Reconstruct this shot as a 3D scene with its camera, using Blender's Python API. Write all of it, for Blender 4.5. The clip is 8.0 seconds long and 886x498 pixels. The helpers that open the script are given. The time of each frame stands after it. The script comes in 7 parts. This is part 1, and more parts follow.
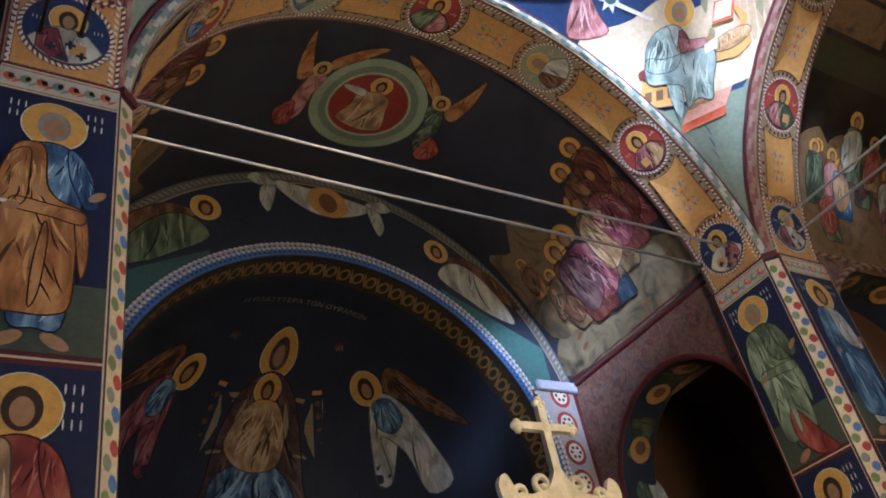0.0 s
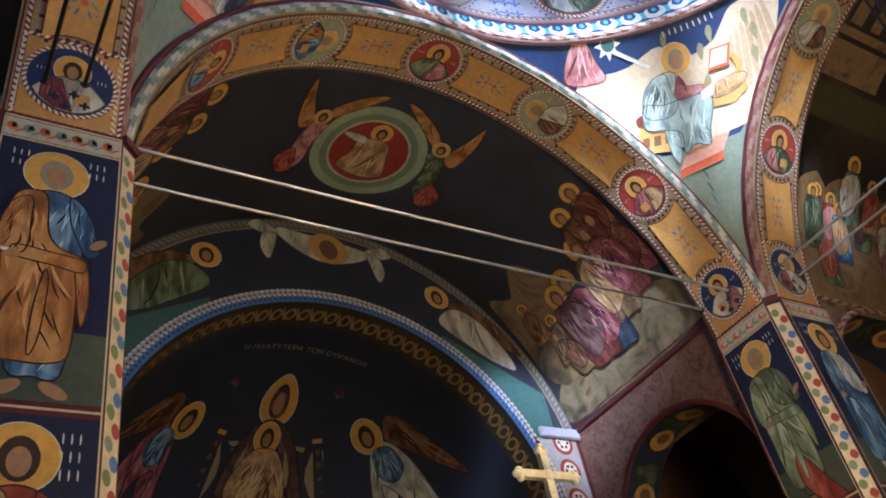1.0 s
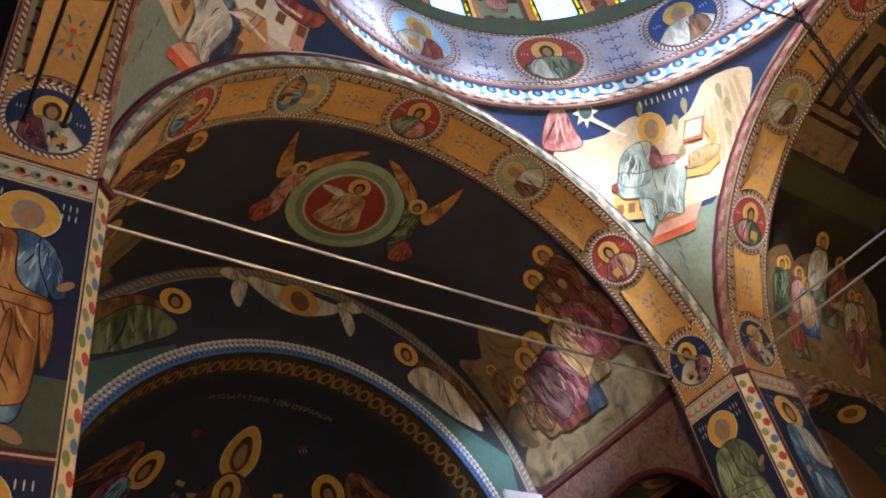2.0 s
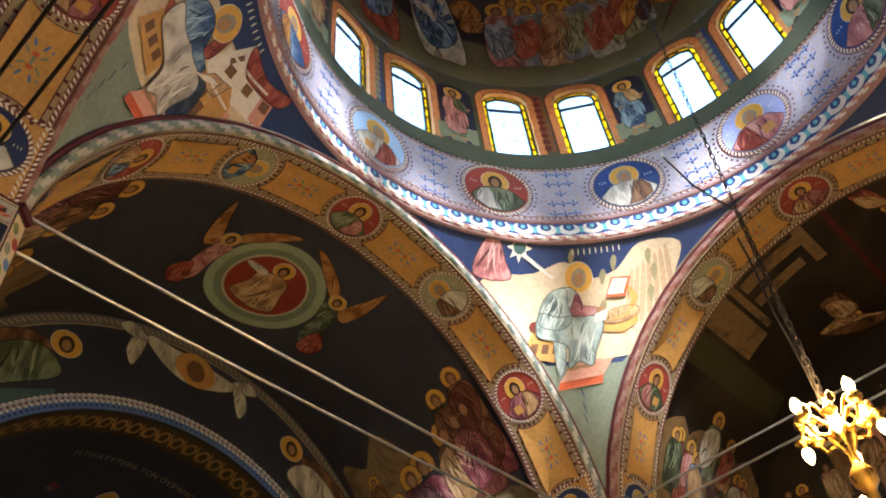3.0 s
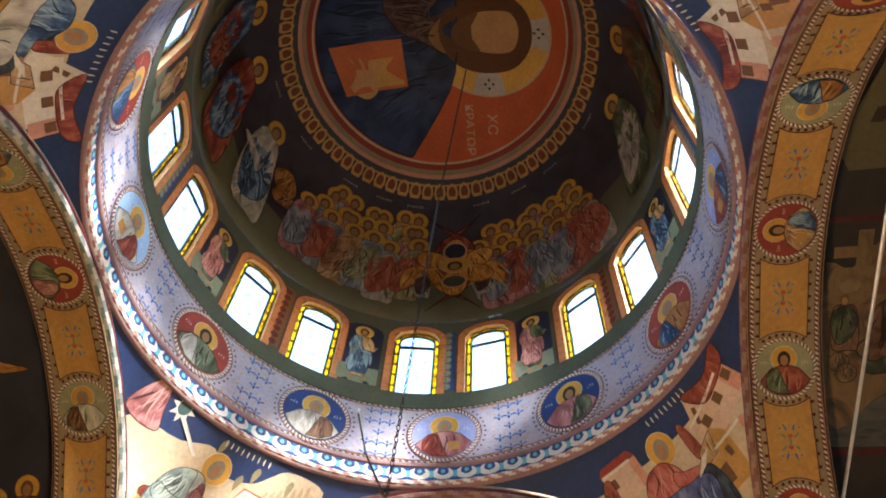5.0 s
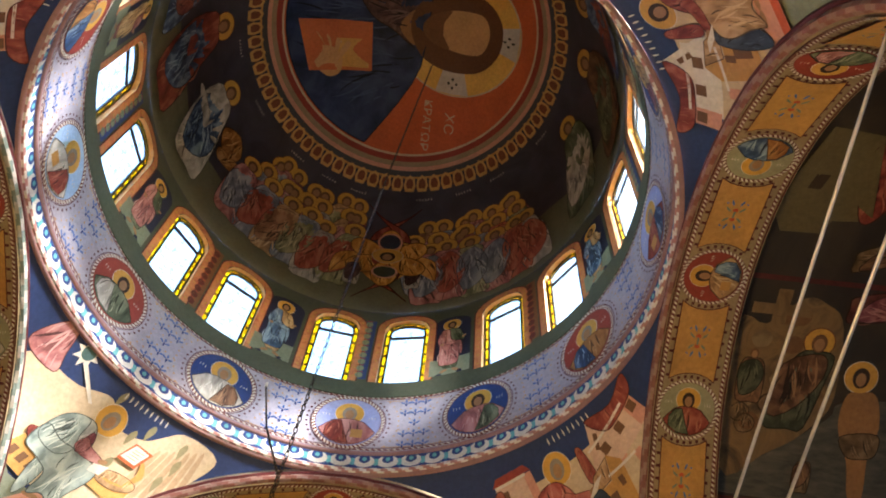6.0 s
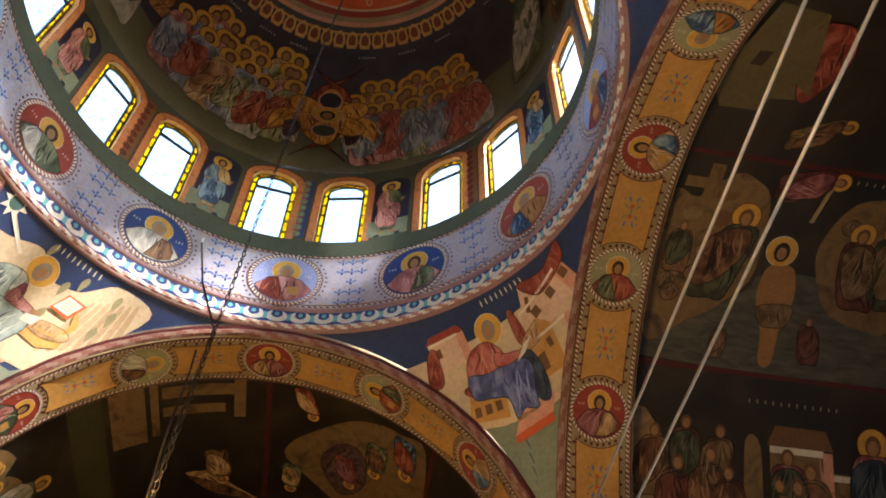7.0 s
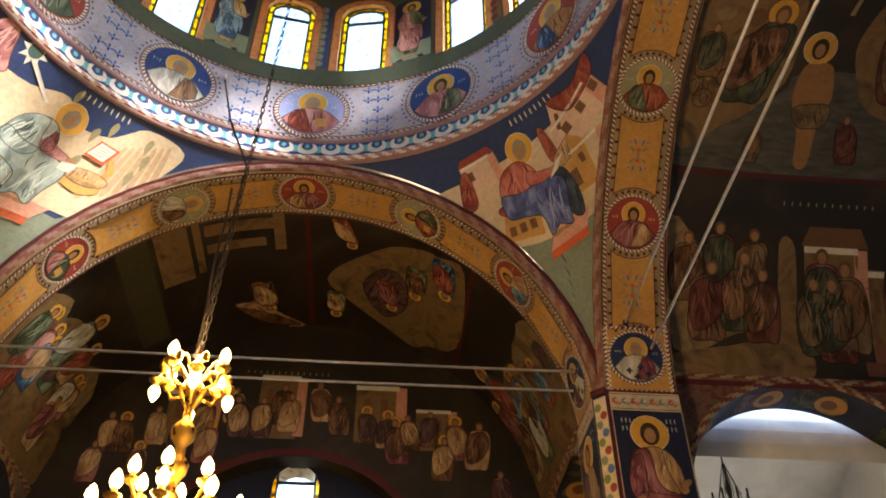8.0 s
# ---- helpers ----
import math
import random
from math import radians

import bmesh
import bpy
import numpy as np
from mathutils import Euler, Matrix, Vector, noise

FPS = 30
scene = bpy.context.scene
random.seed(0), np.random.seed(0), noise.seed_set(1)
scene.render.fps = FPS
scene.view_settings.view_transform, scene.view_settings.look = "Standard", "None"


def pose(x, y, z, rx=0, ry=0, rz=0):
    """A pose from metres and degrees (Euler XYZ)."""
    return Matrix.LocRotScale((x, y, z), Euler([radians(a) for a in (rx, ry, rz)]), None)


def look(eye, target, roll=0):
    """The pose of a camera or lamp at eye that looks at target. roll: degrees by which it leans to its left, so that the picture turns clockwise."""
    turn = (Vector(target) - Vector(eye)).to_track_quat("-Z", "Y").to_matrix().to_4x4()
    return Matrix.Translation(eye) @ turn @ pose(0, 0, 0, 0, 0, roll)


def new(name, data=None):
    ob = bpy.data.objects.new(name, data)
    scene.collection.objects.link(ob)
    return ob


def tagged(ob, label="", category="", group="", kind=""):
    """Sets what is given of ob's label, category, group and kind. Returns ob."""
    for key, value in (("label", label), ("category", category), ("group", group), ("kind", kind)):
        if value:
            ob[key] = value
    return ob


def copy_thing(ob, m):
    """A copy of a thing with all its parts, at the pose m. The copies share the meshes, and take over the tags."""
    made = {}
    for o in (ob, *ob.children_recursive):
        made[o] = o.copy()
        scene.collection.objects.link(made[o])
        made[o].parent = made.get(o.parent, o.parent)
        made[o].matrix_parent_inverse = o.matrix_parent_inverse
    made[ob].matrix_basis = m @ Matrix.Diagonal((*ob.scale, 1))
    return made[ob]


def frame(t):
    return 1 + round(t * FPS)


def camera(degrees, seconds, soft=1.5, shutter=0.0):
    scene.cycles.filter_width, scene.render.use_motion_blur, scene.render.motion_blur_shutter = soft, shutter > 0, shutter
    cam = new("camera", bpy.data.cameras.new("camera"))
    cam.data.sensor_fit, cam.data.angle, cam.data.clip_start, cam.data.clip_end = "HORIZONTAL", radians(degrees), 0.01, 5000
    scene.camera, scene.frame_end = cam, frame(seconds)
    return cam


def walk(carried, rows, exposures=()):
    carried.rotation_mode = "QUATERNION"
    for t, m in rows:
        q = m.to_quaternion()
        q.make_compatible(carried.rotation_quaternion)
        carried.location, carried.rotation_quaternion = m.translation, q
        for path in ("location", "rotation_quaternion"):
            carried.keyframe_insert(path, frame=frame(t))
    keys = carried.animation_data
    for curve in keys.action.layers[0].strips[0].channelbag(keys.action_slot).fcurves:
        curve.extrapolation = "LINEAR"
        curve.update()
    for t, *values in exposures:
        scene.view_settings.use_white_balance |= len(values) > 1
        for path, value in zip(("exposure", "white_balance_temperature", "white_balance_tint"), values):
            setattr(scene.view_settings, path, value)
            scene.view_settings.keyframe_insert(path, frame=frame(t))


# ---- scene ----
cam = camera(54.3, 8.0, soft=1.9)
PATH = [
    (0.0, -3.340, -0.815, 1.946, 125.88, 10.19, -29.80),
    (0.5, -3.340, -0.815, 1.946, 128.16, 10.75, -29.07),
    (1.0, -3.340, -0.815, 1.946, 128.96, 10.42, -29.58),
    (1.2, -3.340, -0.815, 1.946, 129.33, 10.41, -29.70),
    (2.3, -3.340, -0.815, 1.946, 133.83, 8.58, -35.39),
    (2.5, -3.340, -0.815, 1.946, 135.02, 7.41, -37.87),
    (3.0, -3.340, -0.815, 1.946, 137.95, 4.49, -45.18),
    (3.5, -3.340, -0.815, 1.946, 141.16, 1.05, -52.36),
    (4.0, -3.340, -0.815, 1.946, 146.89, -2.69, -61.78),
    (4.5, -3.340, -0.815, 1.946, 150.19, -2.99, -74.25),
    (5.0, -3.340, -0.815, 1.946, 151.13, -2.07, -84.48),
    (5.2, -3.340, -0.815, 1.946, 151.69, -1.59, -87.40),
    (6.3, -3.340, -0.815, 1.946, 150.44, -2.98, -97.36),
    (6.5, -3.340, -0.815, 1.946, 148.84, -2.55, -98.59),
    (7.0, -3.340, -0.815, 1.946, 142.30, -0.81, -99.10),
    (7.5, -3.340, -0.815, 1.946, 135.99, 0.50, -97.18),
    (8.0, -3.340, -0.815, 1.946, 130.60, 0.18, -95.07),
    ]
EXPOSURES = [(0.0, 4.16, 4500, 10), (1.2, 4.34, 4900, 10), (2.5, 4.3, 5800, 10), (5.0, 4.27, 6200, 12), (8.0, 4.05, 6800, 12)]
walk(cam, [(r[0], pose(*r[1:])) for r in PATH], EXPOSURES)

# ---- world, sun and lamps ----
SUN_AZ, SUN_EL = radians(235.5), radians(31)
world = bpy.data.worlds.new("sky")
scene.world = world
world.use_nodes = True
sky = world.node_tree.nodes.new("ShaderNodeTexSky")
sky.sky_type, sky.sun_disc = "NISHITA", False
sky.sun_elevation, sky.sun_rotation = SUN_EL, math.pi / 2 - SUN_AZ
world.node_tree.links.new(sky.outputs[0], world.node_tree.nodes["Background"].inputs[0])
world.node_tree.nodes["Background"].inputs[1].default_value = 0.15

SUN_WAY = Vector((math.cos(SUN_AZ) * math.cos(SUN_EL), math.sin(SUN_AZ) * math.cos(SUN_EL), math.sin(SUN_EL)))
sun = new("sun", bpy.data.lights.new("sun", "SUN"))
sun.data.energy, sun.data.angle, sun.data.color = 1.75, radians(8), (1.0, 0.97, 0.92)
sun.matrix_world = look(SUN_WAY * 60, (0, 0, 8))


def lamp(name, kind, place, power, colour, size):
    ob = new(name, bpy.data.lights.new(name, kind))
    ob.data.energy, ob.data.color = power, colour
    ob.location = place
    ob.data.shadow_soft_size = size
    return ob


# Added area lamp in the side bay, for daylight from an unseen window.
day = new("bay_added_daylight", bpy.data.lights.new("bay_added_daylight", "AREA"))
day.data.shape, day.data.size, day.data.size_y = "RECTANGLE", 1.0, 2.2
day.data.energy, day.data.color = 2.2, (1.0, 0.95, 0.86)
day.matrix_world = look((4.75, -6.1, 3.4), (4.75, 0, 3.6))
# Two added fill lamps just inside the unseen west and north end walls.
for place, towards, power in (((0, -6.5, 4.3), (0, 0, 4.6), 0.5), ((-6.1, 0, 4.0), (0, 0, 4.4), 1.0)):
    day = new("added_fill_daylight", bpy.data.lights.new("added_fill_daylight", "AREA"))
    day.data.shape, day.data.size, day.data.size_y = "RECTANGLE", 1.3, 2.6
    day.data.energy, day.data.color = power, (0.72, 0.86, 1.0)
    day.matrix_world = look(place, towards)
lamp("chandelier_glow", "POINT", (0.1, 0, 4.14), 15, (1.0, 0.66, 0.28), 0.2)
lamp("chandelier_glow", "POINT", (0.1, 0, 3.44), 21, (1.0, 0.66, 0.28), 0.35)

# ---- materials ----


def ramp_node(nt, fac, stops):
    r = nt.nodes.new("ShaderNodeValToRGB")
    while len(r.color_ramp.elements) < len(stops):
        r.color_ramp.elements.new(0.5)
    for e, (p, c) in zip(r.color_ramp.elements, stops):
        e.position, e.color = p, (*c, 1)
    nt.links.new(fac, r.inputs[0])
    return r.outputs[0]


def noise_node(nt, co, scale, detail=4.0, rough=0.55, distort=0.0):
    n = nt.nodes.new("ShaderNodeTexNoise")
    n.inputs["Scale"].default_value = scale
    n.inputs["Detail"].default_value = detail
    n.inputs["Roughness"].default_value = rough
    n.inputs["Distortion"].default_value = distort
    nt.links.new(co, n.inputs["Vector"])
    return n.outputs[0]


def base(name, rough=0.6, metal=0.0, spec=0.4):
    m = bpy.data.materials.new(name)
    m.use_nodes = True
    nt = m.node_tree
    b = nt.nodes["Principled BSDF"]
    b.inputs["Roughness"].default_value = rough
    b.inputs["Metallic"].default_value = metal
    b.inputs["Specular IOR Level"].default_value = spec
    co = nt.nodes.new("ShaderNodeTexCoord").outputs["Object"]
    return m, nt, b, co


def tone(c, k):
    return tuple(min(1.0, max(0.0, v * k)) for v in c)


def bump(nt, b, fac, strength, dist=0.01):
    n = nt.nodes.new("ShaderNodeBump")
    n.inputs["Strength"].default_value = strength
    n.inputs["Distance"].default_value = dist
    nt.links.new(fac, n.inputs["Height"])
    nt.links.new(n.outputs[0], b.inputs["Normal"])


CACHE = {}


def paint(c, rough=0.55, vary=0.28):
    """Fresco paint on plaster: brush mottling at two sizes and a slightly uneven ground."""
    key = ("p", c, rough, vary)
    if key not in CACHE:
        m, nt, b, co = base("fresco_paint", rough, 0.0, 0.22)
        big = noise_node(nt, co, 2.3, 5, 0.6)
        fine = noise_node(nt, co, 26, 6, 0.65, 0.4)
        mix = nt.nodes.new("ShaderNodeMath")
        mix.operation = "MULTIPLY_ADD"
        mix.inputs[1].default_value = 0.55
        nt.links.new(fine, mix.inputs[0])
        half = nt.nodes.new("ShaderNodeMath")
        half.operation = "MULTIPLY"
        half.inputs[1].default_value = 0.45
        nt.links.new(big, half.inputs[0])
        nt.links.new(half.outputs[0], mix.inputs[2])
        col = ramp_node(nt, mix.outputs[0], [(0.3, tone(c, 1 - vary)), (0.5, c), (0.7, tone(c, 1 + vary))])
        nt.links.new(col, b.inputs["Base Color"])
        bump(nt, b, fine, 0.12)
        CACHE[key] = m
    return CACHE[key]


def cloth(c, light=None, scale=13.0):
    """Painted drapery: long folds with pale highlights and dark lines."""
    light = light or tone(c, 2.0)
    key = ("c", c, light, scale)
    if key not in CACHE:
        m, nt, b, co = base("painted_drapery", 0.55, 0.0, 0.22)
        mp = nt.nodes.new("ShaderNodeMapping")
        mp.inputs["Scale"].default_value = (1.0, 1.0, 0.35)
        mp.inputs["Rotation"].default_value = (0.25, 0.3, 0.0)
        nt.links.new(co, mp.inputs["Vector"])
        n = noise_node(nt, mp.outputs[0], scale * 0.6, 4.0, 0.55, 0.5)
        blend = lambda k: tuple((1 - k) * u + k * v for u, v in zip(c, light))
        col = ramp_node(nt, n, [(0.32, tone(c, 0.5)), (0.44, tone(c, 0.85)), (0.52, blend(0.12)), (0.60, blend(0.42)), (0.68, blend(0.6))])
        nt.links.new(col, b.inputs["Base Color"])
        bump(nt, b, n, 0.08)
        CACHE[key] = m
    return CACHE[key]


def mottled(name, stops, scale, rough=0.6, distort=0.8, stretch=(1, 1, 1), detail=6):
    """A painted ground of several colours, run into each other."""
    m, nt, b, co = base(name, rough)
    mp = nt.nodes.new("ShaderNodeMapping")
    mp.inputs["Scale"].default_value = stretch
    nt.links.new(co, mp.inputs["Vector"])
    n = noise_node(nt, mp.outputs[0], scale, detail, 0.6, distort)
    nt.links.new(ramp_node(nt, n, stops), b.inputs["Base Color"])
    bump(nt, b, noise_node(nt, co, 40, 4), 0.1)
    return m


def metal(name, c, rough=0.3):
    m, nt, b, co = base(name, rough, 1.0)
    n = noise_node(nt, co, 18, 5)
    nt.links.new(ramp_node(nt, n, [(0.35, tone(c, 0.7)), (0.65, c)]), b.inputs["Base Color"])
    nt.links.new(ramp_node(nt, n, [(0.3, (rough * 0.7,) * 3), (0.7, (rough * 1.5,) * 3)]), b.inputs["Roughness"])
    return m


def glass(name, c, clear):
    """Coloured church glass, seeded and slightly uneven: part of the light passes straight, part is scattered."""
    m, nt, b, co = base(name, 0.1)
    n = noise_node(nt, co, 14, 4, 0.6, 0.5)
    col = ramp_node(nt, n, [(0.38, tone(c, 0.6)), (0.52, c), (0.62, tone(c, 1.12))])
    thin = nt.nodes.new("ShaderNodeBsdfTransparent")
    soft_glass = nt.nodes.new("ShaderNodeBsdfTranslucent")
    nt.links.new(col, thin.inputs[0])
    nt.links.new(col, soft_glass.inputs[0])
    a = nt.nodes.new("ShaderNodeMixShader")
    a.inputs[0].default_value = clear
    nt.links.new(soft_glass.outputs[0], a.inputs[1])
    nt.links.new(thin.outputs[0], a.inputs[2])
    shine = nt.nodes.new("ShaderNodeBsdfGlossy")
    shine.inputs["Roughness"].default_value = 0.08
    mix = nt.nodes.new("ShaderNodeMixShader")
    mix.inputs[0].default_value = 0.05
    nt.links.new(a.outputs[0], mix.inputs[1])
    nt.links.new(shine.outputs[0], mix.inputs[2])
    nt.links.new(mix.outputs[0], nt.nodes["Material Output"].inputs[0])
    return m


def glow(name, c, strength):
    m = bpy.data.materials.new(name)
    m.use_nodes = True
    nt = m.node_tree
    e = nt.nodes.new("ShaderNodeEmission")
    e.inputs[0].default_value, e.inputs[1].default_value = (*c, 1), strength
    nt.links.new(e.outputs[0], nt.nodes["Material Output"].inputs[0])
    return m


NAVY = paint((0.012, 0.015, 0.042))
NIGHT = paint((0.024, 0.027, 0.044))
BLUE = paint((0.02, 0.045, 0.16))
PENDBLUE = paint((0.018, 0.034, 0.10))
AZURE = paint((0.07, 0.13, 0.32))
SKYBLUE = paint((0.28, 0.42, 0.62))
LAVENDER = paint((0.31, 0.30, 0.36))
SAGE = paint((0.16, 0.19, 0.14))
OLIVE = paint((0.055, 0.065, 0.045))
TEAL = paint((0.05, 0.10, 0.095))
OXBLOOD = paint((0.075, 0.014, 0.014))
RED = paint((0.24, 0.04, 0.028))
VERMILION = paint((0.42, 0.085, 0.03))
OCHRE = paint((0.40, 0.22, 0.062))
GOLD = paint((0.48, 0.27, 0.05), 0.42)
STONE = paint((0.25, 0.195, 0.115))
WHITE = paint((0.55, 0.52, 0.46))
CREAM = paint((0.46, 0.37, 0.25))
SKIN = paint((0.27, 0.15, 0.075))
HAIR = paint((0.035, 0.02, 0.012))
GREYHAIR = paint((0.21, 0.185, 0.15))
PINKSTONE = paint((0.48, 0.24, 0.17))
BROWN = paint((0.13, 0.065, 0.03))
GREENLEAF = paint((0.05, 0.11, 0.05))
C_ORANGE = cloth((0.26, 0.11, 0.03), (0.48, 0.27, 0.10))
C_BLUE = cloth((0.035, 0.075, 0.17), (0.32, 0.45, 0.58))
C_RED = cloth((0.20, 0.035, 0.025), (0.40, 0.16, 0.10))
C_GREEN = cloth((0.06, 0.08, 0.045), (0.26, 0.29, 0.19))
C_WHITE = cloth((0.36, 0.34, 0.30), (0.62, 0.59, 0.53))
C_BROWN = cloth((0.09, 0.04, 0.022), (0.28, 0.16, 0.08))
C_PINK = cloth((0.32, 0.12, 0.12), (0.55, 0.34, 0.32))
C_DARK = cloth((0.065, 0.03, 0.032), (0.16, 0.10, 0.09))
C_PLUM = cloth((0.16, 0.04, 0.055), (0.38, 0.2, 0.2))
C_TAN = cloth((0.30, 0.18, 0.085), (0.58, 0.42, 0.25))
C_WINE = cloth((0.085, 0.022, 0.018), (0.17, 0.075, 0.05))
C_DEEP = cloth((0.02, 0.03, 0.05), (0.08, 0.10, 0.13))
C_MOSS = cloth((0.035, 0.042, 0.024), (0.12, 0.125, 0.08))
C_DUN = cloth((0.12, 0.075, 0.036), (0.24, 0.17, 0.10))
SCENE_ROCK = mottled("painted_rock", [(0.3, (0.035, 0.03, 0.02)), (0.45, (0.13, 0.085, 0.04)), (0.55, (0.20, 0.14, 0.07)), (0.7, (0.09, 0.055, 0.03))], 2.2)
MARBLE = mottled("painted_red_marble", [(0.3, (0.035, 0.016, 0.014)), (0.47, (0.11, 0.05, 0.038)), (0.55, (0.16, 0.09, 0.06)), (0.62, (0.06, 0.05, 0.055)), (0.75, (0.10, 0.04, 0.03))], 6.0, 0.4, 2.0)
PLASTER = mottled("white_plaster", [(0.3, (0.62, 0.60, 0.56)), (0.7, (0.76, 0.75, 0.72))], 3.0)
FLOORSTONE = mottled("marble_floor", [(0.3, (0.32, 0.28, 0.23)), (0.55, (0.48, 0.44, 0.38)), (0.7, (0.40, 0.35, 0.29))], 1.6, 0.2)
VAULT_E = mottled("night_sky_ground", [(0.3, (0.020, 0.020, 0.027)), (0.7, (0.036, 0.036, 0.052))], 1.5)
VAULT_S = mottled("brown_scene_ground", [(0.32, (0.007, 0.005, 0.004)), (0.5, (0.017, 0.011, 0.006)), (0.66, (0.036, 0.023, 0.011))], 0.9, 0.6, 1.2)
DOME_GROUND = mottled("dome_night_ground", [(0.3, (0.024, 0.022, 0.034)), (0.7, (0.048, 0.044, 0.064))], 2.0)
IRON = metal("blackened_iron", (0.06, 0.05, 0.045), 0.5)
STEEL = metal("tie_rod_steel", (0.62, 0.60, 0.56), 0.45)
BRASS = metal("polished_brass", (0.55, 0.30, 0.055), 0.3)
GILT = mottled("gilded_carving", [(0.3, (0.45, 0.37, 0.22)), (0.7, (0.68, 0.60, 0.42))], 9.0, 0.5)
LEAD = paint((0.02, 0.018, 0.016), 0.5)
# Dark glass for the added, unseen windows, to hold back the sun.
SUN_DIM = glass("sun_dimming_glass", (0.06, 0.07, 0.08), 0.0)
CLEAR = glass("pale_window_glass", (0.72, 0.83, 0.88), 0.92)
AMBER = glass("amber_window_glass", (1.0, 0.66, 0.05), 0.75)
BULB = glow("lit_bulb", (1.0, 0.66, 0.20), 0.9)

# ---- building tools ----


def mesh_of(name, verts, faces, mats, parent=None, fm=None, smooth=False, label=""):
    me = bpy.data.meshes.new(name)
    me.from_pydata([tuple(v) for v in verts], [], faces)
    for m in (mats if isinstance(mats, (list, tuple)) else [mats]):
        me.materials.append(m)
    if fm is not None:
        me.polygons.foreach_set("material_index", fm)
    if smooth:
        me.polygons.foreach_set("use_smooth", [True] * len(me.polygons))
    me.update()
    ob = new(name, me)
    if parent is not None:
        ob.parent = parent
    return tagged(ob, label) if label else ob


def part(name, bm, material, parent=None, label="", smooth=False):
    me = bpy.data.meshes.new(name)
    bm.normal_update()
    bm.to_mesh(me)
    bm.free()
    me.materials.append(material)
    if smooth:
        me.polygons.foreach_set("use_smooth", [True] * len(me.polygons))
    ob = new(name, me)
    if parent is not None:
        ob.parent = parent
    return tagged(ob, label) if label else ob


def thing(name, label, category="", group="", kind="", at=None):
    ob = new(name)
    if at is not None:
        ob.matrix_world = at
    return tagged(ob, label, category, group, kind)


def grid(f, us, vs, flip=False):
    """Vertices and quads of a sheet f(u, v)."""
    verts = [f(u, v) for u in us for v in vs]
    n = len(vs)
    faces = []
    for i in range(len(us) - 1):
        for j in range(n - 1):
            q = (i * n + j, (i + 1) * n + j, (i + 1) * n + j + 1, i * n + j + 1)
            faces.append(q[::-1] if flip else q)
    return verts, faces


def lin(a, b, n):
    return [a + (b - a) * i / n for i in range(n + 1)]


class Sheets:
    """Several sheets joined into one mesh."""

    def __init__(self):
        self.v, self.f, self.m = [], [], []

    def add(self, verts, faces, m=0):
        o = len(self.v)
        self.v += list(verts)
        self.f += [tuple(i + o for i in q) for q in faces]
        self.m += [m] * len(faces)

    def sheet(self, f, us, vs, m=0):
        self.add(*grid(f, us, vs), m)

    def done(self, name, mats, parent=None, label="", smooth=False):
        return mesh_of(name, self.v, self.f, mats, parent, self.m, smooth, label)


def box_bm(x0, x1, y0, y1, z0, z1, bevel=0.0):
    bm = bmesh.new()
    bmesh.ops.create_cube(bm, size=1, matrix=Matrix.Translation(((x0 + x1) / 2, (y0 + y1) / 2, (z0 + z1) / 2)) @ Matrix.Diagonal((x1 - x0, y1 - y0, z1 - z0, 1)))
    if bevel:
        bmesh.ops.bevel(bm, geom=bm.edges[:], offset=bevel, segments=2, affect="EDGES")
    return bm


def lathe(profile, n=24):
    """A turned solid round z from (radius, z) pairs."""
    s = Sheets()
    s.sheet(lambda a, k: (profile[k][0] * math.cos(a), profile[k][0] * math.sin(a), profile[k][1]), lin(0, 2 * math.pi, n), range(len(profile)))
    return s


def tube(points, radius, n=8):
    """A round bar along points."""
    s = Sheets()
    pts = [Vector(p) for p in points]
    frames_ = []
    for i, p in enumerate(pts):
        d = (pts[min(i + 1, len(pts) - 1)] - pts[max(i - 1, 0)]).normalized()
        a = d.orthogonal().normalized() if not frames_ else (frames_[-1][1] - d * frames_[-1][1].dot(d)).normalized()
        frames_.append((p, a, d.cross(a)))
    s.sheet(lambda i, k: frames_[i][0] + frames_[i][1] * radius * math.cos(k) + frames_[i][2] * radius * math.sin(k), range(len(pts)), lin(0, 2 * math.pi, n))
    for i, flip in ((0, True), (len(pts) - 1, False)):
        ring = [frames_[i][0] + frames_[i][1] * radius * math.cos(k) + frames_[i][2] * radius * math.sin(k) for k in lin(0, 2 * math.pi, n)[:-1]]
        s.add(ring, [tuple(range(n))[::-1] if flip else tuple(range(n))])
    return s


# ---- the plan (metres; the dome's axis is x = y = 0) ----
B = 2.68           # half the side of the square under the dome
RS, ZC = 2.614, 5.403   # radius of the great arches and the height of their centre
BACK = 3.28        # back edge of the arches
RV = 2.75          # radius of the barrel vaults behind them
ZP = 5.47          # centre of the pendentive sphere
RP = 2.7 * math.sqrt(2)
R_DRUM, Z_SILL, Z_SPRING, Z_HILL, Z_DOME = 2.60, 9.51, 10.55, 10.9, 12.2   # sill, springing of the windows, foot of the painted hill, springing of the dome
ARMS = {"east": 0, "south": -90, "west": 180, "north": 90}
LONG = {"east": 5.45, "south": 5.45, "west": 6.6, "north": 6.2}
TURN = {k: Matrix.Rotation(radians(a), 4, "Z") for k, a in ARMS.items()}


def arm(k, x, y, z):
    """A point of an arm: x to the right as one looks outwards, y outwards."""
    return TURN[k] @ Vector((x, y, z))


ROPE_LIGHT = paint((0.36, 0.34, 0.30))
ROPE_DARK = paint((0.13, 0.035, 0.03))
ROPE_TEAL = paint((0.15, 0.19, 0.17))


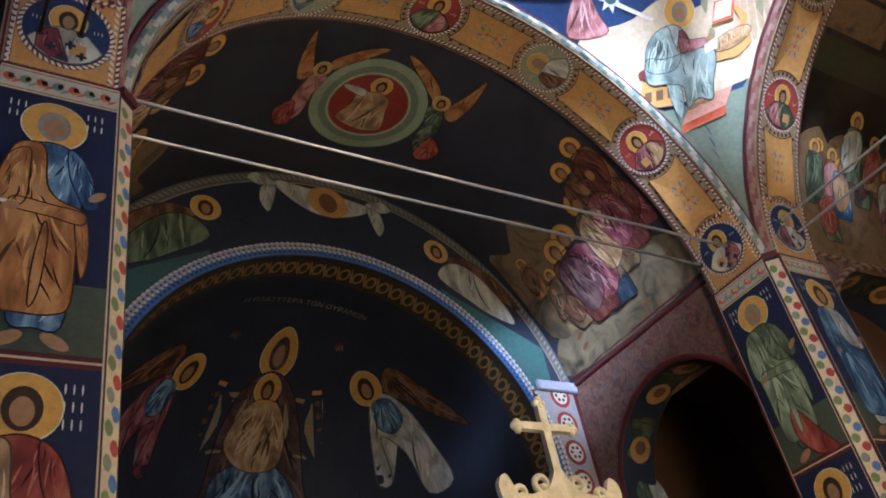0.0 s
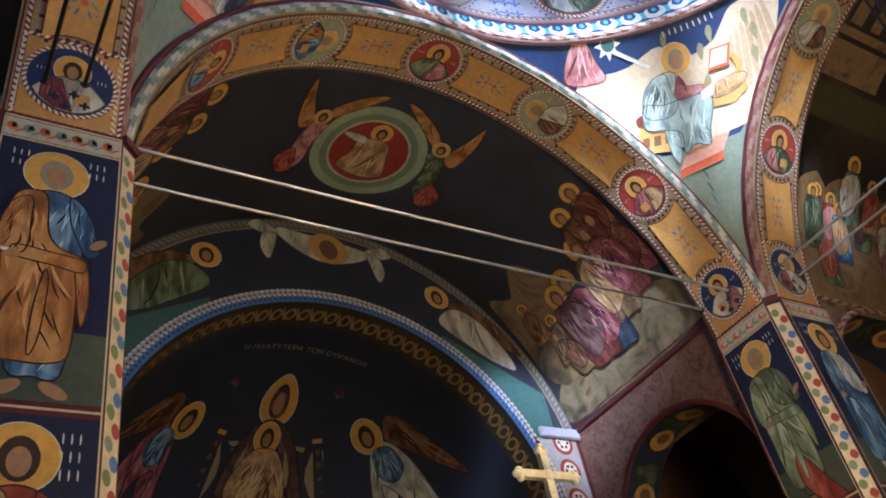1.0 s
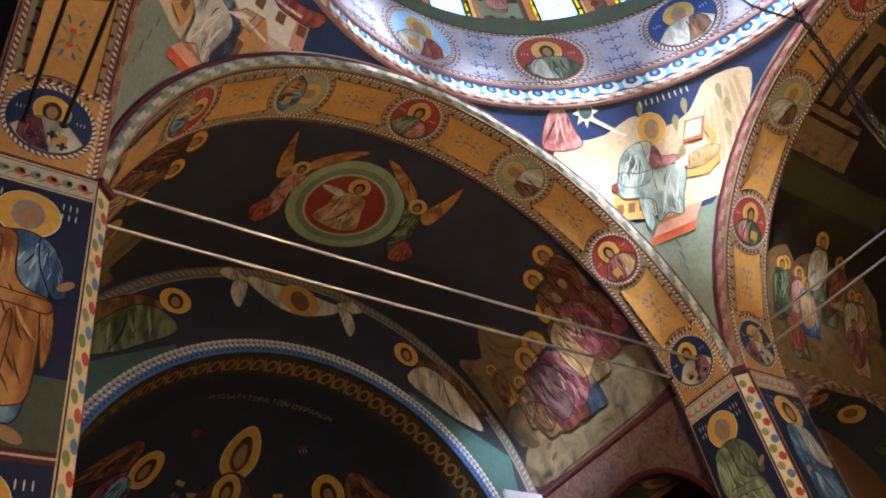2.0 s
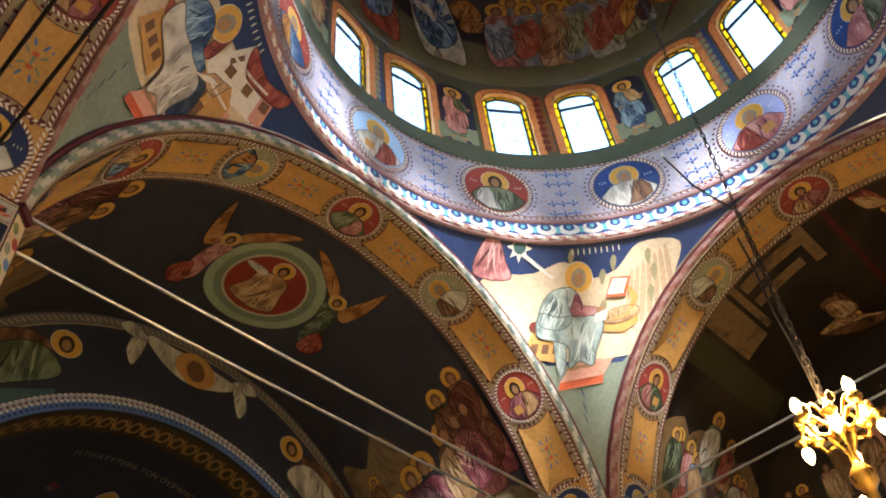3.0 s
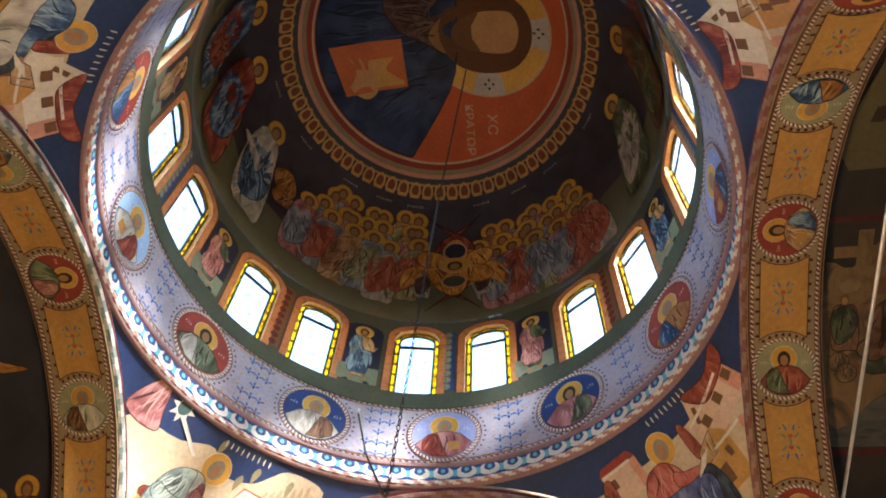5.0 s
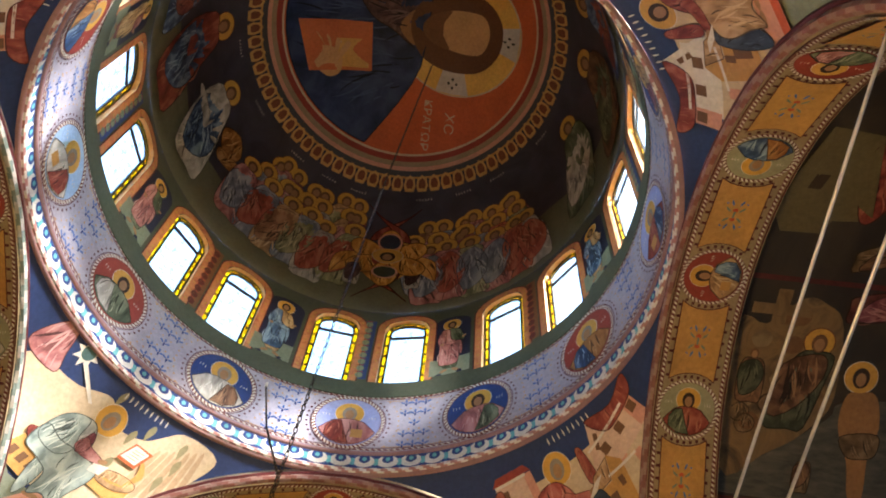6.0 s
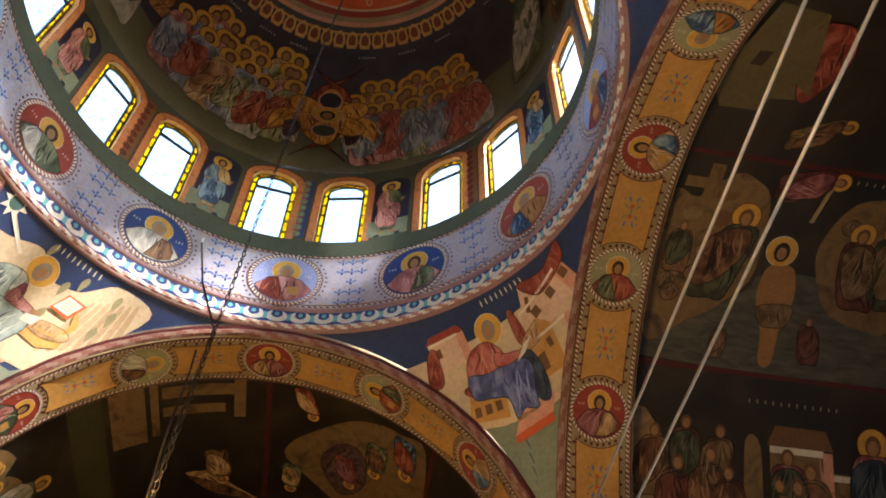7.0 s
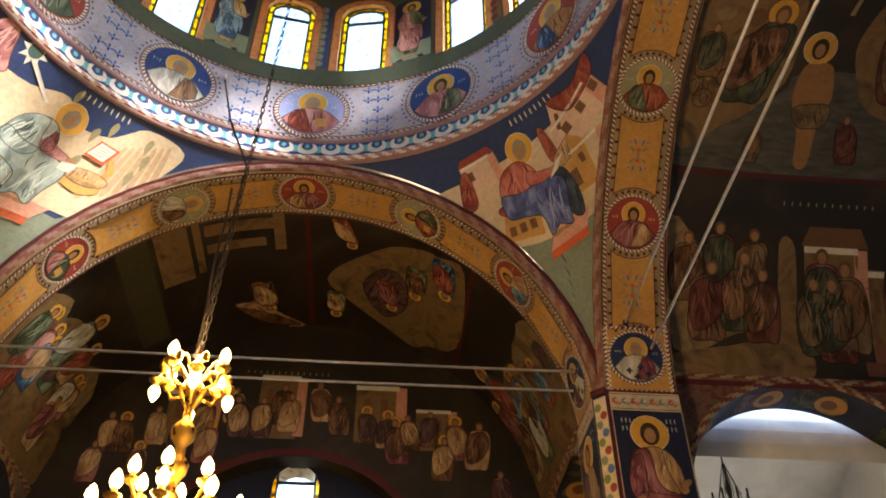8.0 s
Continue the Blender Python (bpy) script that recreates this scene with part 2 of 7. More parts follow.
def rope(name, centre, ks, radius, parent, mats, turns=1, n=8):
    """A twisted roll along centre(k) -> (point, across, out); its strands alternate."""
    s = Sheets()
    rows = []
    for i, k in enumerate(ks):
        p, a, o = centre(k)
        rows.append([p + (a * math.cos(t) + o * math.sin(t)) * radius * (1 + 0.18 * abs(math.sin(2 * t + i * turns * math.pi / n))) for t in lin(0, 2 * math.pi, n)[:-1]])
    for i in range(len(rows) - 1):
        for j in range(n):
            s.add([rows[i][j], rows[i + 1][j], rows[i + 1][(j + 1) % n], rows[i][(j + 1) % n]], [(0, 1, 2, 3)], ((j + i * turns) // 2) % len(mats))
    return s.done(name, mats, parent)


ARCH = {}
for name in ARMS:
    # the great arch: face ring, soffit, back ring
    s = Sheets()
    angles = lin(radians(4.6), radians(175.4), 72)
    s.sheet(lambda a, t: arm(name, (RS + t * 0.30) * math.cos(a), B + 0.012, ZC + (RS + t * 0.30) * math.sin(a)), angles, (0, 1))
    s.sheet(lambda a, y: arm(name, RS * math.cos(a), y, ZC + RS * math.sin(a)), angles, lin(B + 0.012, BACK, 6))
    s.sheet(lambda a, t: arm(name, (RS + t * 0.2) * math.cos(a), BACK, ZC + (RS + t * 0.2) * math.sin(a)), angles, (0, 1))
    ARCH[name] = tagged(s.done("arch_" + name, [STONE], smooth=False), "great round arch painted with ochre panels and medallions", "arch", kind="structure")

    def roll(a, R, y):
        return arm(name, R * math.cos(a), y, ZC + R * math.sin(a)), arm(name, math.cos(a), 0, math.sin(a)), arm(name, 0, -1, 0)
    rope("rope_moulding", lambda a: roll(a, RS + 0.05, B), lin(radians(4.5), radians(175.5), 150), 0.034, ARCH[name], [ROPE_LIGHT, ROPE_TEAL] if name == "east" else [paint((0.18, 0.075, 0.06)), paint((0.23, 0.14, 0.115))])
    rope("red_moulding", lambda a: roll(a, RS + 0.105, B - 0.005), lin(radians(5), radians(175), 150), 0.022, ARCH[name], [OXBLOOD])

    # the barrel vault of the arm
    s = Sheets()
    y1 = LONG[name]
    s.sheet(lambda a, y: arm(name, RV * math.cos(a), y, ZC + RV * math.sin(a)), lin(radians(9.9), radians(170.1), 96), lin(BACK, y1 + 0.06, 8))
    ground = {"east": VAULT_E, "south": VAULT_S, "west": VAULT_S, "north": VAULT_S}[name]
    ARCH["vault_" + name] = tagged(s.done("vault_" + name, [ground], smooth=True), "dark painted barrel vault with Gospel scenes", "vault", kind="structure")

# the pendentives between the arches
PEND = {}


def pend_point(th, k, h=0.0):
    """th: azimuth; k from 0 (the arches) to 1 (the ring); h: towards the room."""
    c = max(abs(math.cos(th)), abs(math.sin(th)))
    low = math.sqrt(max(0.0, RP * RP - (B / c) ** 2)) if B / c < RP else 0.0
    e0, e1 = math.asin(low / RP), math.radians(45)
    e = e0 + (e1 - e0) * k
    return Vector(((RP - h) * math.cos(e) * math.cos(th), (RP - h) * math.cos(e) * math.sin(th), ZP + (RP - h) * math.sin(e)))


for name, a0 in (("southeast", 0), ("northeast", 90), ("northwest", 180), ("southwest", 270)):
    s = Sheets()
    s.sheet(lambda th, k: pend_point(th, k), lin(radians(a0), radians(a0 + 90), 60), lin(0, 1, 16))
    PEND[name] = tagged(s.done("pendentive_" + name, [PENDBLUE], smooth=True), "deep blue painted pendentive with a seated evangelist", "pendentive", kind="structure")

# ring, medallion band, drum with its windows, dome
s = Sheets()
prof = [(2.70, 8.15), (2.67, 8.155), (2.66, 8.19), (2.675, 8.235), (2.69, 8.24), (2.69, 8.26)]
s.sheet(lambda a, k: (prof[k][0] * math.cos(a), prof[k][0] * math.sin(a), prof[k][1]), lin(0, 2 * math.pi, 144), range(len(prof)))
prof2 = [(2.69, 8.26), (2.685, 8.44)]
s.sheet(lambda a, k: (prof2[k][0] * math.cos(a), prof2[k][0] * math.sin(a), prof2[k][1]), lin(0, 2 * math.pi, 144), (0, 1), 1)
prof3 = [(2.685, 8.44), (2.668, 8.445), (2.658, 8.46), (2.668, 8.475), (2.665, 8.48)]
s.sheet(lambda a, k: (prof3[k][0] * math.cos(a), prof3[k][0] * math.sin(a), prof3[k][1]), lin(0, 2 * math.pi, 144), range(5))
RING = tagged(s.done("dome_ring", [paint((0.24, 0.14, 0.14)), BLUE], smooth=True), "painted cornice ring with blue and white leaves", "cornice", kind="structure")
rope("rope_moulding", lambda a: (Vector((2.668 * math.cos(a), 2.668 * math.sin(a), 8.205)), Vector((math.cos(a), math.sin(a), 0)), Vector((0, 0, 1))), lin(0, 2 * math.pi, 480), 0.028, RING, [WHITE, paint((0.34, 0.17, 0.15))])


def band_r(z):
    return 2.665 - (z - 8.48) / 0.78 * 0.055


s = Sheets()
s.sheet(lambda a, z: (band_r(z) * math.cos(a), band_r(z) * math.sin(a), z), lin(0, 2 * math.pi, 144), lin(8.48, 9.26, 4))
BAND = tagged(s.done("medallion_band", [LAVENDER], smooth=True), "lavender patterned band with round prophet medallions", "frieze", kind="structure")

WIN_HALF = radians(5.9)
WIN_AZ = [radians(45 * k + d) for k in range(8) for d in (8.3, -10.3)]
WIN_AZ.sort()


def head(a):
    """Height of a window's arched head at the angle a from its middle."""
    w = WIN_HALF * R_DRUM
    return Z_SPRING + 0.72 * math.sqrt(max(0.0, w * w - (a * R_DRUM) ** 2))


s = Sheets()
R_OUT = 2.70


def on(r, a, z):
    return (r * math.cos(a), r * math.sin(a), z)


for i, c in enumerate(WIN_AZ):
    nxt = WIN_AZ[(i + 1) % 16] + (2 * math.pi if i == 15 else 0)
    for r in (R_DRUM, R_OUT):
        s.sheet(lambda a, z: on(r, a, z), lin(c + WIN_HALF, nxt - WIN_HALF, 8), [9.26, Z_SILL, Z_SPRING, Z_HILL])
        s.sheet(lambda a, k: on(r, c + a, 9.26 if k == 0 else Z_SILL), lin(-WIN_HALF, WIN_HALF, 10), (0, 1))
        s.sheet(lambda a, k: on(r, c + a, head(a) if k == 0 else Z_HILL), lin(-WIN_HALF, WIN_HALF, 10), (0, 1))
    s.sheet(lambda a, r: on(r, c + a, head(a)), lin(-WIN_HALF, WIN_HALF, 10), lin(R_DRUM, R_OUT, 3), 1)
    s.sheet(lambda a, r: on(r, c + a, Z_SILL), lin(-WIN_HALF, WIN_HALF, 4), (R_DRUM, R_OUT), 1)
    for d in (-WIN_HALF, WIN_HALF):
        s.sheet(lambda r, z: on(r, c + d, z), (R_DRUM, R_OUT), (Z_SILL, Z_SPRING), 1)
s.sheet(lambda a, r: on(r, a, 9.26), lin(0, 2 * math.pi, 96), (R_DRUM, R_OUT))
REVEAL = mottled("warm_reveal_plaster", [(0.3, (0.46, 0.25, 0.11)), (0.5, (0.60, 0.36, 0.18)), (0.7, (0.52, 0.42, 0.30))], 9.0)
DRUM = tagged(s.done("drum_wall", [OLIVE, REVEAL]), "olive painted drum wall pierced by paired arched windows", "wall", kind="structure")


def dome_pt(a, L, h=0.0):
    """A point of the dome at the azimuth a, L metres up its curve from the window heads: upright at first, then a hemisphere."""
    up = Z_DOME - Z_HILL
    if L <= up:
        return Vector(on(R_DRUM - h, a, Z_HILL + L))
    e = min((L - up) / R_DRUM, math.pi / 2)
    return Vector(on((R_DRUM - h) * math.cos(e), a, Z_DOME + (R_DRUM - h) * math.sin(e)))


s = Sheets()
s.sheet(lambda a, L: dome_pt(a, L), lin(0, 2 * math.pi, 144), lin(0, 1.3, 6)[:-1] + lin(1.3, 1.3 + R_DRUM * radians(89.9), 32))
DOME = tagged(s.done("dome", [DOME_GROUND], smooth=True), "dark painted dome on an upright drum", "dome", kind="structure")

# piers with chamfered inner corners
PIER = {}
PB = 2.585     # inner faces of the piers
for name, (sx, sy) in dict(northeast=(-1, 1), southeast=(1, 1), southwest=(1, -1), northwest=(-1, -1)).items():
    c = 0.085
    plan = [(PB + c, PB), (BACK, PB), (BACK, BACK), (PB, BACK), (PB, PB + c)]
    s = Sheets()
    v = [(sx * x, sy * y, z) for z in (0.0, ZC + 0.23) for x, y in plan]
    n = len(plan)
    for i in range(n):
        s.add(v, [(i, (i + 1) % n, n + (i + 1) % n, n + i)], 0)
    s.add(v, [tuple(range(n, 2 * n))])
    PIER[name] = tagged(s.done("pier_" + name, [NAVY]), "square painted pier with chamfered corner and saints", "pier", kind="structure")


def arch_wall(name, f, u0, u1, ztop, c, R, zs, thick, mats, label, n=40, ground=0.0):
    """A wall from u0 to u1 in f(u, depth, z), with a round-arched opening of centre c; ztop(u) is its upper edge."""
    s = Sheets()
    us = sorted(set(lin(u0, c - R, 6) + [c + R * math.cos(t) for t in lin(math.pi, 0, n)] + lin(c + R, u1, 6)))

    def low(u):
        return zs + math.sqrt(max(0.0, R * R - (u - c) ** 2)) if abs(u - c) < R else ground
    for d in (0.0, thick):
        for a, b in zip(us[:-1], us[1:]):
            inside = c - R - 1e-6 <= a and b <= c + R + 1e-6
            za = low(a) if inside and abs(a - c) < R - 1e-6 else (zs if inside else ground)
            zb = low(b) if inside and abs(b - c) < R - 1e-6 else (zs if inside else ground)
            s.add([f(a, d, za), f(b, d, zb), f(b, d, max(zb, ztop(b))), f(a, d, max(za, ztop(a)))], [(0, 1, 2, 3)])
    s.sheet(lambda t, d: f(c + R * math.cos(t), d, zs + R * math.sin(t)), lin(0, math.pi, n), lin(0, thick, 3), 1)
    for e in (c - R, c + R):
        s.sheet(lambda d, z: f(e, d, z), (0, thick), lin(ground, zs, 4), 1)
    return tagged(s.done(name, mats), label, "wall", kind="structure")


# side walls of the arms, each with an arched opening to a corner bay
SIDE = {}
for name in ARMS:
    for sgn, tag in ((-1, "left"), (1, "right")):
        R, zs, c = (0.9, 4.52, 4.25) if name == "east" else (1.13, 4.73, 4.42)
        SIDE[name, sgn] = arch_wall("wall_%s_%s" % (name, tag), lambda u, d, z: arm(name, sgn * (RV - 0.035 + d), u, z), BACK, max(LONG[name], 6.2),
                                    lambda u: 5.89, c, R, zs, 0.42 if name in ("east", "west") else 0.56, [MARBLE, NIGHT], "marbled red wall with an arched opening")

# end walls
vault_top = lambda u: ZC + math.sqrt(max(0.0, (RV + 0.03) ** 2 - u * u))
R_AP, Z_AP = 2.2, 4.87
END = {}
END["east"] = arch_wall("wall_east", lambda u, d, z: arm("east", u, LONG["east"] + d, z), -RV, RV, vault_top, 0.0, R_AP, Z_AP, 0.4, [NIGHT, NIGHT], "dark painted east wall around the apse arch", n=64)
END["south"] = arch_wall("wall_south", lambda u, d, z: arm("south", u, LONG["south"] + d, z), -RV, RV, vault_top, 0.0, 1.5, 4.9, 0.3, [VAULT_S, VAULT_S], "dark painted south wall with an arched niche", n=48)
# Unseen end walls; their windows are added to go with the fill lamps.
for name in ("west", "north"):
    END[name] = arch_wall("wall_" + name, lambda u, d, z: arm(name, u, LONG[name] + d, z), -RV, RV, vault_top, 0.0, 0.7, 5.0, 0.3, [VAULT_S, REVEAL], "painted end wall with an added, unseen tall arched window", n=24, ground=2.9)
    s = Sheets()
    s.sheet(lambda u, z: arm(name, u, LONG[name], z), (-RV, RV), (0.0, 2.9))
    s.done("wall_base", [MARBLE], END[name])
    # Added pane across the opening that keeps direct sun out.
    s = Sheets()
    s.sheet(lambda u, k: arm(name, u, LONG[name] + 0.12, 5.0 + math.sqrt(max(0.0, 0.72 ** 2 - u * u)) if k else 2.85), lin(-0.72, 0.72, 16), (0, 1))
    s.done("sun_dimming_pane", [SUN_DIM], END[name])

# apse: half cylinder and conch
s = Sheets()
y0 = LONG["east"] + 0.385
s.sheet(lambda a, z: (R_AP * math.cos(a), y0 + R_AP * math.sin(a), z), lin(0, math.pi, 48), lin(0, Z_AP, 6))
s.sheet(lambda a, e: (R_AP * math.cos(a) * math.cos(e), y0 + R_AP * math.sin(a) * math.cos(e), Z_AP + R_AP * math.sin(e)), lin(0, math.pi, 48), lin(0, radians(89.9), 24))
APSE = tagged(s.done("apse", [NIGHT], smooth=True), "midnight blue painted apse with a conch", "apse", kind="structure")

# south niche: a flat back wall pierced by an arched window
NICHE = arch_wall("niche_south", lambda u, d, z: arm("south", u, LONG["south"] + 0.27 + d, z), -1.6, 1.6, lambda u: 6.6, 0.0, 0.255, 6.16, 0.3, [NAVY, REVEAL], "dark painted niche back wall with an arched window", n=24, ground=5.28)
s = Sheets()
s.sheet(lambda u, z: arm("south", u, LONG["south"] + 0.27, z), (-1.6, 1.6), (0.0, 5.28))
s.sheet(lambda u, d: arm("south", u, LONG["south"] + 0.27 + d, 5.28), (-0.26, 0.26), (0.0, 0.3))
s.done("niche_base", [NAVY], NICHE)

# floor, corner bays
tagged(mesh_of("floor", [(-7, -7, 0), (7, -7, 0), (7, 8.5, 0), (-7, 8.5, 0)], [(0, 1, 2, 3)], FLOORSTONE), "polished pale marble floor", "floor", kind="structure")
for name, (sx, sy) in dict(northeast=(-1, 1), southeast=(1, 1), southwest=(1, -1), northwest=(-1, -1)).items():
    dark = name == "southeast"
    s = Sheets()
    x0, x1 = 3.28, 6.19
    zt = 6.6
    P = lambda x, y, z: (sx * x, sy * y, z)
    s.sheet(lambda y, z: P(x1, y, z), (x0, x1), (0, zt))
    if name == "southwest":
        # Unseen window, added for the bay's lamp and closed by a dim pane.
        arch_wall("wall_bay_window", lambda u, d, z: (u, -x1 - d, z), x0, x1, lambda u: zt, 4.75, 0.55, 4.3, 0.3, [PLASTER, PLASTER], "white plastered wall with an added, unseen tall arched window", n=24, ground=2.2)
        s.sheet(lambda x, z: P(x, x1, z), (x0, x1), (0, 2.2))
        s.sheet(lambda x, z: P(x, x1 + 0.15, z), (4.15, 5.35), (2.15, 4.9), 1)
    else:
        s.sheet(lambda x, z: P(x, x1, z), (x0, x1), (0, zt))
    s.sheet(lambda x, z: P(x, x0 - 0.0, z), (x0 + 0.02, x1), (0, zt))
    s.sheet(lambda y, z: P(3.1, y, z), (x0 + 0.02, x1), (5.88, zt))
    cx, half = (3.1 + x1) / 2, (x1 - 3.1) / 2
    s.sheet(lambda a, y: P(cx + half * math.cos(a), y, 5.35 + 1.15 * math.sin(a)), lin(0, math.pi, 24), (3.1, x1))
    tagged(s.done("bay_" + name, [BROWN if dark else PLASTER, SUN_DIM]), "brown painted side bay" if dark else "white plastered side bay with a vaulted ceiling", "room", kind="structure")

# ---- painting tools: every painted shape is a thin skin of paint on its wall ----


def skin(P, outline, mat, parent, name, h=0.005, label="", centre=None):
    """A filled shape on the surface P(s, t, h); outline: points round it, seen from its middle."""
    n = len(outline)
    cs, ct = centre or (sum(p[0] for p in outline) / n, sum(p[1] for p in outline) / n)
    far = max(math.hypot(p[0] - cs, p[1] - ct) for p in outline)
    rings = max(1, min(14, int(far / 0.09) + 1))
    verts, faces = [P(cs, ct, h)], []
    for k in range(1, rings + 1):
        f = k / rings
        verts += [P(cs + (p[0] - cs) * f, ct + (p[1] - ct) * f, h) for p in outline]
    for i in range(n):
        j = (i + 1) % n
        faces.append((0, 1 + i, 1 + j))
        for k in range(rings - 1):
            a, b = 1 + k * n, 1 + (k + 1) * n
            faces.append((a + i, b + i, b + j, a + j))
    ob = mesh_of(name, verts, faces, mat, parent, label=label)
    if far > 0.09 and mat.name.startswith("painted_drapery"):
        strokes(P, outline, mat, ob, h)
    return ob


def inside(x, y, o):
    k = False
    for i in range(len(o)):
        (x0, y0), (x1, y1) = o[i - 1], o[i]
        if (y0 > y) != (y1 > y) and x < (x1 - x0) * (y - y0) / (y1 - y0) + x0:
            k = not k
    return k


STROKE = {}


def strokes(P, outline, mat, parent, h):
    """Brush strokes of painted folds: dark lines and pale highlights inside a robe, and its dark contour."""
    c, light = next((k[1], k[2]) for k, v in CACHE.items() if v == mat)
    xs, ys = [p[0] for p in outline], [p[1] for p in outline]
    w, t = max(xs) - min(xs), max(ys) - min(ys)
    rnd = random.Random(int(w * 1e4) + int(t * 1e3))
    size = min(w, t)
    sh = []
    lean = rnd.uniform(-0.35, 0.35)
    for i in range(int(26 + 75 * size)):
        x, y = rnd.uniform(min(xs), max(xs)), rnd.uniform(min(ys), max(ys))
        a = math.pi / 2 + lean + rnd.uniform(-0.3, 0.3) + (x - (max(xs) + min(xs)) / 2) / w * 0.9
        L = min(size * rnd.uniform(0.12, 0.4), 0.26)
        if all(inside(x + s_ * L * math.cos(a), y + s_ * L * math.sin(a), outline) for s_ in (-1, 0, 1)):
            bend = rnd.uniform(-0.25, 0.25) * L
            wd = min(L * rnd.uniform(0.04, 0.10), 0.013)
            o = []
            for q in (-1, -0.5, 0, 0.5, 1, 0.5, 0, -0.5):
                sg_ = 1 if len(o) < 5 else -1
                u, v = q * L, bend * (1 - q * q) + sg_ * wd * (1 - q * q)
                o.append((x + u * math.cos(a) - v * math.sin(a), y + u * math.sin(a) + v * math.cos(a)))
            sh.append((o, rnd.choice((0, 0, 1, 1, 2))))
    n = len(outline)
    e = 0.006 + 0.008 * min(1.0, size)
    cx, cy = sum(xs) / n, sum(ys) / n
    for i in range(n):
        p, q = Vector((*outline[i - 1], 0)), Vector((*outline[i], 0))
        d = (q - p)
        if d.length < 1e-5:
            continue
        nn = Vector((-d.y, d.x, 0)).normalized() * e * 0.5
        sh.append(([(p + nn).to_tuple()[:2], (q + nn).to_tuple()[:2], (q - nn).to_tuple()[:2], (p - nn).to_tuple()[:2]], 0))
    many(P, sh, [paint(tone(c, 0.22)), paint(tuple(0.25 * u + 0.75 * v for u, v in zip(c, light))), paint(tone(light, 0.9))], parent, "fold_stroke", h + 0.0013)


def many(P, shapes, mats, parent, name, h=0.007, label=""):
    """Many small flat shapes (outline, material index) in one skin."""
    s = Sheets()
    for o, m in shapes:
        s.add([P(p[0], p[1], h) for p in o], [tuple(range(len(o)))], m)
    ob = s.done(name, mats, parent, label)
    return ob


def oval(cx, cy, rx, ry=None, n=28, tilt=0.0, a0=0.0, a1=2 * math.pi):
    ry = rx if ry is None else ry
    c, s_ = math.cos(tilt), math.sin(tilt)
    return [(cx + rx * math.cos(a) * c - ry * math.sin(a) * s_, cy + rx * math.cos(a) * s_ + ry * math.sin(a) * c) for a in lin(a0, a1, n)[:-1]]


def rect(x0, x1, y0, y1, n=3):
    return [(x, y0) for x in lin(x0, x1, n)[:-1]] + [(x1, y) for y in lin(y0, y1, n)[:-1]] + [(x, y1) for x in lin(x1, x0, n)[:-1]] + [(x0, y) for y in lin(y1, y0, n)[:-1]]


def wavy(outline, amount, seed):
    """The outline made uneven, as brushwork is."""
    rnd = random.Random(seed)
    n = len(outline)
    cx, cy = sum(p[0] for p in outline) / n, sum(p[1] for p in outline) / n
    ph = [rnd.uniform(0, 6.28) for _ in range(4)]
    out = []
    for i, (x, y) in enumerate(outline):
        a = 2 * math.pi * i / n
        k = 1 + amount * (math.sin(2 * a + ph[0]) * 0.5 + math.sin(3 * a + ph[1]) * 0.4 + math.sin(5 * a + ph[2]) * 0.4 + math.sin(9 * a + ph[3]) * 0.25)
        out.append((cx + (x - cx) * k, cy + (y - cy) * k))
    return out


def smooth_poly(points, per=4):
    """A closed rounded outline through a few points."""
    n, out = len(points), []
    for i in range(n):
        p0, p1, p2, p3 = (Vector((*points[(i + k) % n], 0)) for k in (-1, 0, 1, 2))
        for j in range(per):
            t = j / per
            q = 0.5 * ((2 * p1) + (p2 - p0) * t + (2 * p0 - 5 * p1 + 4 * p2 - p3) * t * t + (3 * p1 - p0 - 3 * p2 + p3) * t ** 3)
            out.append((q.x, q.y))
    return out


def ring_skin(P, cx, cy, r0, r1, mat, parent, name, h=0.006, n=48):
    s = Sheets()
    s.sheet(lambda a, r: P(cx + r * math.cos(a), cy + r * math.sin(a), h), lin(0, 2 * math.pi, n), lin(r0, r1, max(1, int((r1 - r0) / 0.1))))
    return s.done(name, [mat], parent)


def rope_ring(P, cx, cy, r, w, parent, h=0.008, mats=None, n=36):
    """A painted rope round a medallion: slanting light dashes on a dark ground."""
    ring_skin(P, cx, cy, r - w, r + w, ROPE_DARK, parent, "rope_ground", h - 0.002)
    sh = []
    for i in range(n):
        a, d = 2 * math.pi * i / n, 2 * math.pi / n
        sh.append(([(cx + q * math.cos(b), cy + q * math.sin(b)) for q, b in ((r - w * 0.8, a), (r - w * 0.8, a + d * 0.55), (r + w * 0.8, a + d * 1.05), (r + w * 0.8, a + d * 0.5))], 0))
    return many(P, sh, [WHITE], parent, "rope_rim", h)


def strip_rope(P, s0, s1, t0, t1, parent, step=0.05, h=0.006, mats=None, name="rope_border"):
    """A straight painted rope border along s."""
    n = max(1, int((s1 - s0) / step))
    d = (s1 - s0) / n
    sh = []
    for i in range(n):
        a = s0 + i * d
        sh.append(([(a, t0), (a + d, t0), (a + d, t1), (a, t1)], 0))
    many(P, sh, [(mats or [ROPE_DARK])[0]], parent, name + "_ground", h - 0.002)
    sh = [([(s0 + i * d + d * 0.1, t0 + (t1 - t0) * 0.15), (s0 + i * d + d * 0.55, t0 + (t1 - t0) * 0.15), (s0 + i * d + d * 0.95, t1 - (t1 - t0) * 0.15), (s0 + i * d + d * 0.5, t1 - (t1 - t0) * 0.15)], 0) for i in range(n)]
    return many(P, sh, [(mats or [0, WHITE])[1]], parent, name, h)


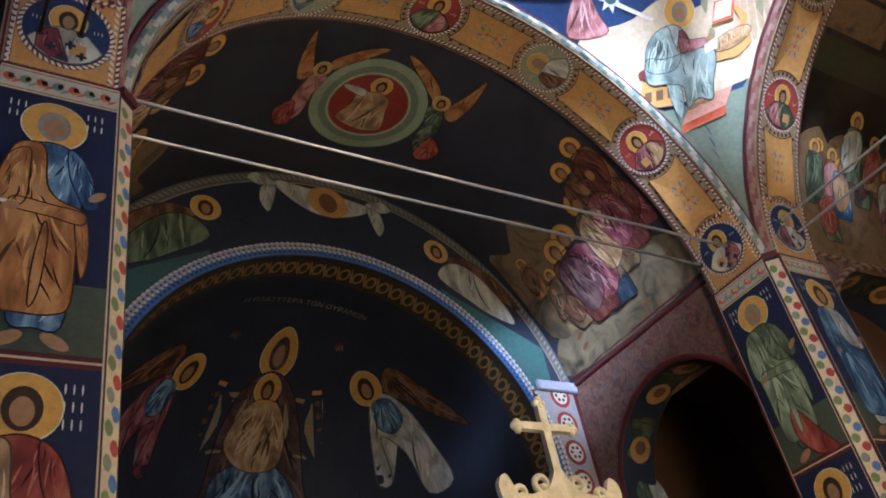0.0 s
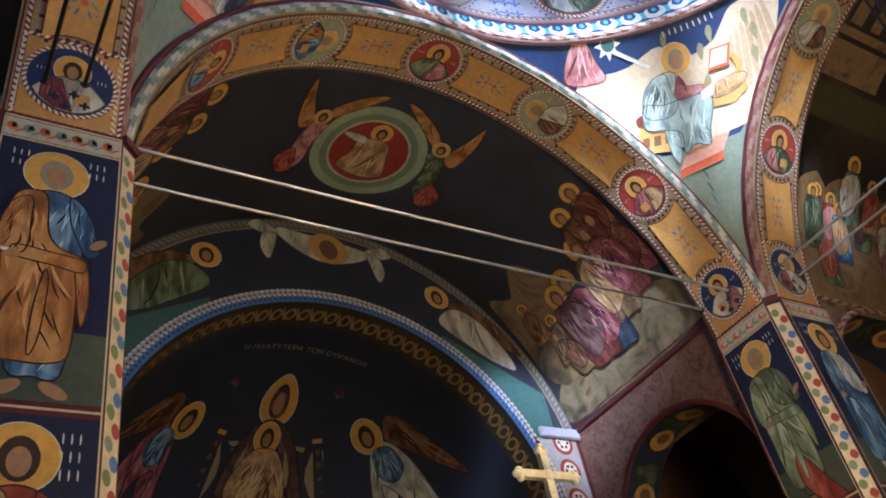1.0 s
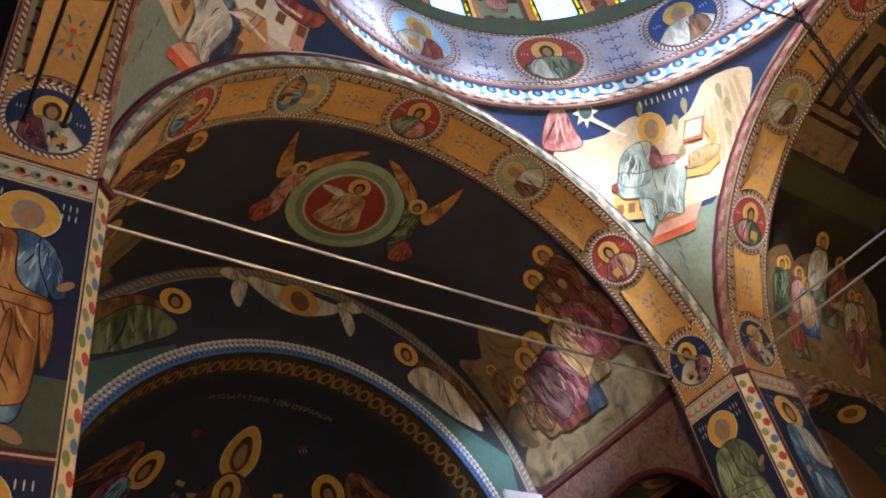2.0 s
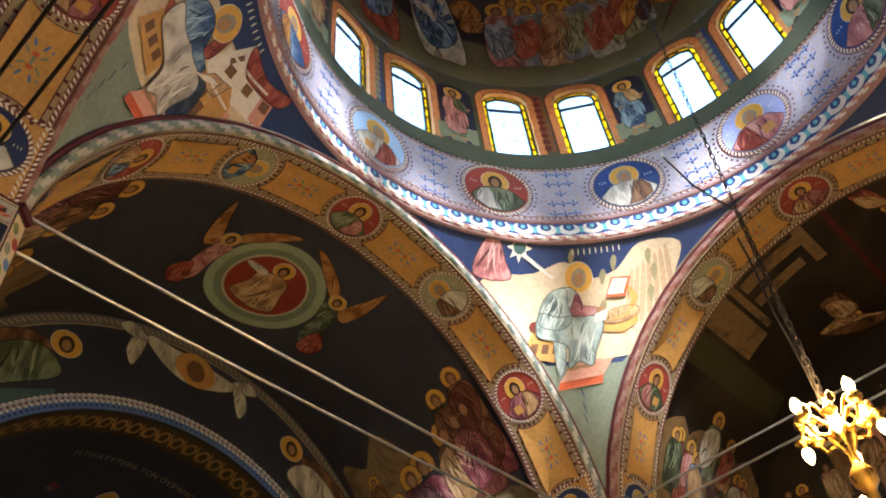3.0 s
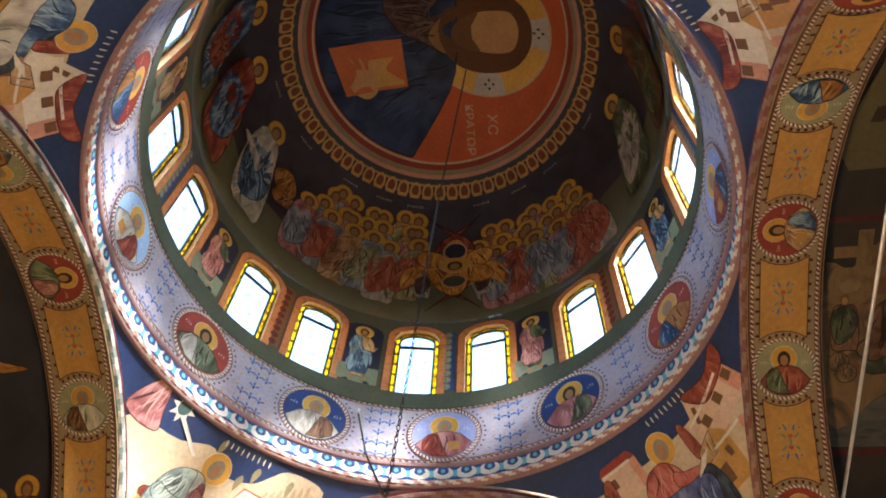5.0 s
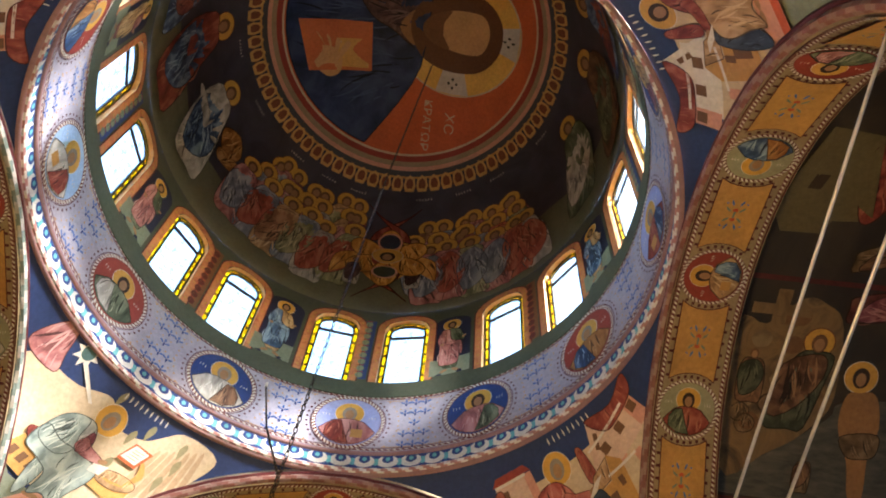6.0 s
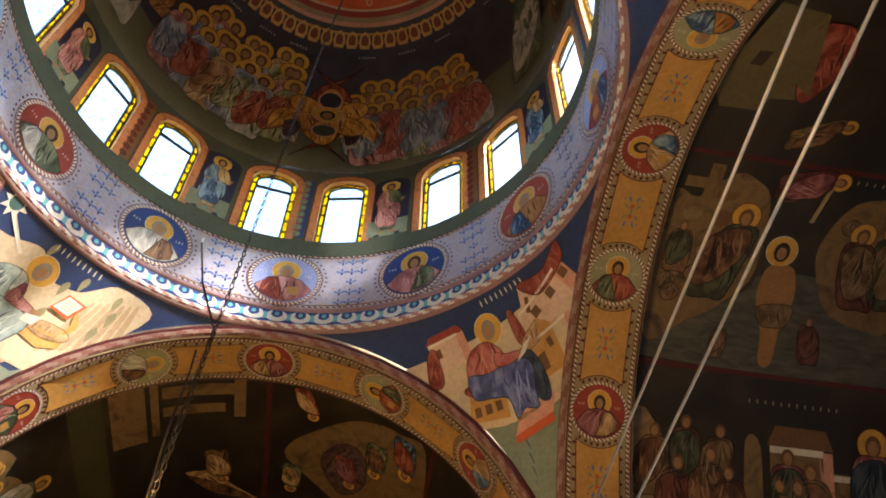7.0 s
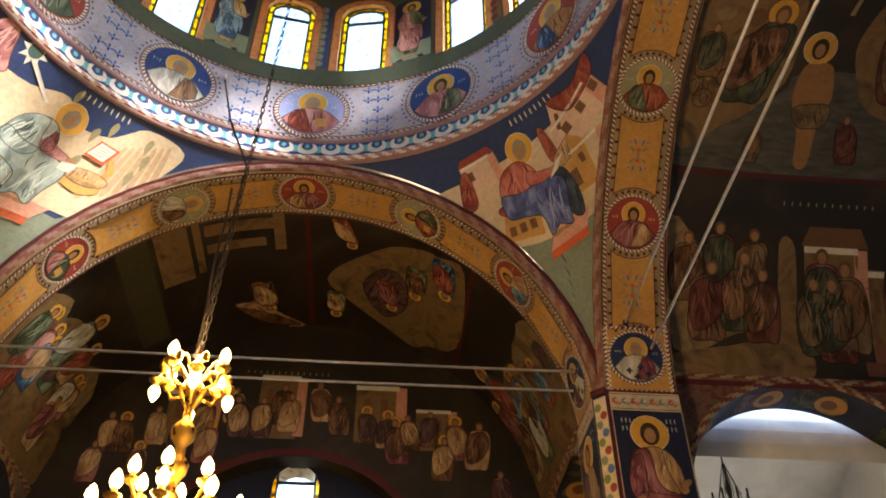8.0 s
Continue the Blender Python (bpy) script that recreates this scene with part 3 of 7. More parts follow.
def head_of(P, cx, cy, r, parent, hair, h, tilt=0.0, halo=GOLD):
    skin(P, oval(cx, cy, r), WHITE, parent, "halo_edge", h)
    skin(P, oval(cx, cy, r * 0.965), halo, parent, "halo", h + 0.002)
    skin(P, oval(cx, cy - r * 0.05, r * 0.50, r * 0.64, 20, tilt), hair, parent, "hair", h + 0.004)
    skin(P, oval(cx, cy - r * 0.14, r * 0.30, r * 0.42, 18, tilt), SKIN, parent, "head", h + 0.006)


def text_bars(P, cx, cy, w, hgt, parent, h=0.008, n=5, mat=None):
    """Writing that cannot be read, as bars."""
    sh = []
    for i in range(n):
        x = cx - w / 2 + w * i / n
        sh.append((oval(x + w / n * 0.4, cy, w / n * 0.12, hgt / 2, 6), 0))
    return many(P, sh, [mat or WHITE], parent, "writing", h)


def bust(P, r, parent, field, robe, mantle, hair, seed=0, rope_n=44):
    """A round medallion with a half figure, as plain shapes."""
    m = skin(P, oval(0, 0, r, n=40), field, parent, "medallion", 0.006)
    rope_ring(P, 0, 0, r, r * 0.06, m, 0.012, n=rope_n)
    low = [(0.9 * r * math.cos(a), 0.9 * r * math.sin(a)) for a in lin(radians(206), radians(334), 10)]
    up = [(0.66 * r, -0.22 * r), (0.46 * r, 0.0), (0.17 * r, 0.1 * r), (-0.17 * r, 0.1 * r), (-0.46 * r, 0.0), (-0.66 * r, -0.22 * r)]
    head_of(P, 0, 0.34 * r, 0.43 * r, m, hair, 0.009)
    skin(P, low + up, robe, m, "robe", 0.013, centre=(0, -0.45 * r))
    sg = 1 if seed % 2 else -1
    man = [(sg * x, y) for x, y in ((0.62 * r, -0.28 * r), (0.44 * r, -0.02 * r), (0.2 * r, 0.02 * r), (0.05 * r, -0.45 * r), (-0.1 * r, -0.86 * r), (0.3 * r, -0.82 * r), (0.62 * r, -0.6 * r))]
    skin(P, man, mantle, m, "mantle", 0.0155)
    if seed % 3 == 0:
        skin(P, rect(-sg * 0.46 * r, -sg * 0.12 * r, -0.62 * r, -0.3 * r), OCHRE, m, "book", 0.018)
    text_bars(P, -0.66 * r, 0.22 * r, 0.26 * r, 0.12 * r, m, 0.01, 3)
    text_bars(P, 0.68 * r, 0.18 * r, 0.26 * r, 0.12 * r, m, 0.01, 3)
    return m


def standing(P, hgt, parent, robe, mantle, hair, h=0.008, lean=0.0, wings=None):
    """A full-length robed figure, as plain shapes; the feet at t = 0."""
    w = hgt * 0.128
    if wings:
        for sg in (-1, 1):
            skin(P, smooth_poly([(sg * w * 0.5, hgt * 0.78), (sg * w * 1.7, hgt * 0.9), (sg * w * 2.1, hgt * 0.6), (sg * w * 1.5, hgt * 0.3), (sg * w * 0.6, hgt * 0.45)]), wings, parent, "wing", h - 0.002)
    for sg in (-1, 1):
        skin(P, oval(sg * w * 0.5 + lean * 0.1, hgt * 0.03, w * 0.36, hgt * 0.022, 12, sg * -0.5), SKIN, parent, "foot", h)
    at = lambda pts: smooth_poly([(w * u, hgt * v) for u, v in pts])
    skin(P, at([(-0.55, 0.085), (0.0, 0.07), (0.6, 0.08), (0.76, 0.3), (0.8, 0.5), (0.9, 0.62), (0.85, 0.74), (0.3, 0.80), (-0.3, 0.80), (-0.85, 0.75), (-0.95, 0.5), (-0.75, 0.3)]), robe, parent, "robe", h + 0.002)
    skin(P, at([(0.42, 0.79), (0.86, 0.74), (1.12, 0.63), (1.25, 0.56), (0.95, 0.54), (0.7, 0.6), (0.48, 0.68)]), robe, parent, "sleeve", h + 0.004)
    skin(P, at([(-0.9, 0.135), (-0.3, 0.115), (0.4, 0.12), (0.76, 0.17), (0.8, 0.4), (0.92, 0.52), (0.3, 0.56), (-0.02, 0.62), (-0.14, 0.77), (-0.5, 0.795), (-0.9, 0.76), (-1.12, 0.63), (-1.0, 0.45), (-1.0, 0.28)]), mantle, parent, "mantle", h + 0.006, centre=(-w * 0.35, hgt * 0.42))
    skin(P, at([(-0.52, 0.76), (-0.98, 0.72), (-1.2, 0.58), (-0.95, 0.5), (-0.5, 0.53), (-0.46, 0.66)]), mantle, parent, "mantle_shoulder", h + 0.009)
    skin(P, at([(-0.75, 0.545), (0.1, 0.535), (0.9, 0.52), (0.86, 0.47), (0.1, 0.485), (-0.75, 0.5)]), mantle, parent, "mantle_roll", h + 0.0095)
    skin(P, at([(0.7, 0.5), (0.98, 0.5), (1.08, 0.36), (0.95, 0.26), (0.8, 0.36)]), mantle, parent, "mantle_end", h + 0.008)
    skin(P, at([(-0.16, 0.14), (0.04, 0.2), (0.12, 0.4), (0.0, 0.46), (-0.16, 0.3)]), mantle, parent, "mantle_knee", h + 0.0095)
    skin(P, oval(w * 1.2, hgt * 0.60, w * 0.26, w * 0.13, 12, 0.7), SKIN, parent, "hand", h + 0.008)
    skin(P, oval(-w * 0.78, hgt * 0.505, w * 0.2, w * 0.14, 12, 0.2), SKIN, parent, "hand", h + 0.012)
    head_of(P, lean * hgt * 0.1, hgt * 0.89, hgt * 0.108, parent, hair, h - 0.003)


def small_figure(P, x, y, hgt, parent, robe, mantle, h, lean=0.0, halo=True, hs=0.15):
    """One figure of a painted scene: robe, mantle, head, halo in one mesh of shapes. hs: the halo's radius as a share of the height."""
    w = hgt * (0.22 if hs > 0.14 else 0.15)
    L = lean * hgt
    top = y + hgt * (1.0 - hs)
    neck = y + hgt * (1.0 - 1.6 * hs)
    s = Sheets()
    body = smooth_poly([(x - w * 0.9, y), (x + w * 0.2, y - hgt * 0.02), (x + w * 0.9, y), (x + w * 1.05 + L * 0.5, y + hgt * 0.45), (x + w * 0.75 + L, neck - hgt * 0.04), (x + L, neck), (x - w * 0.75 + L, neck - hgt * 0.04), (x - w * 1.05 + L * 0.5, y + hgt * 0.4)], 3)
    man = smooth_poly([(x - w * 0.7, y + hgt * 0.1), (x + w * 0.5, y + hgt * 0.2), (x + w * 0.95 + L * 0.5, y + hgt * 0.5), (x + w * 0.3 + L, neck - hgt * 0.03), (x - w * 0.95 + L * 0.6, y + hgt * 0.6)], 3)
    lay = [(oval(x + L, top, hgt * hs, n=18), 4, h), (oval(x + L, top, hgt * hs * 0.93, n=18), 3, h + 0.001)] if halo else []
    lay += [(body, 0, h + 0.002), (man, 1, h + 0.004), (oval(x + L, top - hs * hgt * 0.06, hgt * hs * 0.5, hgt * hs * 0.62, 14), 2, h + 0.0052), (oval(x + L, top - hs * hgt * 0.16, hgt * hs * 0.33, hgt * hs * 0.44, 12), 5, h + 0.0064)]
    for o, m, hh in lay:
        cx, cy = sum(p[0] for p in o) / len(o), sum(p[1] for p in o) / len(o)
        n = len(o)
        v = [P(cx, cy, hh)] + [P((p[0] + cx) / 2, (p[1] + cy) / 2, hh) for p in o] + [P(p[0], p[1], hh) for p in o]
        f = [(0, 1 + i, 1 + (i + 1) % n) for i in range(n)] + [(1 + i, 1 + n + i, 1 + n + (i + 1) % n, 1 + (i + 1) % n) for i in range(n)]
        s.add(v, f, m)
    fig = s.done("figure", [robe, mantle, BROWN, GOLD, paint((0.13, 0.05, 0.02)), SKIN], parent)
    strokes(P, body, robe, fig, h + 0.0022)
    strokes(P, man, mantle, fig, h + 0.0042)
    return fig


def lettering(P, words, cx, cy, size, mat, parent, h=0.01, arc=None):
    """Painted lettering laid on a curved wall; arc bends its line."""
    cu = bpy.data.curves.new("lettering", "FONT")
    cu.body, cu.size, cu.align_x = words, size, "CENTER"
    tmp = bpy.data.objects.new("lettering", cu)
    scene.collection.objects.link(tmp)
    bpy.context.view_layer.update()
    me = tmp.to_mesh()
    vs = [v.co.copy() for v in me.vertices]
    fs = [tuple(p.vertices) for p in me.polygons]
    tmp.to_mesh_clear()
    bpy.data.objects.remove(tmp)
    return mesh_of("lettering", [P(cx + v.x, cy + v.y + (arc or 0.0) * v.x * v.x, h) for v in vs], fs, mat, parent)


# ---- surfaces as sheets of (right, up, towards the room) ----


def soffit_at(k, a0, y0, R=RS):
    if abs(a0 - math.pi / 2) < 0.05:
        return lambda s, t, h: arm(k, (R - h) * math.cos(a0 - s / R), y0 - t, ZC + (R - h) * math.sin(a0 - s / R))
    if a0 < math.pi / 2:
        return lambda s, t, h: arm(k, (R - h) * math.cos(a0 + t / R), y0 - s, ZC + (R - h) * math.sin(a0 + t / R))
    return lambda s, t, h: arm(k, (R - h) * math.cos(a0 - t / R), y0 + s, ZC + (R - h) * math.sin(a0 - t / R))


def along(k, R, h0=0.0):
    """s: arc length from the right springing; t: depth."""
    return lambda s, t, h: arm(k, (R - h) * math.cos(s / R), t, ZC + (R - h) * math.sin(s / R))


def ball(az, el, R, c):
    az, el = radians(az), radians(el)
    return lambda s, t, h: Vector(c) + Vector(((R - h) * math.cos(el + t / R) * math.cos(az - s / (R * math.cos(el))), (R - h) * math.cos(el + t / R) * math.sin(az - s / (R * math.cos(el))), (R - h) * math.sin(el + t / R)))


def drum_at(az, z0, R):
    az = radians(az)
    return lambda s, t, h: Vector(on((R(z0 + t) if callable(R) else R) - h, az - s / R_DRUM, z0 + t))


def flat(o, right, up, out):
    o, right, up, out = Vector(o), Vector(right), Vector(up), Vector(out)
    return lambda s, t, h: o + right * s + up * t + out * h


# ---- paintings of the great arches ----
S_MED = 0.4545
MED_R = 0.244
MED_Y = 2.97
ROBES = [(C_RED, C_GREEN, HAIR), (C_TAN, C_BLUE, HAIR), (C_BLUE, C_ORANGE, GREYHAIR), (C_GREEN, C_PINK, HAIR), (C_WHITE, C_BROWN, GREYHAIR), (C_PLUM, C_TAN, HAIR)]
GREYGREEN = paint((0.25, 0.25, 0.16))
for ai, name in enumerate(ARMS):
    root = ARCH[name]
    A = along(name, RS)
    a_low, a_high = radians(4.9), radians(175.1)
    for t0, t1 in ((B + 0.03, B + 0.062), (BACK - 0.062, BACK - 0.03)):
        strip_rope(A, a_low * RS, a_high * RS, t0, t1, root, 0.042)
    for t0, t1 in ((B + 0.014, B + 0.026), (BACK - 0.022, BACK - 0.008)):
        strip_rope(A, a_low * RS, a_high * RS, t0, t1, root, 0.2, 0.005, [OXBLOOD, OXBLOOD], "red_line")
    for k in range(-3, 4):
        a = math.pi / 2 - k * S_MED
        if abs(k) == 3:
            foot = soffit_at(name, a, MED_Y)
            panel = skin(foot, rect(-0.275, 0.29, -0.32, 0.27, 6), OCHRE, root, "foot_panel", 0.004)
            for t in (-0.30, 0.262):
                strip_rope(foot, -0.26, 0.275, t - 0.016, t + 0.016, panel, 0.04, 0.007)
            for sd in (-0.262, 0.277):
                side = lambda s, t, h: foot(sd + t, s, h)
                strip_rope(side, -0.30, 0.26, -0.014, 0.014, panel, 0.04, 0.007)
            m = bust(foot, MED_R * 0.96, root, paint((0.016, 0.026, 0.08)), C_WHITE, C_PLUM, HAIR if k > 0 else GREYHAIR, k + ai)
            sh = []
            for q in ((-0.3, -0.5), (0.1, -0.35), (0.35, -0.6), (-0.05, -0.72)):
                x, y, u = q[0] * MED_R, q[1] * MED_R, 0.028
                sh += [([(x - u, y - u / 3), (x + u, y - u / 3), (x + u, y + u / 3), (x - u, y + u / 3)], 0), ([(x - u / 3, y - u), (x + u / 3, y - u), (x + u / 3, y + u), (x - u / 3, y + u)], 0)]
            many(foot, sh, [NAVY], m, "cross_pattern", 0.0185)
        else:
            robe = ROBES[(k + 3 + ai * 2) % len(ROBES)]
            bust(soffit_at(name, a, MED_Y), MED_R, root, RED if k % 2 == 0 else GREYGREEN, *robe, seed=k + 7 + ai)
        if k < 3:
            b = a - S_MED / 2
            Q = soffit_at(name, b, MED_Y) if abs(b - math.pi / 2) > 0.06 else None
            hl = S_MED * RS / 2
            cut = MED_R + 0.05
            wd = 0.185

            def ends(wd, cut):
                o = []
                for sg in (1, -1):
                    for x in lin(-wd, wd, 6):
                        xx = x if sg > 0 else -x
                        o.append((xx * (-1 if sg > 0 else -1), sg * (hl - math.sqrt(cut * cut - x * x))))
                return o
            skin(Q, ends(wd + 0.008, cut + 0.012), OXBLOOD, root, "panel_border", 0.004, centre=(0, 0))
            pn = skin(Q, ends(wd, cut + 0.02), OCHRE, root, "ochre_panel", 0.0065, centre=(0, 0))
            sh = []
            reach = hl - math.sqrt(cut * cut - wd * wd)
            for i in range(7):
                y = -reach + (i + 0.5) * 2 * reach / 7
                for sg in (-1, 1):
                    sh.append(([(sg * wd, y - 0.012), (sg * (wd + 0.034), y - 0.012), (sg * (wd + 0.034), y + 0.012), (sg * wd, y + 0.012)], 0))
            for i in range(7):
                x = -wd + (i + 0.5) * 2 * wd / 7
                for sg in (-1, 1):
                    y = sg * (hl - math.sqrt(cut * cut - x * x))
                    sh.append(([(x - 0.012, y), (x + 0.012, y), (x + 0.012, y + sg * 0.026), (x - 0.012, y + sg * 0.026)], 0))
            many(Q, sh, [OXBLOOD], pn, "toothed_edge", 0.009)
            sh = [(oval(0, 0.045, 0.022, 0.02, 8), 0), (oval(0, -0.045, 0.022, 0.02, 8), 0), (oval(0, 0, 0.01, 0.05, 8), 1)]
            for sg in (-1, 1):
                for tg in (-1, 1):
                    sh += [(oval(sg * 0.06, tg * 0.055, 0.042, 0.01, 8, sg * tg * 0.7), 1), (oval(sg * 0.095, tg * 0.10, 0.035, 0.009, 8, -sg * tg * 0.5), 2), (oval(sg * 0.035, tg * 0.115, 0.03, 0.009, 8, sg * tg * 1.2), 2), (oval(sg * 0.11, tg * 0.02, 0.03, 0.008, 8, sg * tg * 0.2), 1)]
            many(Q, sh, [VERMILION, SAGE, AZURE], pn, "floral_motif", 0.009)

# ---- ring and medallion band ----
sh = []
for i in range(72):
    c = 2 * math.pi * i / 72
    w = 2 * math.pi / 72 * R_DRUM
    x = i * w
    sh += [(smooth_poly([(x, 0.015), (x + 0.4 * w, 0.05), (x + 0.42 * w, 0.13), (x + 0.2 * w, 0.17), (x + 0.25 * w, 0.11), (x, 0.07), (x - 0.25 * w, 0.11), (x - 0.2 * w, 0.17), (x - 0.42 * w, 0.13), (x - 0.4 * w, 0.05)], 2), 0),
           (oval(x + w / 2, 0.09, 0.16 * w, 0.05, 10), 1), (oval(x, 0.13, 0.10 * w, 0.03, 8), 1)]
LP = lambda s, t, h: Vector(on(2.688 - h, -s / R_DRUM, 8.262 + t))
many(LP, sh, [WHITE, paint((0.10, 0.33, 0.36))], RING, "leaf_frieze", 0.004)
HUE = {0: ("l", C_PINK, C_RED), 30: ("n", C_WHITE, C_BROWN), 60: ("r", C_GREEN, C_WHITE), 90: ("s", C_WHITE, C_RED), 120: ("r", C_BLUE, C_ORANGE), -30: ("n", C_PINK, C_GREEN), -60: ("r", C_ORANGE, C_BLUE), -90: ("l", C_RED, C_BLUE)}
FIELD = {"l": paint((0.24, 0.28, 0.50)), "n": BLUE, "r": RED, "s": SKYBLUE}
for i in range(12):
    az = 30 * i if i <= 6 else 30 * i - 360
    q = HUE.get(az, ("n", C_TAN, C_PLUM))
    Pm = drum_at(az, 8.865, band_r)
    bust(Pm, 0.355, BAND, FIELD[q[0]], q[1], q[2], GREYHAIR if i % 3 != 2 else HAIR, i, 54)
    ring_skin(Pm, 0, 0, 0.382, 0.39, OXBLOOD, BAND, "thin_ring", 0.006, 56)
    sh = [(oval(0.425 * math.cos(2 * math.pi * j / 40), 0.425 * math.sin(2 * math.pi * j / 40), 0.013, n=6), 0) for j in range(40) if abs(0.425 * math.sin(2 * math.pi * j / 40)) < 0.32]
    many(Pm, sh, [OXBLOOD], BAND, "bead_ring", 0.006)
    Pq = drum_at(az + 15, 8.865, band_r)
    sh = []
    for x in (-0.105, 0, 0.105):
        for y in (-0.3, -0.15, 0, 0.15, 0.3):
            if abs(x) > 0.05 and abs(y) < 0.1:
                continue
            e = [(oval(x, y + 0.026, 0.013, 0.026, 6), 0), (oval(x + 0.036, y, 0.03, 0.012, 6, 0.5), 0), (oval(x - 0.036, y, 0.03, 0.012, 6, -0.5), 0), (oval(x, y - 0.026, 0.011, 0.026, 6), 1), (oval(x + 0.052, y + 0.06, 0.013, 0.008, 6, 0.8), 2), (oval(x - 0.052, y + 0.06, 0.013, 0.008, 6, -0.8), 2)]
            sh += e
    for x in lin(-0.3, 0.3, 22):
        for y in (-0.335, 0.335):
            sh.append((oval(x, y, 0.009, n=6), 2))
    for y in lin(-0.32, 0.32, 9):
        for sg in (-1, 1):
            x = sg * (0.665 - math.sqrt(max(0.0, 0.5 ** 2 - y * y)))
            sh.append((oval(x, y, 0.010, n=6), 2))
    many(Pq, sh, [AZURE, BLUE, OCHRE], BAND, "blue_floret", 0.005)
RB = lambda s, t, h: Vector(on(band_r(8.48 + t) - h, s / R_DRUM, 8.48 + t))
strip_rope(RB, 0, 2 * math.pi * R_DRUM, 0.008, 0.03, BAND, 0.06)
strip_rope(RB, 0, 2 * math.pi * R_DRUM, 0.036, 0.045, BAND, 0.3, 0.005, [OXBLOOD, OXBLOOD], "red_line")
strip_rope(RB, 0, 2 * math.pi * R_DRUM, 0.742, 0.751, BAND, 0.3, 0.005, [OXBLOOD, OXBLOOD], "red_line")
strip_rope(RB, 0, 2 * math.pi * R_DRUM, 0.756, 0.776, BAND, 0.06)

# ---- drum: window surrounds, saints between the windows ----
ORANGE = mottled("orange_surround", [(0.35, (0.30, 0.09, 0.04)), (0.55, (0.46, 0.19, 0.08)), (0.7, (0.38, 0.13, 0.06))], 14)
for i, c in enumerate(WIN_AZ):
    s = Sheets()
    Wd = WIN_HALF
    for q0, q1, m, h in ((0.0, 0.085, 0, 0.004), (0.085, 0.10, 1, 0.005)):
        def edge(u, q):
            """u from 0 to 1 round the opening from one foot to the other, q: distance from its edge."""
            if u < 0.3:
                return -Wd * R_DRUM - q, Z_SILL + (Z_SPRING - Z_SILL) * u / 0.3
            if u > 0.7:
                return Wd * R_DRUM + q, Z_SILL + (Z_SPRING - Z_SILL) * (1 - u) / 0.3
            t = math.pi * (0.7 - u) / 0.4
            return (Wd * R_DRUM + q) * math.cos(t), Z_SPRING + (0.72 * Wd * R_DRUM + q) * math.sin(t)
        s.sheet(lambda u, q: on(R_DRUM - h, c - edge(u, q)[0] / R_DRUM, edge(u, q)[1]), lin(0, 1, 40), (q0, q1), m)
    s.done("window_surround", [ORANGE, OXBLOOD], DRUM)
    Pw = drum_at(math.degrees(c), 0, R_DRUM)
    sh = []
    for j in range(22):
        u = (j + 0.5) / 22
        cx, cz = edge(u, 0.042)
        sh.append((oval(cx, cz, 0.024, 0.014, 6, 0.8 if j % 2 else -0.8), 0))
    many(Pw, sh, [OCHRE], DRUM, "surround_ornament", 0.007)
for i in range(8):
    az = 45 * i
    Pc = drum_at(az, 9.55, R_DRUM)
    skin(Pc, rect(-0.085, 0.085, 0, 1.15, 6), BLUE if i % 2 == 0 else BROWN, DRUM, "pilaster_panel", 0.004)
    sh = []
    for j in range(9):
        y = 0.07 + j * 0.125
        sh += [(oval(0, y, 0.045, 0.05, 10), 0), (oval(0, y, 0.028, 0.033, 10), 1), (oval(0, y + 0.062, 0.05, 0.008, 6), 2)]
    many(Pc, sh, [SAGE if i % 2 == 0 else OXBLOOD, NAVY if i % 2 == 0 else BROWN, RED], DRUM, "pilaster_ornament", 0.006)
    Ps = drum_at(az + 22.5, 9.5, R_DRUM)
    w = 0.235
    top = [(w * math.cos(t), 1.02 + 0.16 * math.sin(t)) for t in lin(0, math.pi, 12)]
    pan = skin(Ps, [(-w, 0.3), (-w, 0.05), (0, 0.05), (w, 0.05), (w, 0.3), (w, 0.7)] + top + [(-w, 0.7)], NAVY, DRUM, "saint_panel", 0.004, centre=(0, 0.6))
    skin(Ps, rect(-w, w, 0.05, 0.34, 5), SAGE, pan, "painted_ground", 0.006)
    rb = ROBES[(i * 2 + 1) % 6]
    Pst = drum_at(az + 22.5, 9.58, R_DRUM)
    standing(Pst, 1.04, pan, rb[0], rb[1], rb[2], 0.011)

# ---- dome: ground, crowd, border, central figure ----
def DP(az, L):
    """The dome as a sheet: s to the right, t up its curve, from the azimuth az (degrees) and the height L up the curve."""
    a0 = radians(az)
    wide = R_DRUM * (1.0 if L < 1.3 else math.cos((L - 1.3) / R_DRUM))
    return lambda s, t, h: dome_pt(a0 - s / wide, L + t, h)


s = Sheets()
s.sheet(lambda a, k: dome_pt(a, k * (1.05 + 0.12 * math.sin(5 * a) + 0.07 * math.sin(13 * a + 1)), 0.005), lin(0, 2 * math.pi, 144), lin(0, 1, 4))
s.done("painted_hill", [paint((0.115, 0.115, 0.072))], DOME)
rnd = random.Random(5)
PALETTE = [C_GREEN, C_BROWN, C_RED, C_BLUE, C_TAN, C_PLUM, C_WHITE, C_ORANGE, C_PINK]
CROWD = [cloth((0.2, 0.21, 0.11), (0.5, 0.48, 0.3)), cloth((0.28, 0.14, 0.07), (0.55, 0.36, 0.2)), cloth((0.26, 0.09, 0.09), (0.5, 0.3, 0.28)), cloth((0.38, 0.23, 0.11), (0.62, 0.46, 0.28)), C_PINK, cloth((0.32, 0.07, 0.045), (0.5, 0.22, 0.14)), cloth((0.3, 0.29, 0.27), (0.55, 0.52, 0.48)), cloth((0.16, 0.19, 0.25), (0.45, 0.48, 0.52))]
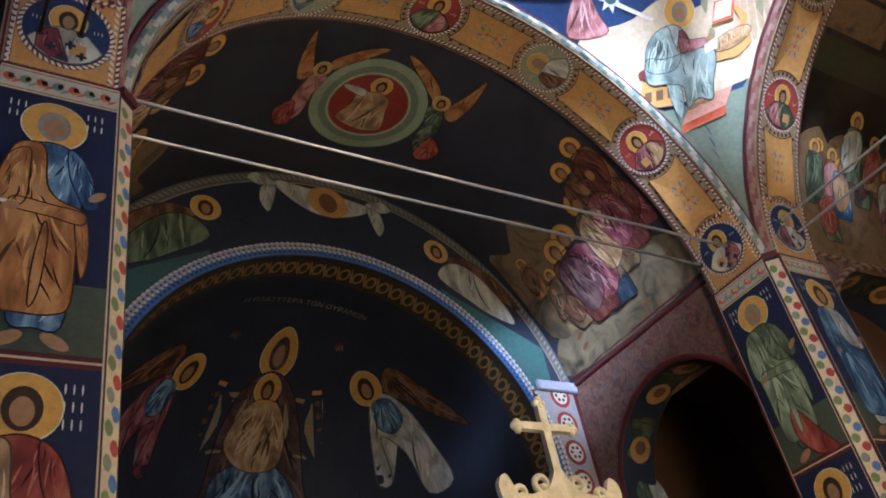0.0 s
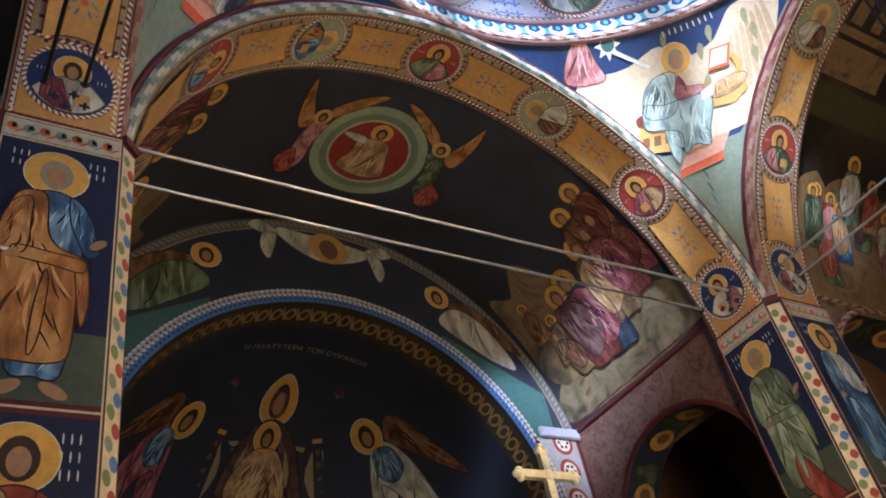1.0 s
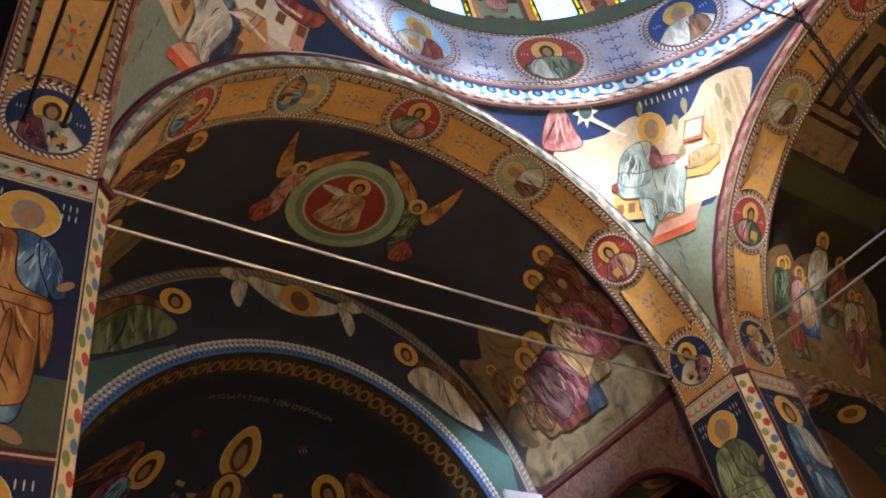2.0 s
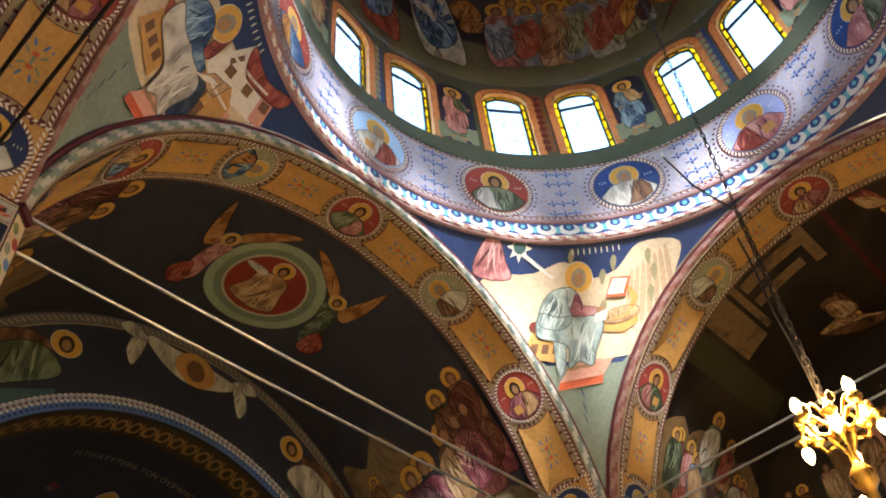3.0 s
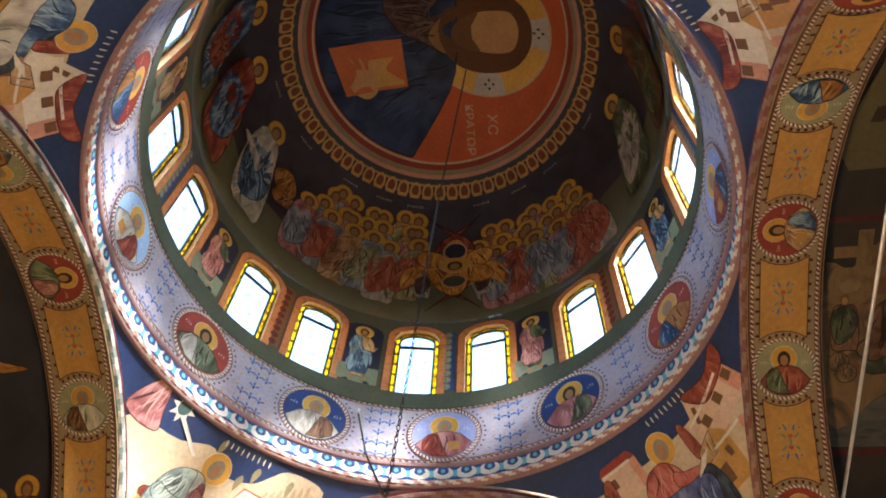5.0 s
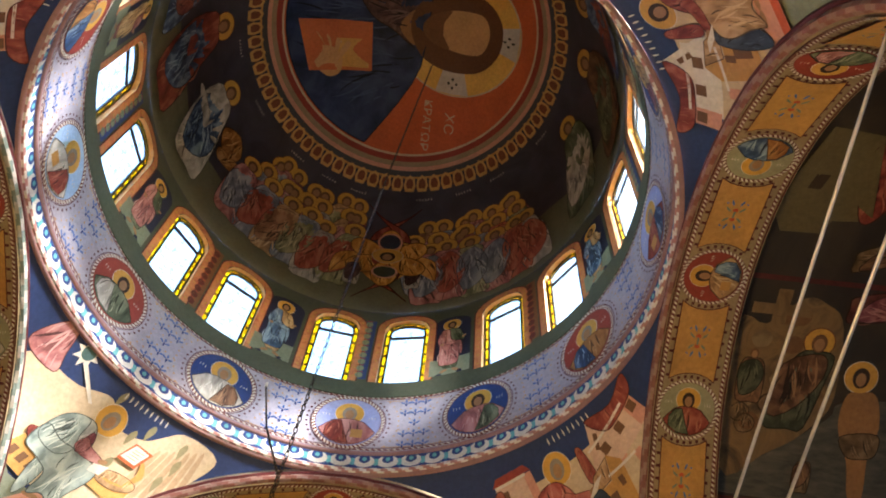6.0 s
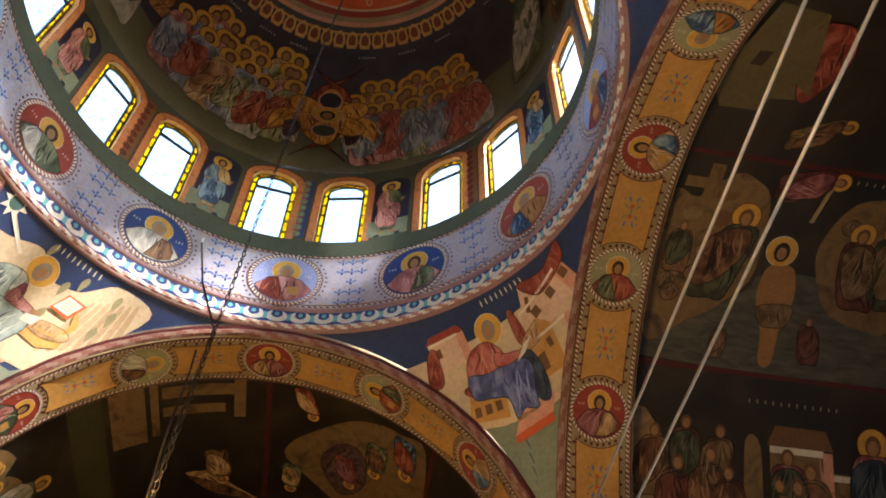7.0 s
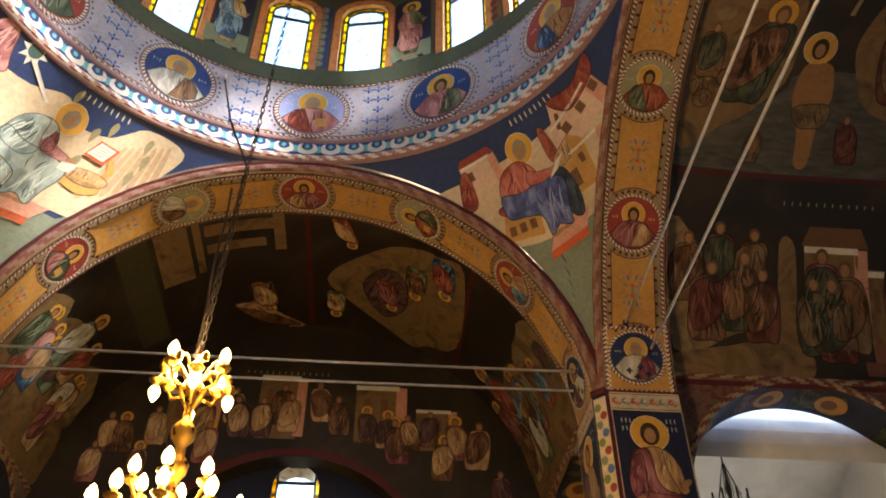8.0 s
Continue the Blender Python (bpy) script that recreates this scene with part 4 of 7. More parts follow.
for side in (1, -1):
    # three rows of apostles, the hindmost first
    for back, n, a0, step, L0, hh in ((2, 7, 15.5, 5.0, 0.95, 1.45), (1, 7, 12.5, 5.3, 0.62, 1.5), (0, 6, 14.5, 7.0, 0.32, 1.52)):
        for j in range(n):
            az = side * (a0 + j * step)
            lift = (0.10 if side > 0 else -0.16) + rnd.uniform(-0.07, 0.07)
            small_figure(DP(az, L0 + lift), 0, 0, hh, DOME, rnd.choice(CROWD), rnd.choice(CROWD), 0.008 + (2 - back) * 0.008, side * rnd.uniform(-0.02, 0.13), hs=0.112)
    for az, L0, hh, rb, mn in ((68, 0.36, 2.05, C_WHITE, C_BLUE), (89, 0.25, 2.25, C_RED, C_BLUE), (108, 0.35, 2.1, C_BLUE, C_RED), (127, 0.35, 2.0, C_GREEN, C_ORANGE)):
        if side < 0 and az < 100:
            rb, mn = (C_GREEN, C_WHITE) if az < 80 else (C_BROWN, C_GREEN)
        Pa = DP(side * az, L0)
        fig = small_figure(Pa, 0, 0, hh, DOME, rb, mn, 0.030, -side * 0.09, hs=0.095)
        if az == 68 and side > 0:
            for wing in ([(0.16, 1.45), (0.42, 1.62), (0.62, 1.35), (0.5, 1.05), (0.28, 1.15)], [(0.3, 1.1), (0.75, 1.2), (1.0, 1.1), (0.7, 0.95), (0.35, 0.85)]):
                skin(Pa, smooth_poly(wing), C_ORANGE, fig, "wing", 0.026)
            skin(Pa, smooth_poly([(-0.15, 1.2), (-0.45, 1.28), (-0.55, 1.2), (-0.2, 1.0)]), C_WHITE, fig, "sleeve", 0.038)
    for j in range(7):
        small_figure(DP(side * (140 + j * 6), 0.45 + j % 2 * 0.35), 0, 0, 1.5, DOME, rnd.choice(CROWD), rnd.choice(CROWD), 0.012 + 0.006 * (1 - j % 2), hs=0.112)
# the winged wheel
Pw0 = DP(-0.8, 1.28)
Pw = lambda s, t, h: Pw0(1.8 * s, 2.2 * t, h)
wheel = skin(Pw, oval(0, 0, 0.12), RED, DOME, "winged_wheel", 0.040)
FEATHER = cloth((0.50, 0.22, 0.04), (0.75, 0.45, 0.13))
for a in range(6):
    t = radians(30 + 60 * a)
    skin(Pw, oval(0.19 * math.cos(t), 0.17 * math.sin(t), 0.15, 0.10, 20, t), FEATHER, wheel, "wing", 0.034 + 0.0015 * a)
for sg in (-1, 1):
    skin(Pw, smooth_poly([(sg * 0.16, 0.2), (sg * 0.10, 0.32), (-sg * 0.12, 0.44), (-sg * 0.24, 0.52), (-sg * 0.04, 0.36), (sg * 0.06, 0.24)]), C_RED, wheel, "wing_tip", 0.032 + 0.0015 * sg)
    skin(Pw, smooth_poly([(sg * 0.12, -0.14), (sg * 0.08, -0.26), (-sg * 0.10, -0.38), (-sg * 0.2, -0.48), (-sg * 0.06, -0.32), (sg * 0.04, -0.2)]), C_RED, wheel, "wing_tip", 0.032 + 0.0015 * sg)
for cy, ry, ground in ((0.19, 0.095, NIGHT), (-0.16, 0.075, OLIVE)):
    skin(Pw, oval(0, cy, 0.10, ry), PINKSTONE, wheel, "pale_rim", 0.045)
    skin(Pw, oval(0, cy, 0.084, ry * 0.84), ground, wheel, "dark_oval", 0.048)
skin(Pw, oval(0, 0.03, 0.125, 0.09), CREAM, wheel, "halo_edge", 0.050)
skin(Pw, oval(0, 0.03, 0.118, 0.085), GOLD, wheel, "halo", 0.052)
skin(Pw, oval(0, 0.02, 0.06, 0.055), HAIR, wheel, "hair", 0.055)
skin(Pw, oval(0, 0.012, 0.038, 0.038), SKIN, wheel, "head", 0.057)
for az in (-9.5, 8.5):
    Pa = DP(az, 0.55)
    f = small_figure(Pa, 0, 0, 0.7, DOME, C_WHITE, C_DARK, 0.036, hs=0.13)
    skin(Pa, smooth_poly([(-0.3, 0.12), (-0.28, 0.62), (0, 0.82), (0.28, 0.62), (0.3, 0.12), (0.16, 0.5), (-0.16, 0.5)]), FEATHER, f, "wing", 0.032)
for az in (-26, -11, 14, 26, 40, 62, 84, -40, -62):
    text_bars(DP(az, 2.62), 0, 0, 0.26, 0.05, DOME, 0.006, 6)
TP = lambda s, t, h: Vector((s, -t, Z_DOME + math.sqrt(max(0.01, (R_DRUM - h) ** 2 - s * s - t * t))))


def rc(k):
    """Radius of the border's circles; k from 0 (its outer edge) to 1 (the red disc)."""
    return R_DRUM * math.cos(radians(33.7 + 12.8 * k))


for e0, e1, mt in ((0.0, 0.05, OXBLOOD), (0.05, 0.30, NIGHT), (0.30, 0.36, OCHRE), (0.36, 0.52, paint((0.05, 0.05, 0.06))), (0.52, 0.64, PINKSTONE), (0.64, 0.78, STONE), (0.78, 0.94, RED), (0.94, 1.0, CREAM)):
    ring_skin(TP, 0, 0, rc(e1), rc(e0), mt, DOME, "border_ring", 0.006, 96)
sh = []
for i in range(72):
    a, r = 2 * math.pi * i / 72, rc(0.18)
    c, q = math.cos(a), math.sin(a)
    leaf = [(0.085, -0.062), (0.085, 0.062), (0.03, 0.088), (-0.045, 0.07), (-0.08, 0.0), (-0.045, -0.07), (0.03, -0.088)]
    for k, m in ((1.0, 0), (0.62, 1)):
        sh.append(([(r * c + k * (u * c - v * q), r * q + k * (u * q + v * c)) for u, v in leaf], m))
many(TP, [q for q in sh if q[1] == 0], [paint((0.46, 0.27, 0.09))], DOME, "scallop", 0.009)
many(TP, [(q[0], 0) for q in sh if q[1] == 1], [paint((0.16, 0.05, 0.025))], DOME, "scallop_heart", 0.012)
RP0 = rc(1.0)
disc = skin(TP, oval(0, 0, RP0, n=96), paint((0.46, 0.10, 0.034)), DOME, "central_disc", 0.006)
HX, HY, HR = 0.02, 0.66, 0.94
skin(TP, oval(HX, HY, HR, n=56), CREAM, disc, "halo_edge", 0.010)
skin(TP, oval(HX, HY, HR * 0.975, n=56), paint((0.62, 0.36, 0.08), 0.42), disc, "halo", 0.013)
for tt in (0, math.pi / 2, math.pi):
    cxx, cyy = HX + 0.76 * math.cos(tt), HY + 0.76 * math.sin(tt)
    turn = lambda u, v: (cxx + math.cos(tt) * u - math.sin(tt) * v, cyy + math.sin(tt) * u + math.cos(tt) * v)
    arm_ = skin(TP, [turn(u, v) for u, v in ((-0.22, -0.15), (0.13, -0.25), (0.15, 0.0), (0.13, 0.25), (-0.22, 0.15))], paint((0.46, 0.42, 0.40)), disc, "halo_arm", 0.016)
    many(TP, [([turn(u + du, v + dv) for du, dv in ((0.028, 0), (0, 0.022), (-0.028, 0), (0, -0.022))], 0) for u, v in ((0.06, 0), (-0.06, 0), (0, 0.06), (0, -0.06))], [LEAD], arm_, "jewel", 0.019)
low = [(0.985 * RP0 * math.cos(a), 0.985 * RP0 * math.sin(a)) for a in lin(radians(170), radians(341), 40)]
body = low + [(1.45, -0.38), (1.15, -0.14), (0.86, 0.05), (0.6, 0.16), (0.2, 0.22), (-0.3, 0.25), (-0.8, 0.28), (-1.3, 0.32)]
DEEPBLUE = cloth((0.02, 0.032, 0.085), (0.05, 0.075, 0.16), 4.0)
skin(TP, body, DEEPBLUE, disc, "mantle", 0.019, centre=(0, -0.7))
skin(TP, smooth_poly([(-0.75, 0.22), (-0.2, 0.25), (0.35, 0.12), (0.1, -0.3), (-0.1, -0.62), (-0.5, -0.8), (-1.0, -0.6)]), cloth((0.075, 0.035, 0.035), (0.17, 0.10, 0.095)), disc, "tunic", 0.023)
skin(TP, smooth_poly([(-0.56, 0.62), (-0.5, 1.05), (-0.2, 1.3), (0.22, 1.3), (0.54, 1.05), (0.62, 0.62), (0.5, 0.22), (0.2, 0.0), (-0.15, -0.02), (-0.46, 0.22)]), paint((0.11, 0.045, 0.02)), disc, "hair", 0.026)
skin(TP, smooth_poly([(-0.3, 0.78), (-0.26, 1.04), (0.0, 1.14), (0.28, 1.04), (0.33, 0.78), (0.28, 0.5), (0.14, 0.36), (-0.12, 0.36), (-0.26, 0.5)]), paint((0.44, 0.25, 0.11)), disc, "head", 0.030)
skin(TP, smooth_poly([(-0.27, 0.56), (-0.12, 0.46), (0.13, 0.46), (0.3, 0.56), (0.22, 0.28), (0.02, 0.14), (-0.18, 0.28)]), paint((0.15, 0.065, 0.028)), disc, "beard", 0.033)
skin(TP, smooth_poly([(-0.18, 0.2), (0.2, 0.2), (0.3, 0.02), (0.05, -0.2), (-0.22, 0.0)]), paint((0.24, 0.12, 0.05)), disc, "neck", 0.025)
bk = skin(TP, [(-0.07, -1.61), (-0.03, -1.1), (0.01, -0.60), (0.72, -0.57), (0.70, -1.0), (0.68, -1.45)], paint((0.46, 0.13, 0.05)), disc, "book", 0.034)
skin(TP, [(0.24, -1.08), (0.26, -0.64), (0.68, -0.62), (0.65, -1.05)], paint((0.52, 0.29, 0.08)), bk, "book_cover", 0.037)
many(TP, [(oval(0.3 + 0.055 * (i % 7), -1.04 + 0.4 * (i // 7), 0.016, n=6), 0) for i in range(14)], [CREAM], bk, "pearl", 0.039)
PALM = paint((0.48, 0.27, 0.12))
hand_ = skin(TP, smooth_poly([(0.36, -1.42), (0.62, -1.36), (0.78, -1.18), (0.72, -1.02), (0.5, -1.02), (0.36, -1.16)]), PALM, disc, "palm", 0.041)
for k in range(4):
    skin(TP, smooth_poly([(0.38 + 0.035 * k, -1.22 + 0.05 * k), (0.45 + 0.035 * k, -1.2 + 0.05 * k), (0.2 + 0.05 * k, -1.32 + 0.14 * k), (0.14 + 0.05 * k, -1.38 + 0.14 * k)], 3), PALM, hand_, "finger", 0.043 + 0.001 * k)
lettering(TP, "ΚΡΑΤΩΡ", 1.38, 0.27, 0.165, CREAM, disc, 0.034)
lettering(TP, "ΧϹ", 1.32, 0.60, 0.2, CREAM, disc, 0.034)

# ---- pendentives: seated evangelists ----


def architecture(P, x, y, w, hgt, parent, mat, h, roof=None, windows=2, tilt=0.0):
    c, s_ = math.cos(tilt), math.sin(tilt)
    R = lambda o: [(x + a * c - b * s_, y + a * s_ + b * c) for a, b in o]
    b = skin(P, R(rect(0, w, 0, hgt, 3)), mat, parent, "painted_house", h)
    skin(P, R(rect(w * 0.93, w * 1.18, hgt * 0.04, hgt * 0.96, 2)), PINKSTONE, b, "house_side", h + 0.001)
    if roof:
        skin(P, R([(-w * 0.06, hgt * 0.98), (w * 1.2, hgt * 0.98), (w * 1.05, hgt * 1.22), (w * 0.1, hgt * 1.22)]), roof, b, "roof", h + 0.003)
    for i in range(windows):
        skin(P, R(rect(w * (0.18 + 0.4 * i), w * (0.34 + 0.4 * i), hgt * 0.45, hgt * 0.75, 2)), BROWN, b, "painted_window", h + 0.004)
    skin(P, R(rect(0, w, hgt * 0.9, hgt * 0.98, 3)), WHITE, b, "cornice_line", h + 0.004)


def evangelist(name, az, flip, robe, mantle, hair, town, dx=0.0, shear=0.0):
    """A seated writer on a stool, his desk, and a mountain or a town behind, as plain shapes on the sphere."""
    root = PEND[name]
    G = ball(az, 33, RP, (0, 0, ZP))
    P = (lambda s, t, h: G(-s, t, h)) if flip else G
    a0 = radians(az - 45)
    sg = Sheets()
    sg.sheet(lambda th, k: pend_point(th, k * max(0.0, min(1.0, (radians(27) - math.asin(max(0.0, (pend_point(th, 0).z - ZP) / RP))) / (radians(45) - math.asin(max(0.0, (pend_point(th, 0).z - ZP) / RP))))), 0.005), lin(a0 + radians(14), a0 + radians(76), 40), lin(0, 1, 8))
    sg.done("painted_ground", [SAGE], root)
    if not town:
        skin(P, wavy(smooth_poly([(-0.95, 0.1), (-1.0, 0.42), (-0.45, 0.5), (-0.1, 0.62), (0.1, 0.45), (0.45, 0.5), (0.75, 0.72), (1.15, 0.62), (0.98, 0.3), (0.6, -0.25), (0.45, -0.35), (-0.45, -0.35), (-0.62, -0.15)], 4), 0.03, 3), CREAM, root, "painted_mountain", 0.006, centre=(0, 0.1))
        for i in range(7):
            skin(P, smooth_poly([(0.4 + i * 0.09, -0.1 + i * 0.05), (0.46 + i * 0.09, -0.1 + i * 0.06), (0.62 + i * 0.07, 0.42 + i * 0.03), (0.58 + i * 0.07, 0.43 + i * 0.03)], 3), paint((0.36, 0.26, 0.16)), root, "rock_fold", 0.008)
        skin(P, smooth_poly([(-1.12, 0.42), (-1.08, 0.72), (-0.92, 0.86), (-0.78, 0.6), (-0.72, 0.42)]), C_PINK, root, "pink_peak", 0.007)
        star = [(-0.63 + (0.15 if i % 2 == 0 else 0.08) * math.cos(i * math.pi / 8), 0.74 + (0.15 if i % 2 == 0 else 0.08) * math.sin(i * math.pi / 8)) for i in range(16)]
        skin(P, star, WHITE, root, "star", 0.007)
        skin(P, oval(-0.63, 0.75, 0.075), TEAL, root, "star_heart", 0.009)
        skin(P, [(-0.60, 0.66), (-0.55, 0.68), (-0.22, 0.46), (-0.26, 0.45)], WHITE, root, "ray", 0.009)
    else:
        skin(P, smooth_poly([(-1.15, 0.3), (-0.6, 0.4), (0.0, 0.45), (0.75, 0.5), (1.02, 0.25), (0.75, -0.22), (0.45, -0.42), (-0.4, -0.4), (-0.8, 0.0)]), CREAM, root, "painted_town", 0.006, centre=(0, 0.05))
        pale = paint((0.50, 0.36, 0.27)) if town == 1 else WHITE
        architecture(P, 0.28, 0.22, 0.30, 0.50, root, pale, 0.010, None, 1, -0.35)
        architecture(P, 0.40, 0.16, 0.62, 0.30, root, pale, 0.013, None, 3, 0.28)
        architecture(P, -0.72, 0.22, 0.36, 0.30, root, pale, 0.010, RED, 1, 0.12)
        architecture(P, 0.42, -0.12, 0.36, 0.3, root, CREAM, 0.016, None, 1, 0.1)
        skin(P, smooth_poly([(0.45, 0.68), (0.8, 0.66), (1.12, 0.78), (1.08, 0.62), (0.8, 0.52), (0.6, 0.5)]), C_RED, root, "red_drape", 0.017)
        skin(P, smooth_poly([(-0.78, 0.42), (-0.68, 0.45), (-0.66, 0.15), (-0.74, 0.08), (-0.82, 0.14)]), C_RED, root, "red_drape", 0.015)
        skin(P, smooth_poly([(0.2, 0.5), (0.27, 0.5), (0.3, 0.22), (0.2, 0.2)]), C_RED, root, "red_drape", 0.018)
    # desk, seat and footstool, a little smaller than the hills behind, and leaning with the figure
    E = lambda x, y, h: P(0.8 * x + dx + shear * (0.78 * (y - 0.46)), 0.46 + 0.78 * (y - 0.46), h)
    if town:
        skin(E, [(0.3, -0.42), (0.82, -0.38), (0.84, 0.16), (0.68, 0.3), (0.62, 0.02), (0.3, -0.06)], OCHRE, root, "desk", 0.017)
        skin(E, [(0.32, -0.05), (0.61, 0.03), (0.67, 0.28), (0.42, 0.16)], C_TAN, root, "desk_top", 0.019)
        skin(E, [(0.40, -0.34), (0.62, -0.31), (0.62, -0.10), (0.40, -0.14)], BROWN, root, "desk_opening", 0.020)
    else:
        skin(E, oval(0.62, -0.06, 0.24, 0.10, 24, 0.12), C_TAN, root, "desk_top", 0.019)
        skin(E, [(0.40, -0.1), (0.84, -0.05), (0.84, -0.18), (0.66, -0.28), (0.40, -0.24)], OCHRE, root, "desk", 0.017)
        skin(E, smooth_poly([(0.72, -0.04), (0.75, -0.04), (0.84, 0.12), (0.74, 0.27), (0.70, 0.26), (0.80, 0.12)], 3), OCHRE, root, "book_stand", 0.020)
        for i in range(7):
            x, y = (-0.1, 0.36, 0.5, 0.98, 1.05, 1.0, 0.4)[i], (0.62, 0.34, 0.5, 0.5, 0.3, 0.05, -0.05)[i]
            skin(E, smooth_poly([(x, y), (x + 0.02, y), (x + 0.05, y + 0.14), (x, y + 0.2), (x - 0.04, y + 0.12)], 3), paint((0.22, 0.2, 0.11)), root, "herb", 0.0095)
    st = skin(E, [(-0.5, -0.55), (-0.02, -0.62), (0.0, -0.32), (-0.44, -0.22)], OCHRE, root, "stool", 0.019)
    many(E, [(rect(-0.42 + 0.13 * i, -0.34 + 0.13 * i, -0.5, -0.38, 1), 0) for i in range(3)], [BROWN], st, "stool_opening", 0.0205)
    skin(E, oval(-0.26, -0.2, 0.24, 0.09, 20, -0.25), C_RED, st, "cushion", 0.022)
    fs = skin(E, [(-0.02, -0.86), (0.46, -0.78), (0.56, -0.58), (0.1, -0.62)], PINKSTONE, root, "footstool", 0.019)
    skin(E, [(-0.02, -0.96), (0.46, -0.88), (0.46, -0.78), (-0.02, -0.86)], VERMILION, fs, "footstool_edge", 0.021)
    for i in range(2):
        skin(E, oval(0.12 + 0.16 * i, -0.68 + 0.03 * i, 0.085, 0.03, 12, 0.25), SKIN, root, "foot", 0.024)
    # figure: tunic, mantle over the lap, sleeve, page
    fig = skin(E, smooth_poly([(-0.26, 0.30), (-0.05, 0.33), (0.1, 0.18), (0.16, -0.02), (0.2, -0.2), (0.0, -0.3), (-0.3, -0.26), (-0.4, -0.05), (-0.38, 0.15)]), robe, root, "robe", 0.026, centre=(-0.1, 0.0))
    lap = skin(E, smooth_poly([(-0.4, 0.0), (-0.16, -0.04), (0.1, -0.02), (0.36, -0.06), (0.42, -0.2), (0.36, -0.45), (0.33, -0.66), (0.18, -0.6), (0.06, -0.68), (0.02, -0.42), (-0.16, -0.34), (-0.38, -0.28)]), mantle, fig, "mantle", 0.029, centre=(0.02, -0.2))
    if town:
        skin(E, smooth_poly([(0.3, -0.1), (0.46, 0.0), (0.54, -0.3), (0.5, -0.62), (0.36, -0.55)]), C_DEEP, fig, "mantle_end", 0.0275)
    else:
        skin(E, smooth_poly([(-0.3, 0.28), (-0.12, 0.32), (-0.06, 0.12), (0.02, -0.06), (-0.1, -0.2), (-0.38, -0.14), (-0.4, 0.12)]), mantle, fig, "mantle_back", 0.0285)
        skin(E, smooth_poly([(-0.16, -0.3), (-0.02, -0.36), (0.02, -0.6), (-0.02, -0.78), (-0.1, -0.62)]), mantle, fig, "mantle_end", 0.0275)
        skin(E, smooth_poly([(0.02, 0.24), (0.1, 0.18), (0.12, 0.02), (0.04, -0.04), (0.0, 0.1)]), C_PLUM, fig, "chest_band", 0.030)
    skin(E, smooth_poly([(0.02, 0.16), (0.14, 0.10), (0.32, 0.06), (0.34, -0.01), (0.12, -0.04), (-0.02, 0.02)]), robe if town else C_PINK, fig, "sleeve", 0.031)
    skin(E, oval(0.36, 0.04, 0.055, 0.03, 14, 0.4), SKIN, fig, "hand", 0.033)
    skin(E, [(0.26, -0.06), (0.40, 0.0), (0.54, 0.14), (0.42, 0.1)] if town else [(0.30, -0.02), (0.46, 0.03), (0.44, -0.10), (0.30, -0.12)], WHITE, fig, "page", 0.033)
    if not town:
        bk = skin(E, [(0.42, 0.18), (0.68, 0.16), (0.74, 0.40), (0.48, 0.42)], VERMILION, root, "book", 0.024)
        skin(E, [(0.44, 0.21), (0.65, 0.20), (0.70, 0.38), (0.50, 0.40)], WHITE, bk, "book_page", 0.027)
        many(E, [(rect(0.49 + 0.01 * i, 0.63 + 0.01 * i, 0.24 + 0.035 * i, 0.25 + 0.035 * i, 1), 0) for i in range(4)], [PINKSTONE], bk, "writing", 0.029)
    head_of(P, dx + 0.03, 0.46, 0.155, fig, hair, 0.022, -0.3)
    text_bars(P, 0.26, 0.71, 0.6, 0.07, root, 0.012, 9)


evangelist("southeast", 45, False, cloth((0.30, 0.33, 0.31), (0.5, 0.52, 0.48)), cloth((0.24, 0.31, 0.29), (0.5, 0.55, 0.5)), GREYHAIR, 0, 0.0, 0.22)
evangelist("southwest", -45, False, cloth((0.32, 0.07, 0.06), (0.5, 0.22, 0.18)), cloth((0.055, 0.075, 0.21), (0.24, 0.28, 0.48)), GREYHAIR, 1, -0.08, 0.03)
evangelist("northeast", 135, False, C_BLUE, C_WHITE, GREYHAIR, 2, 0.08, -0.05)
evangelist("northwest", 225, True, C_RED, C_TAN, HAIR, 2)

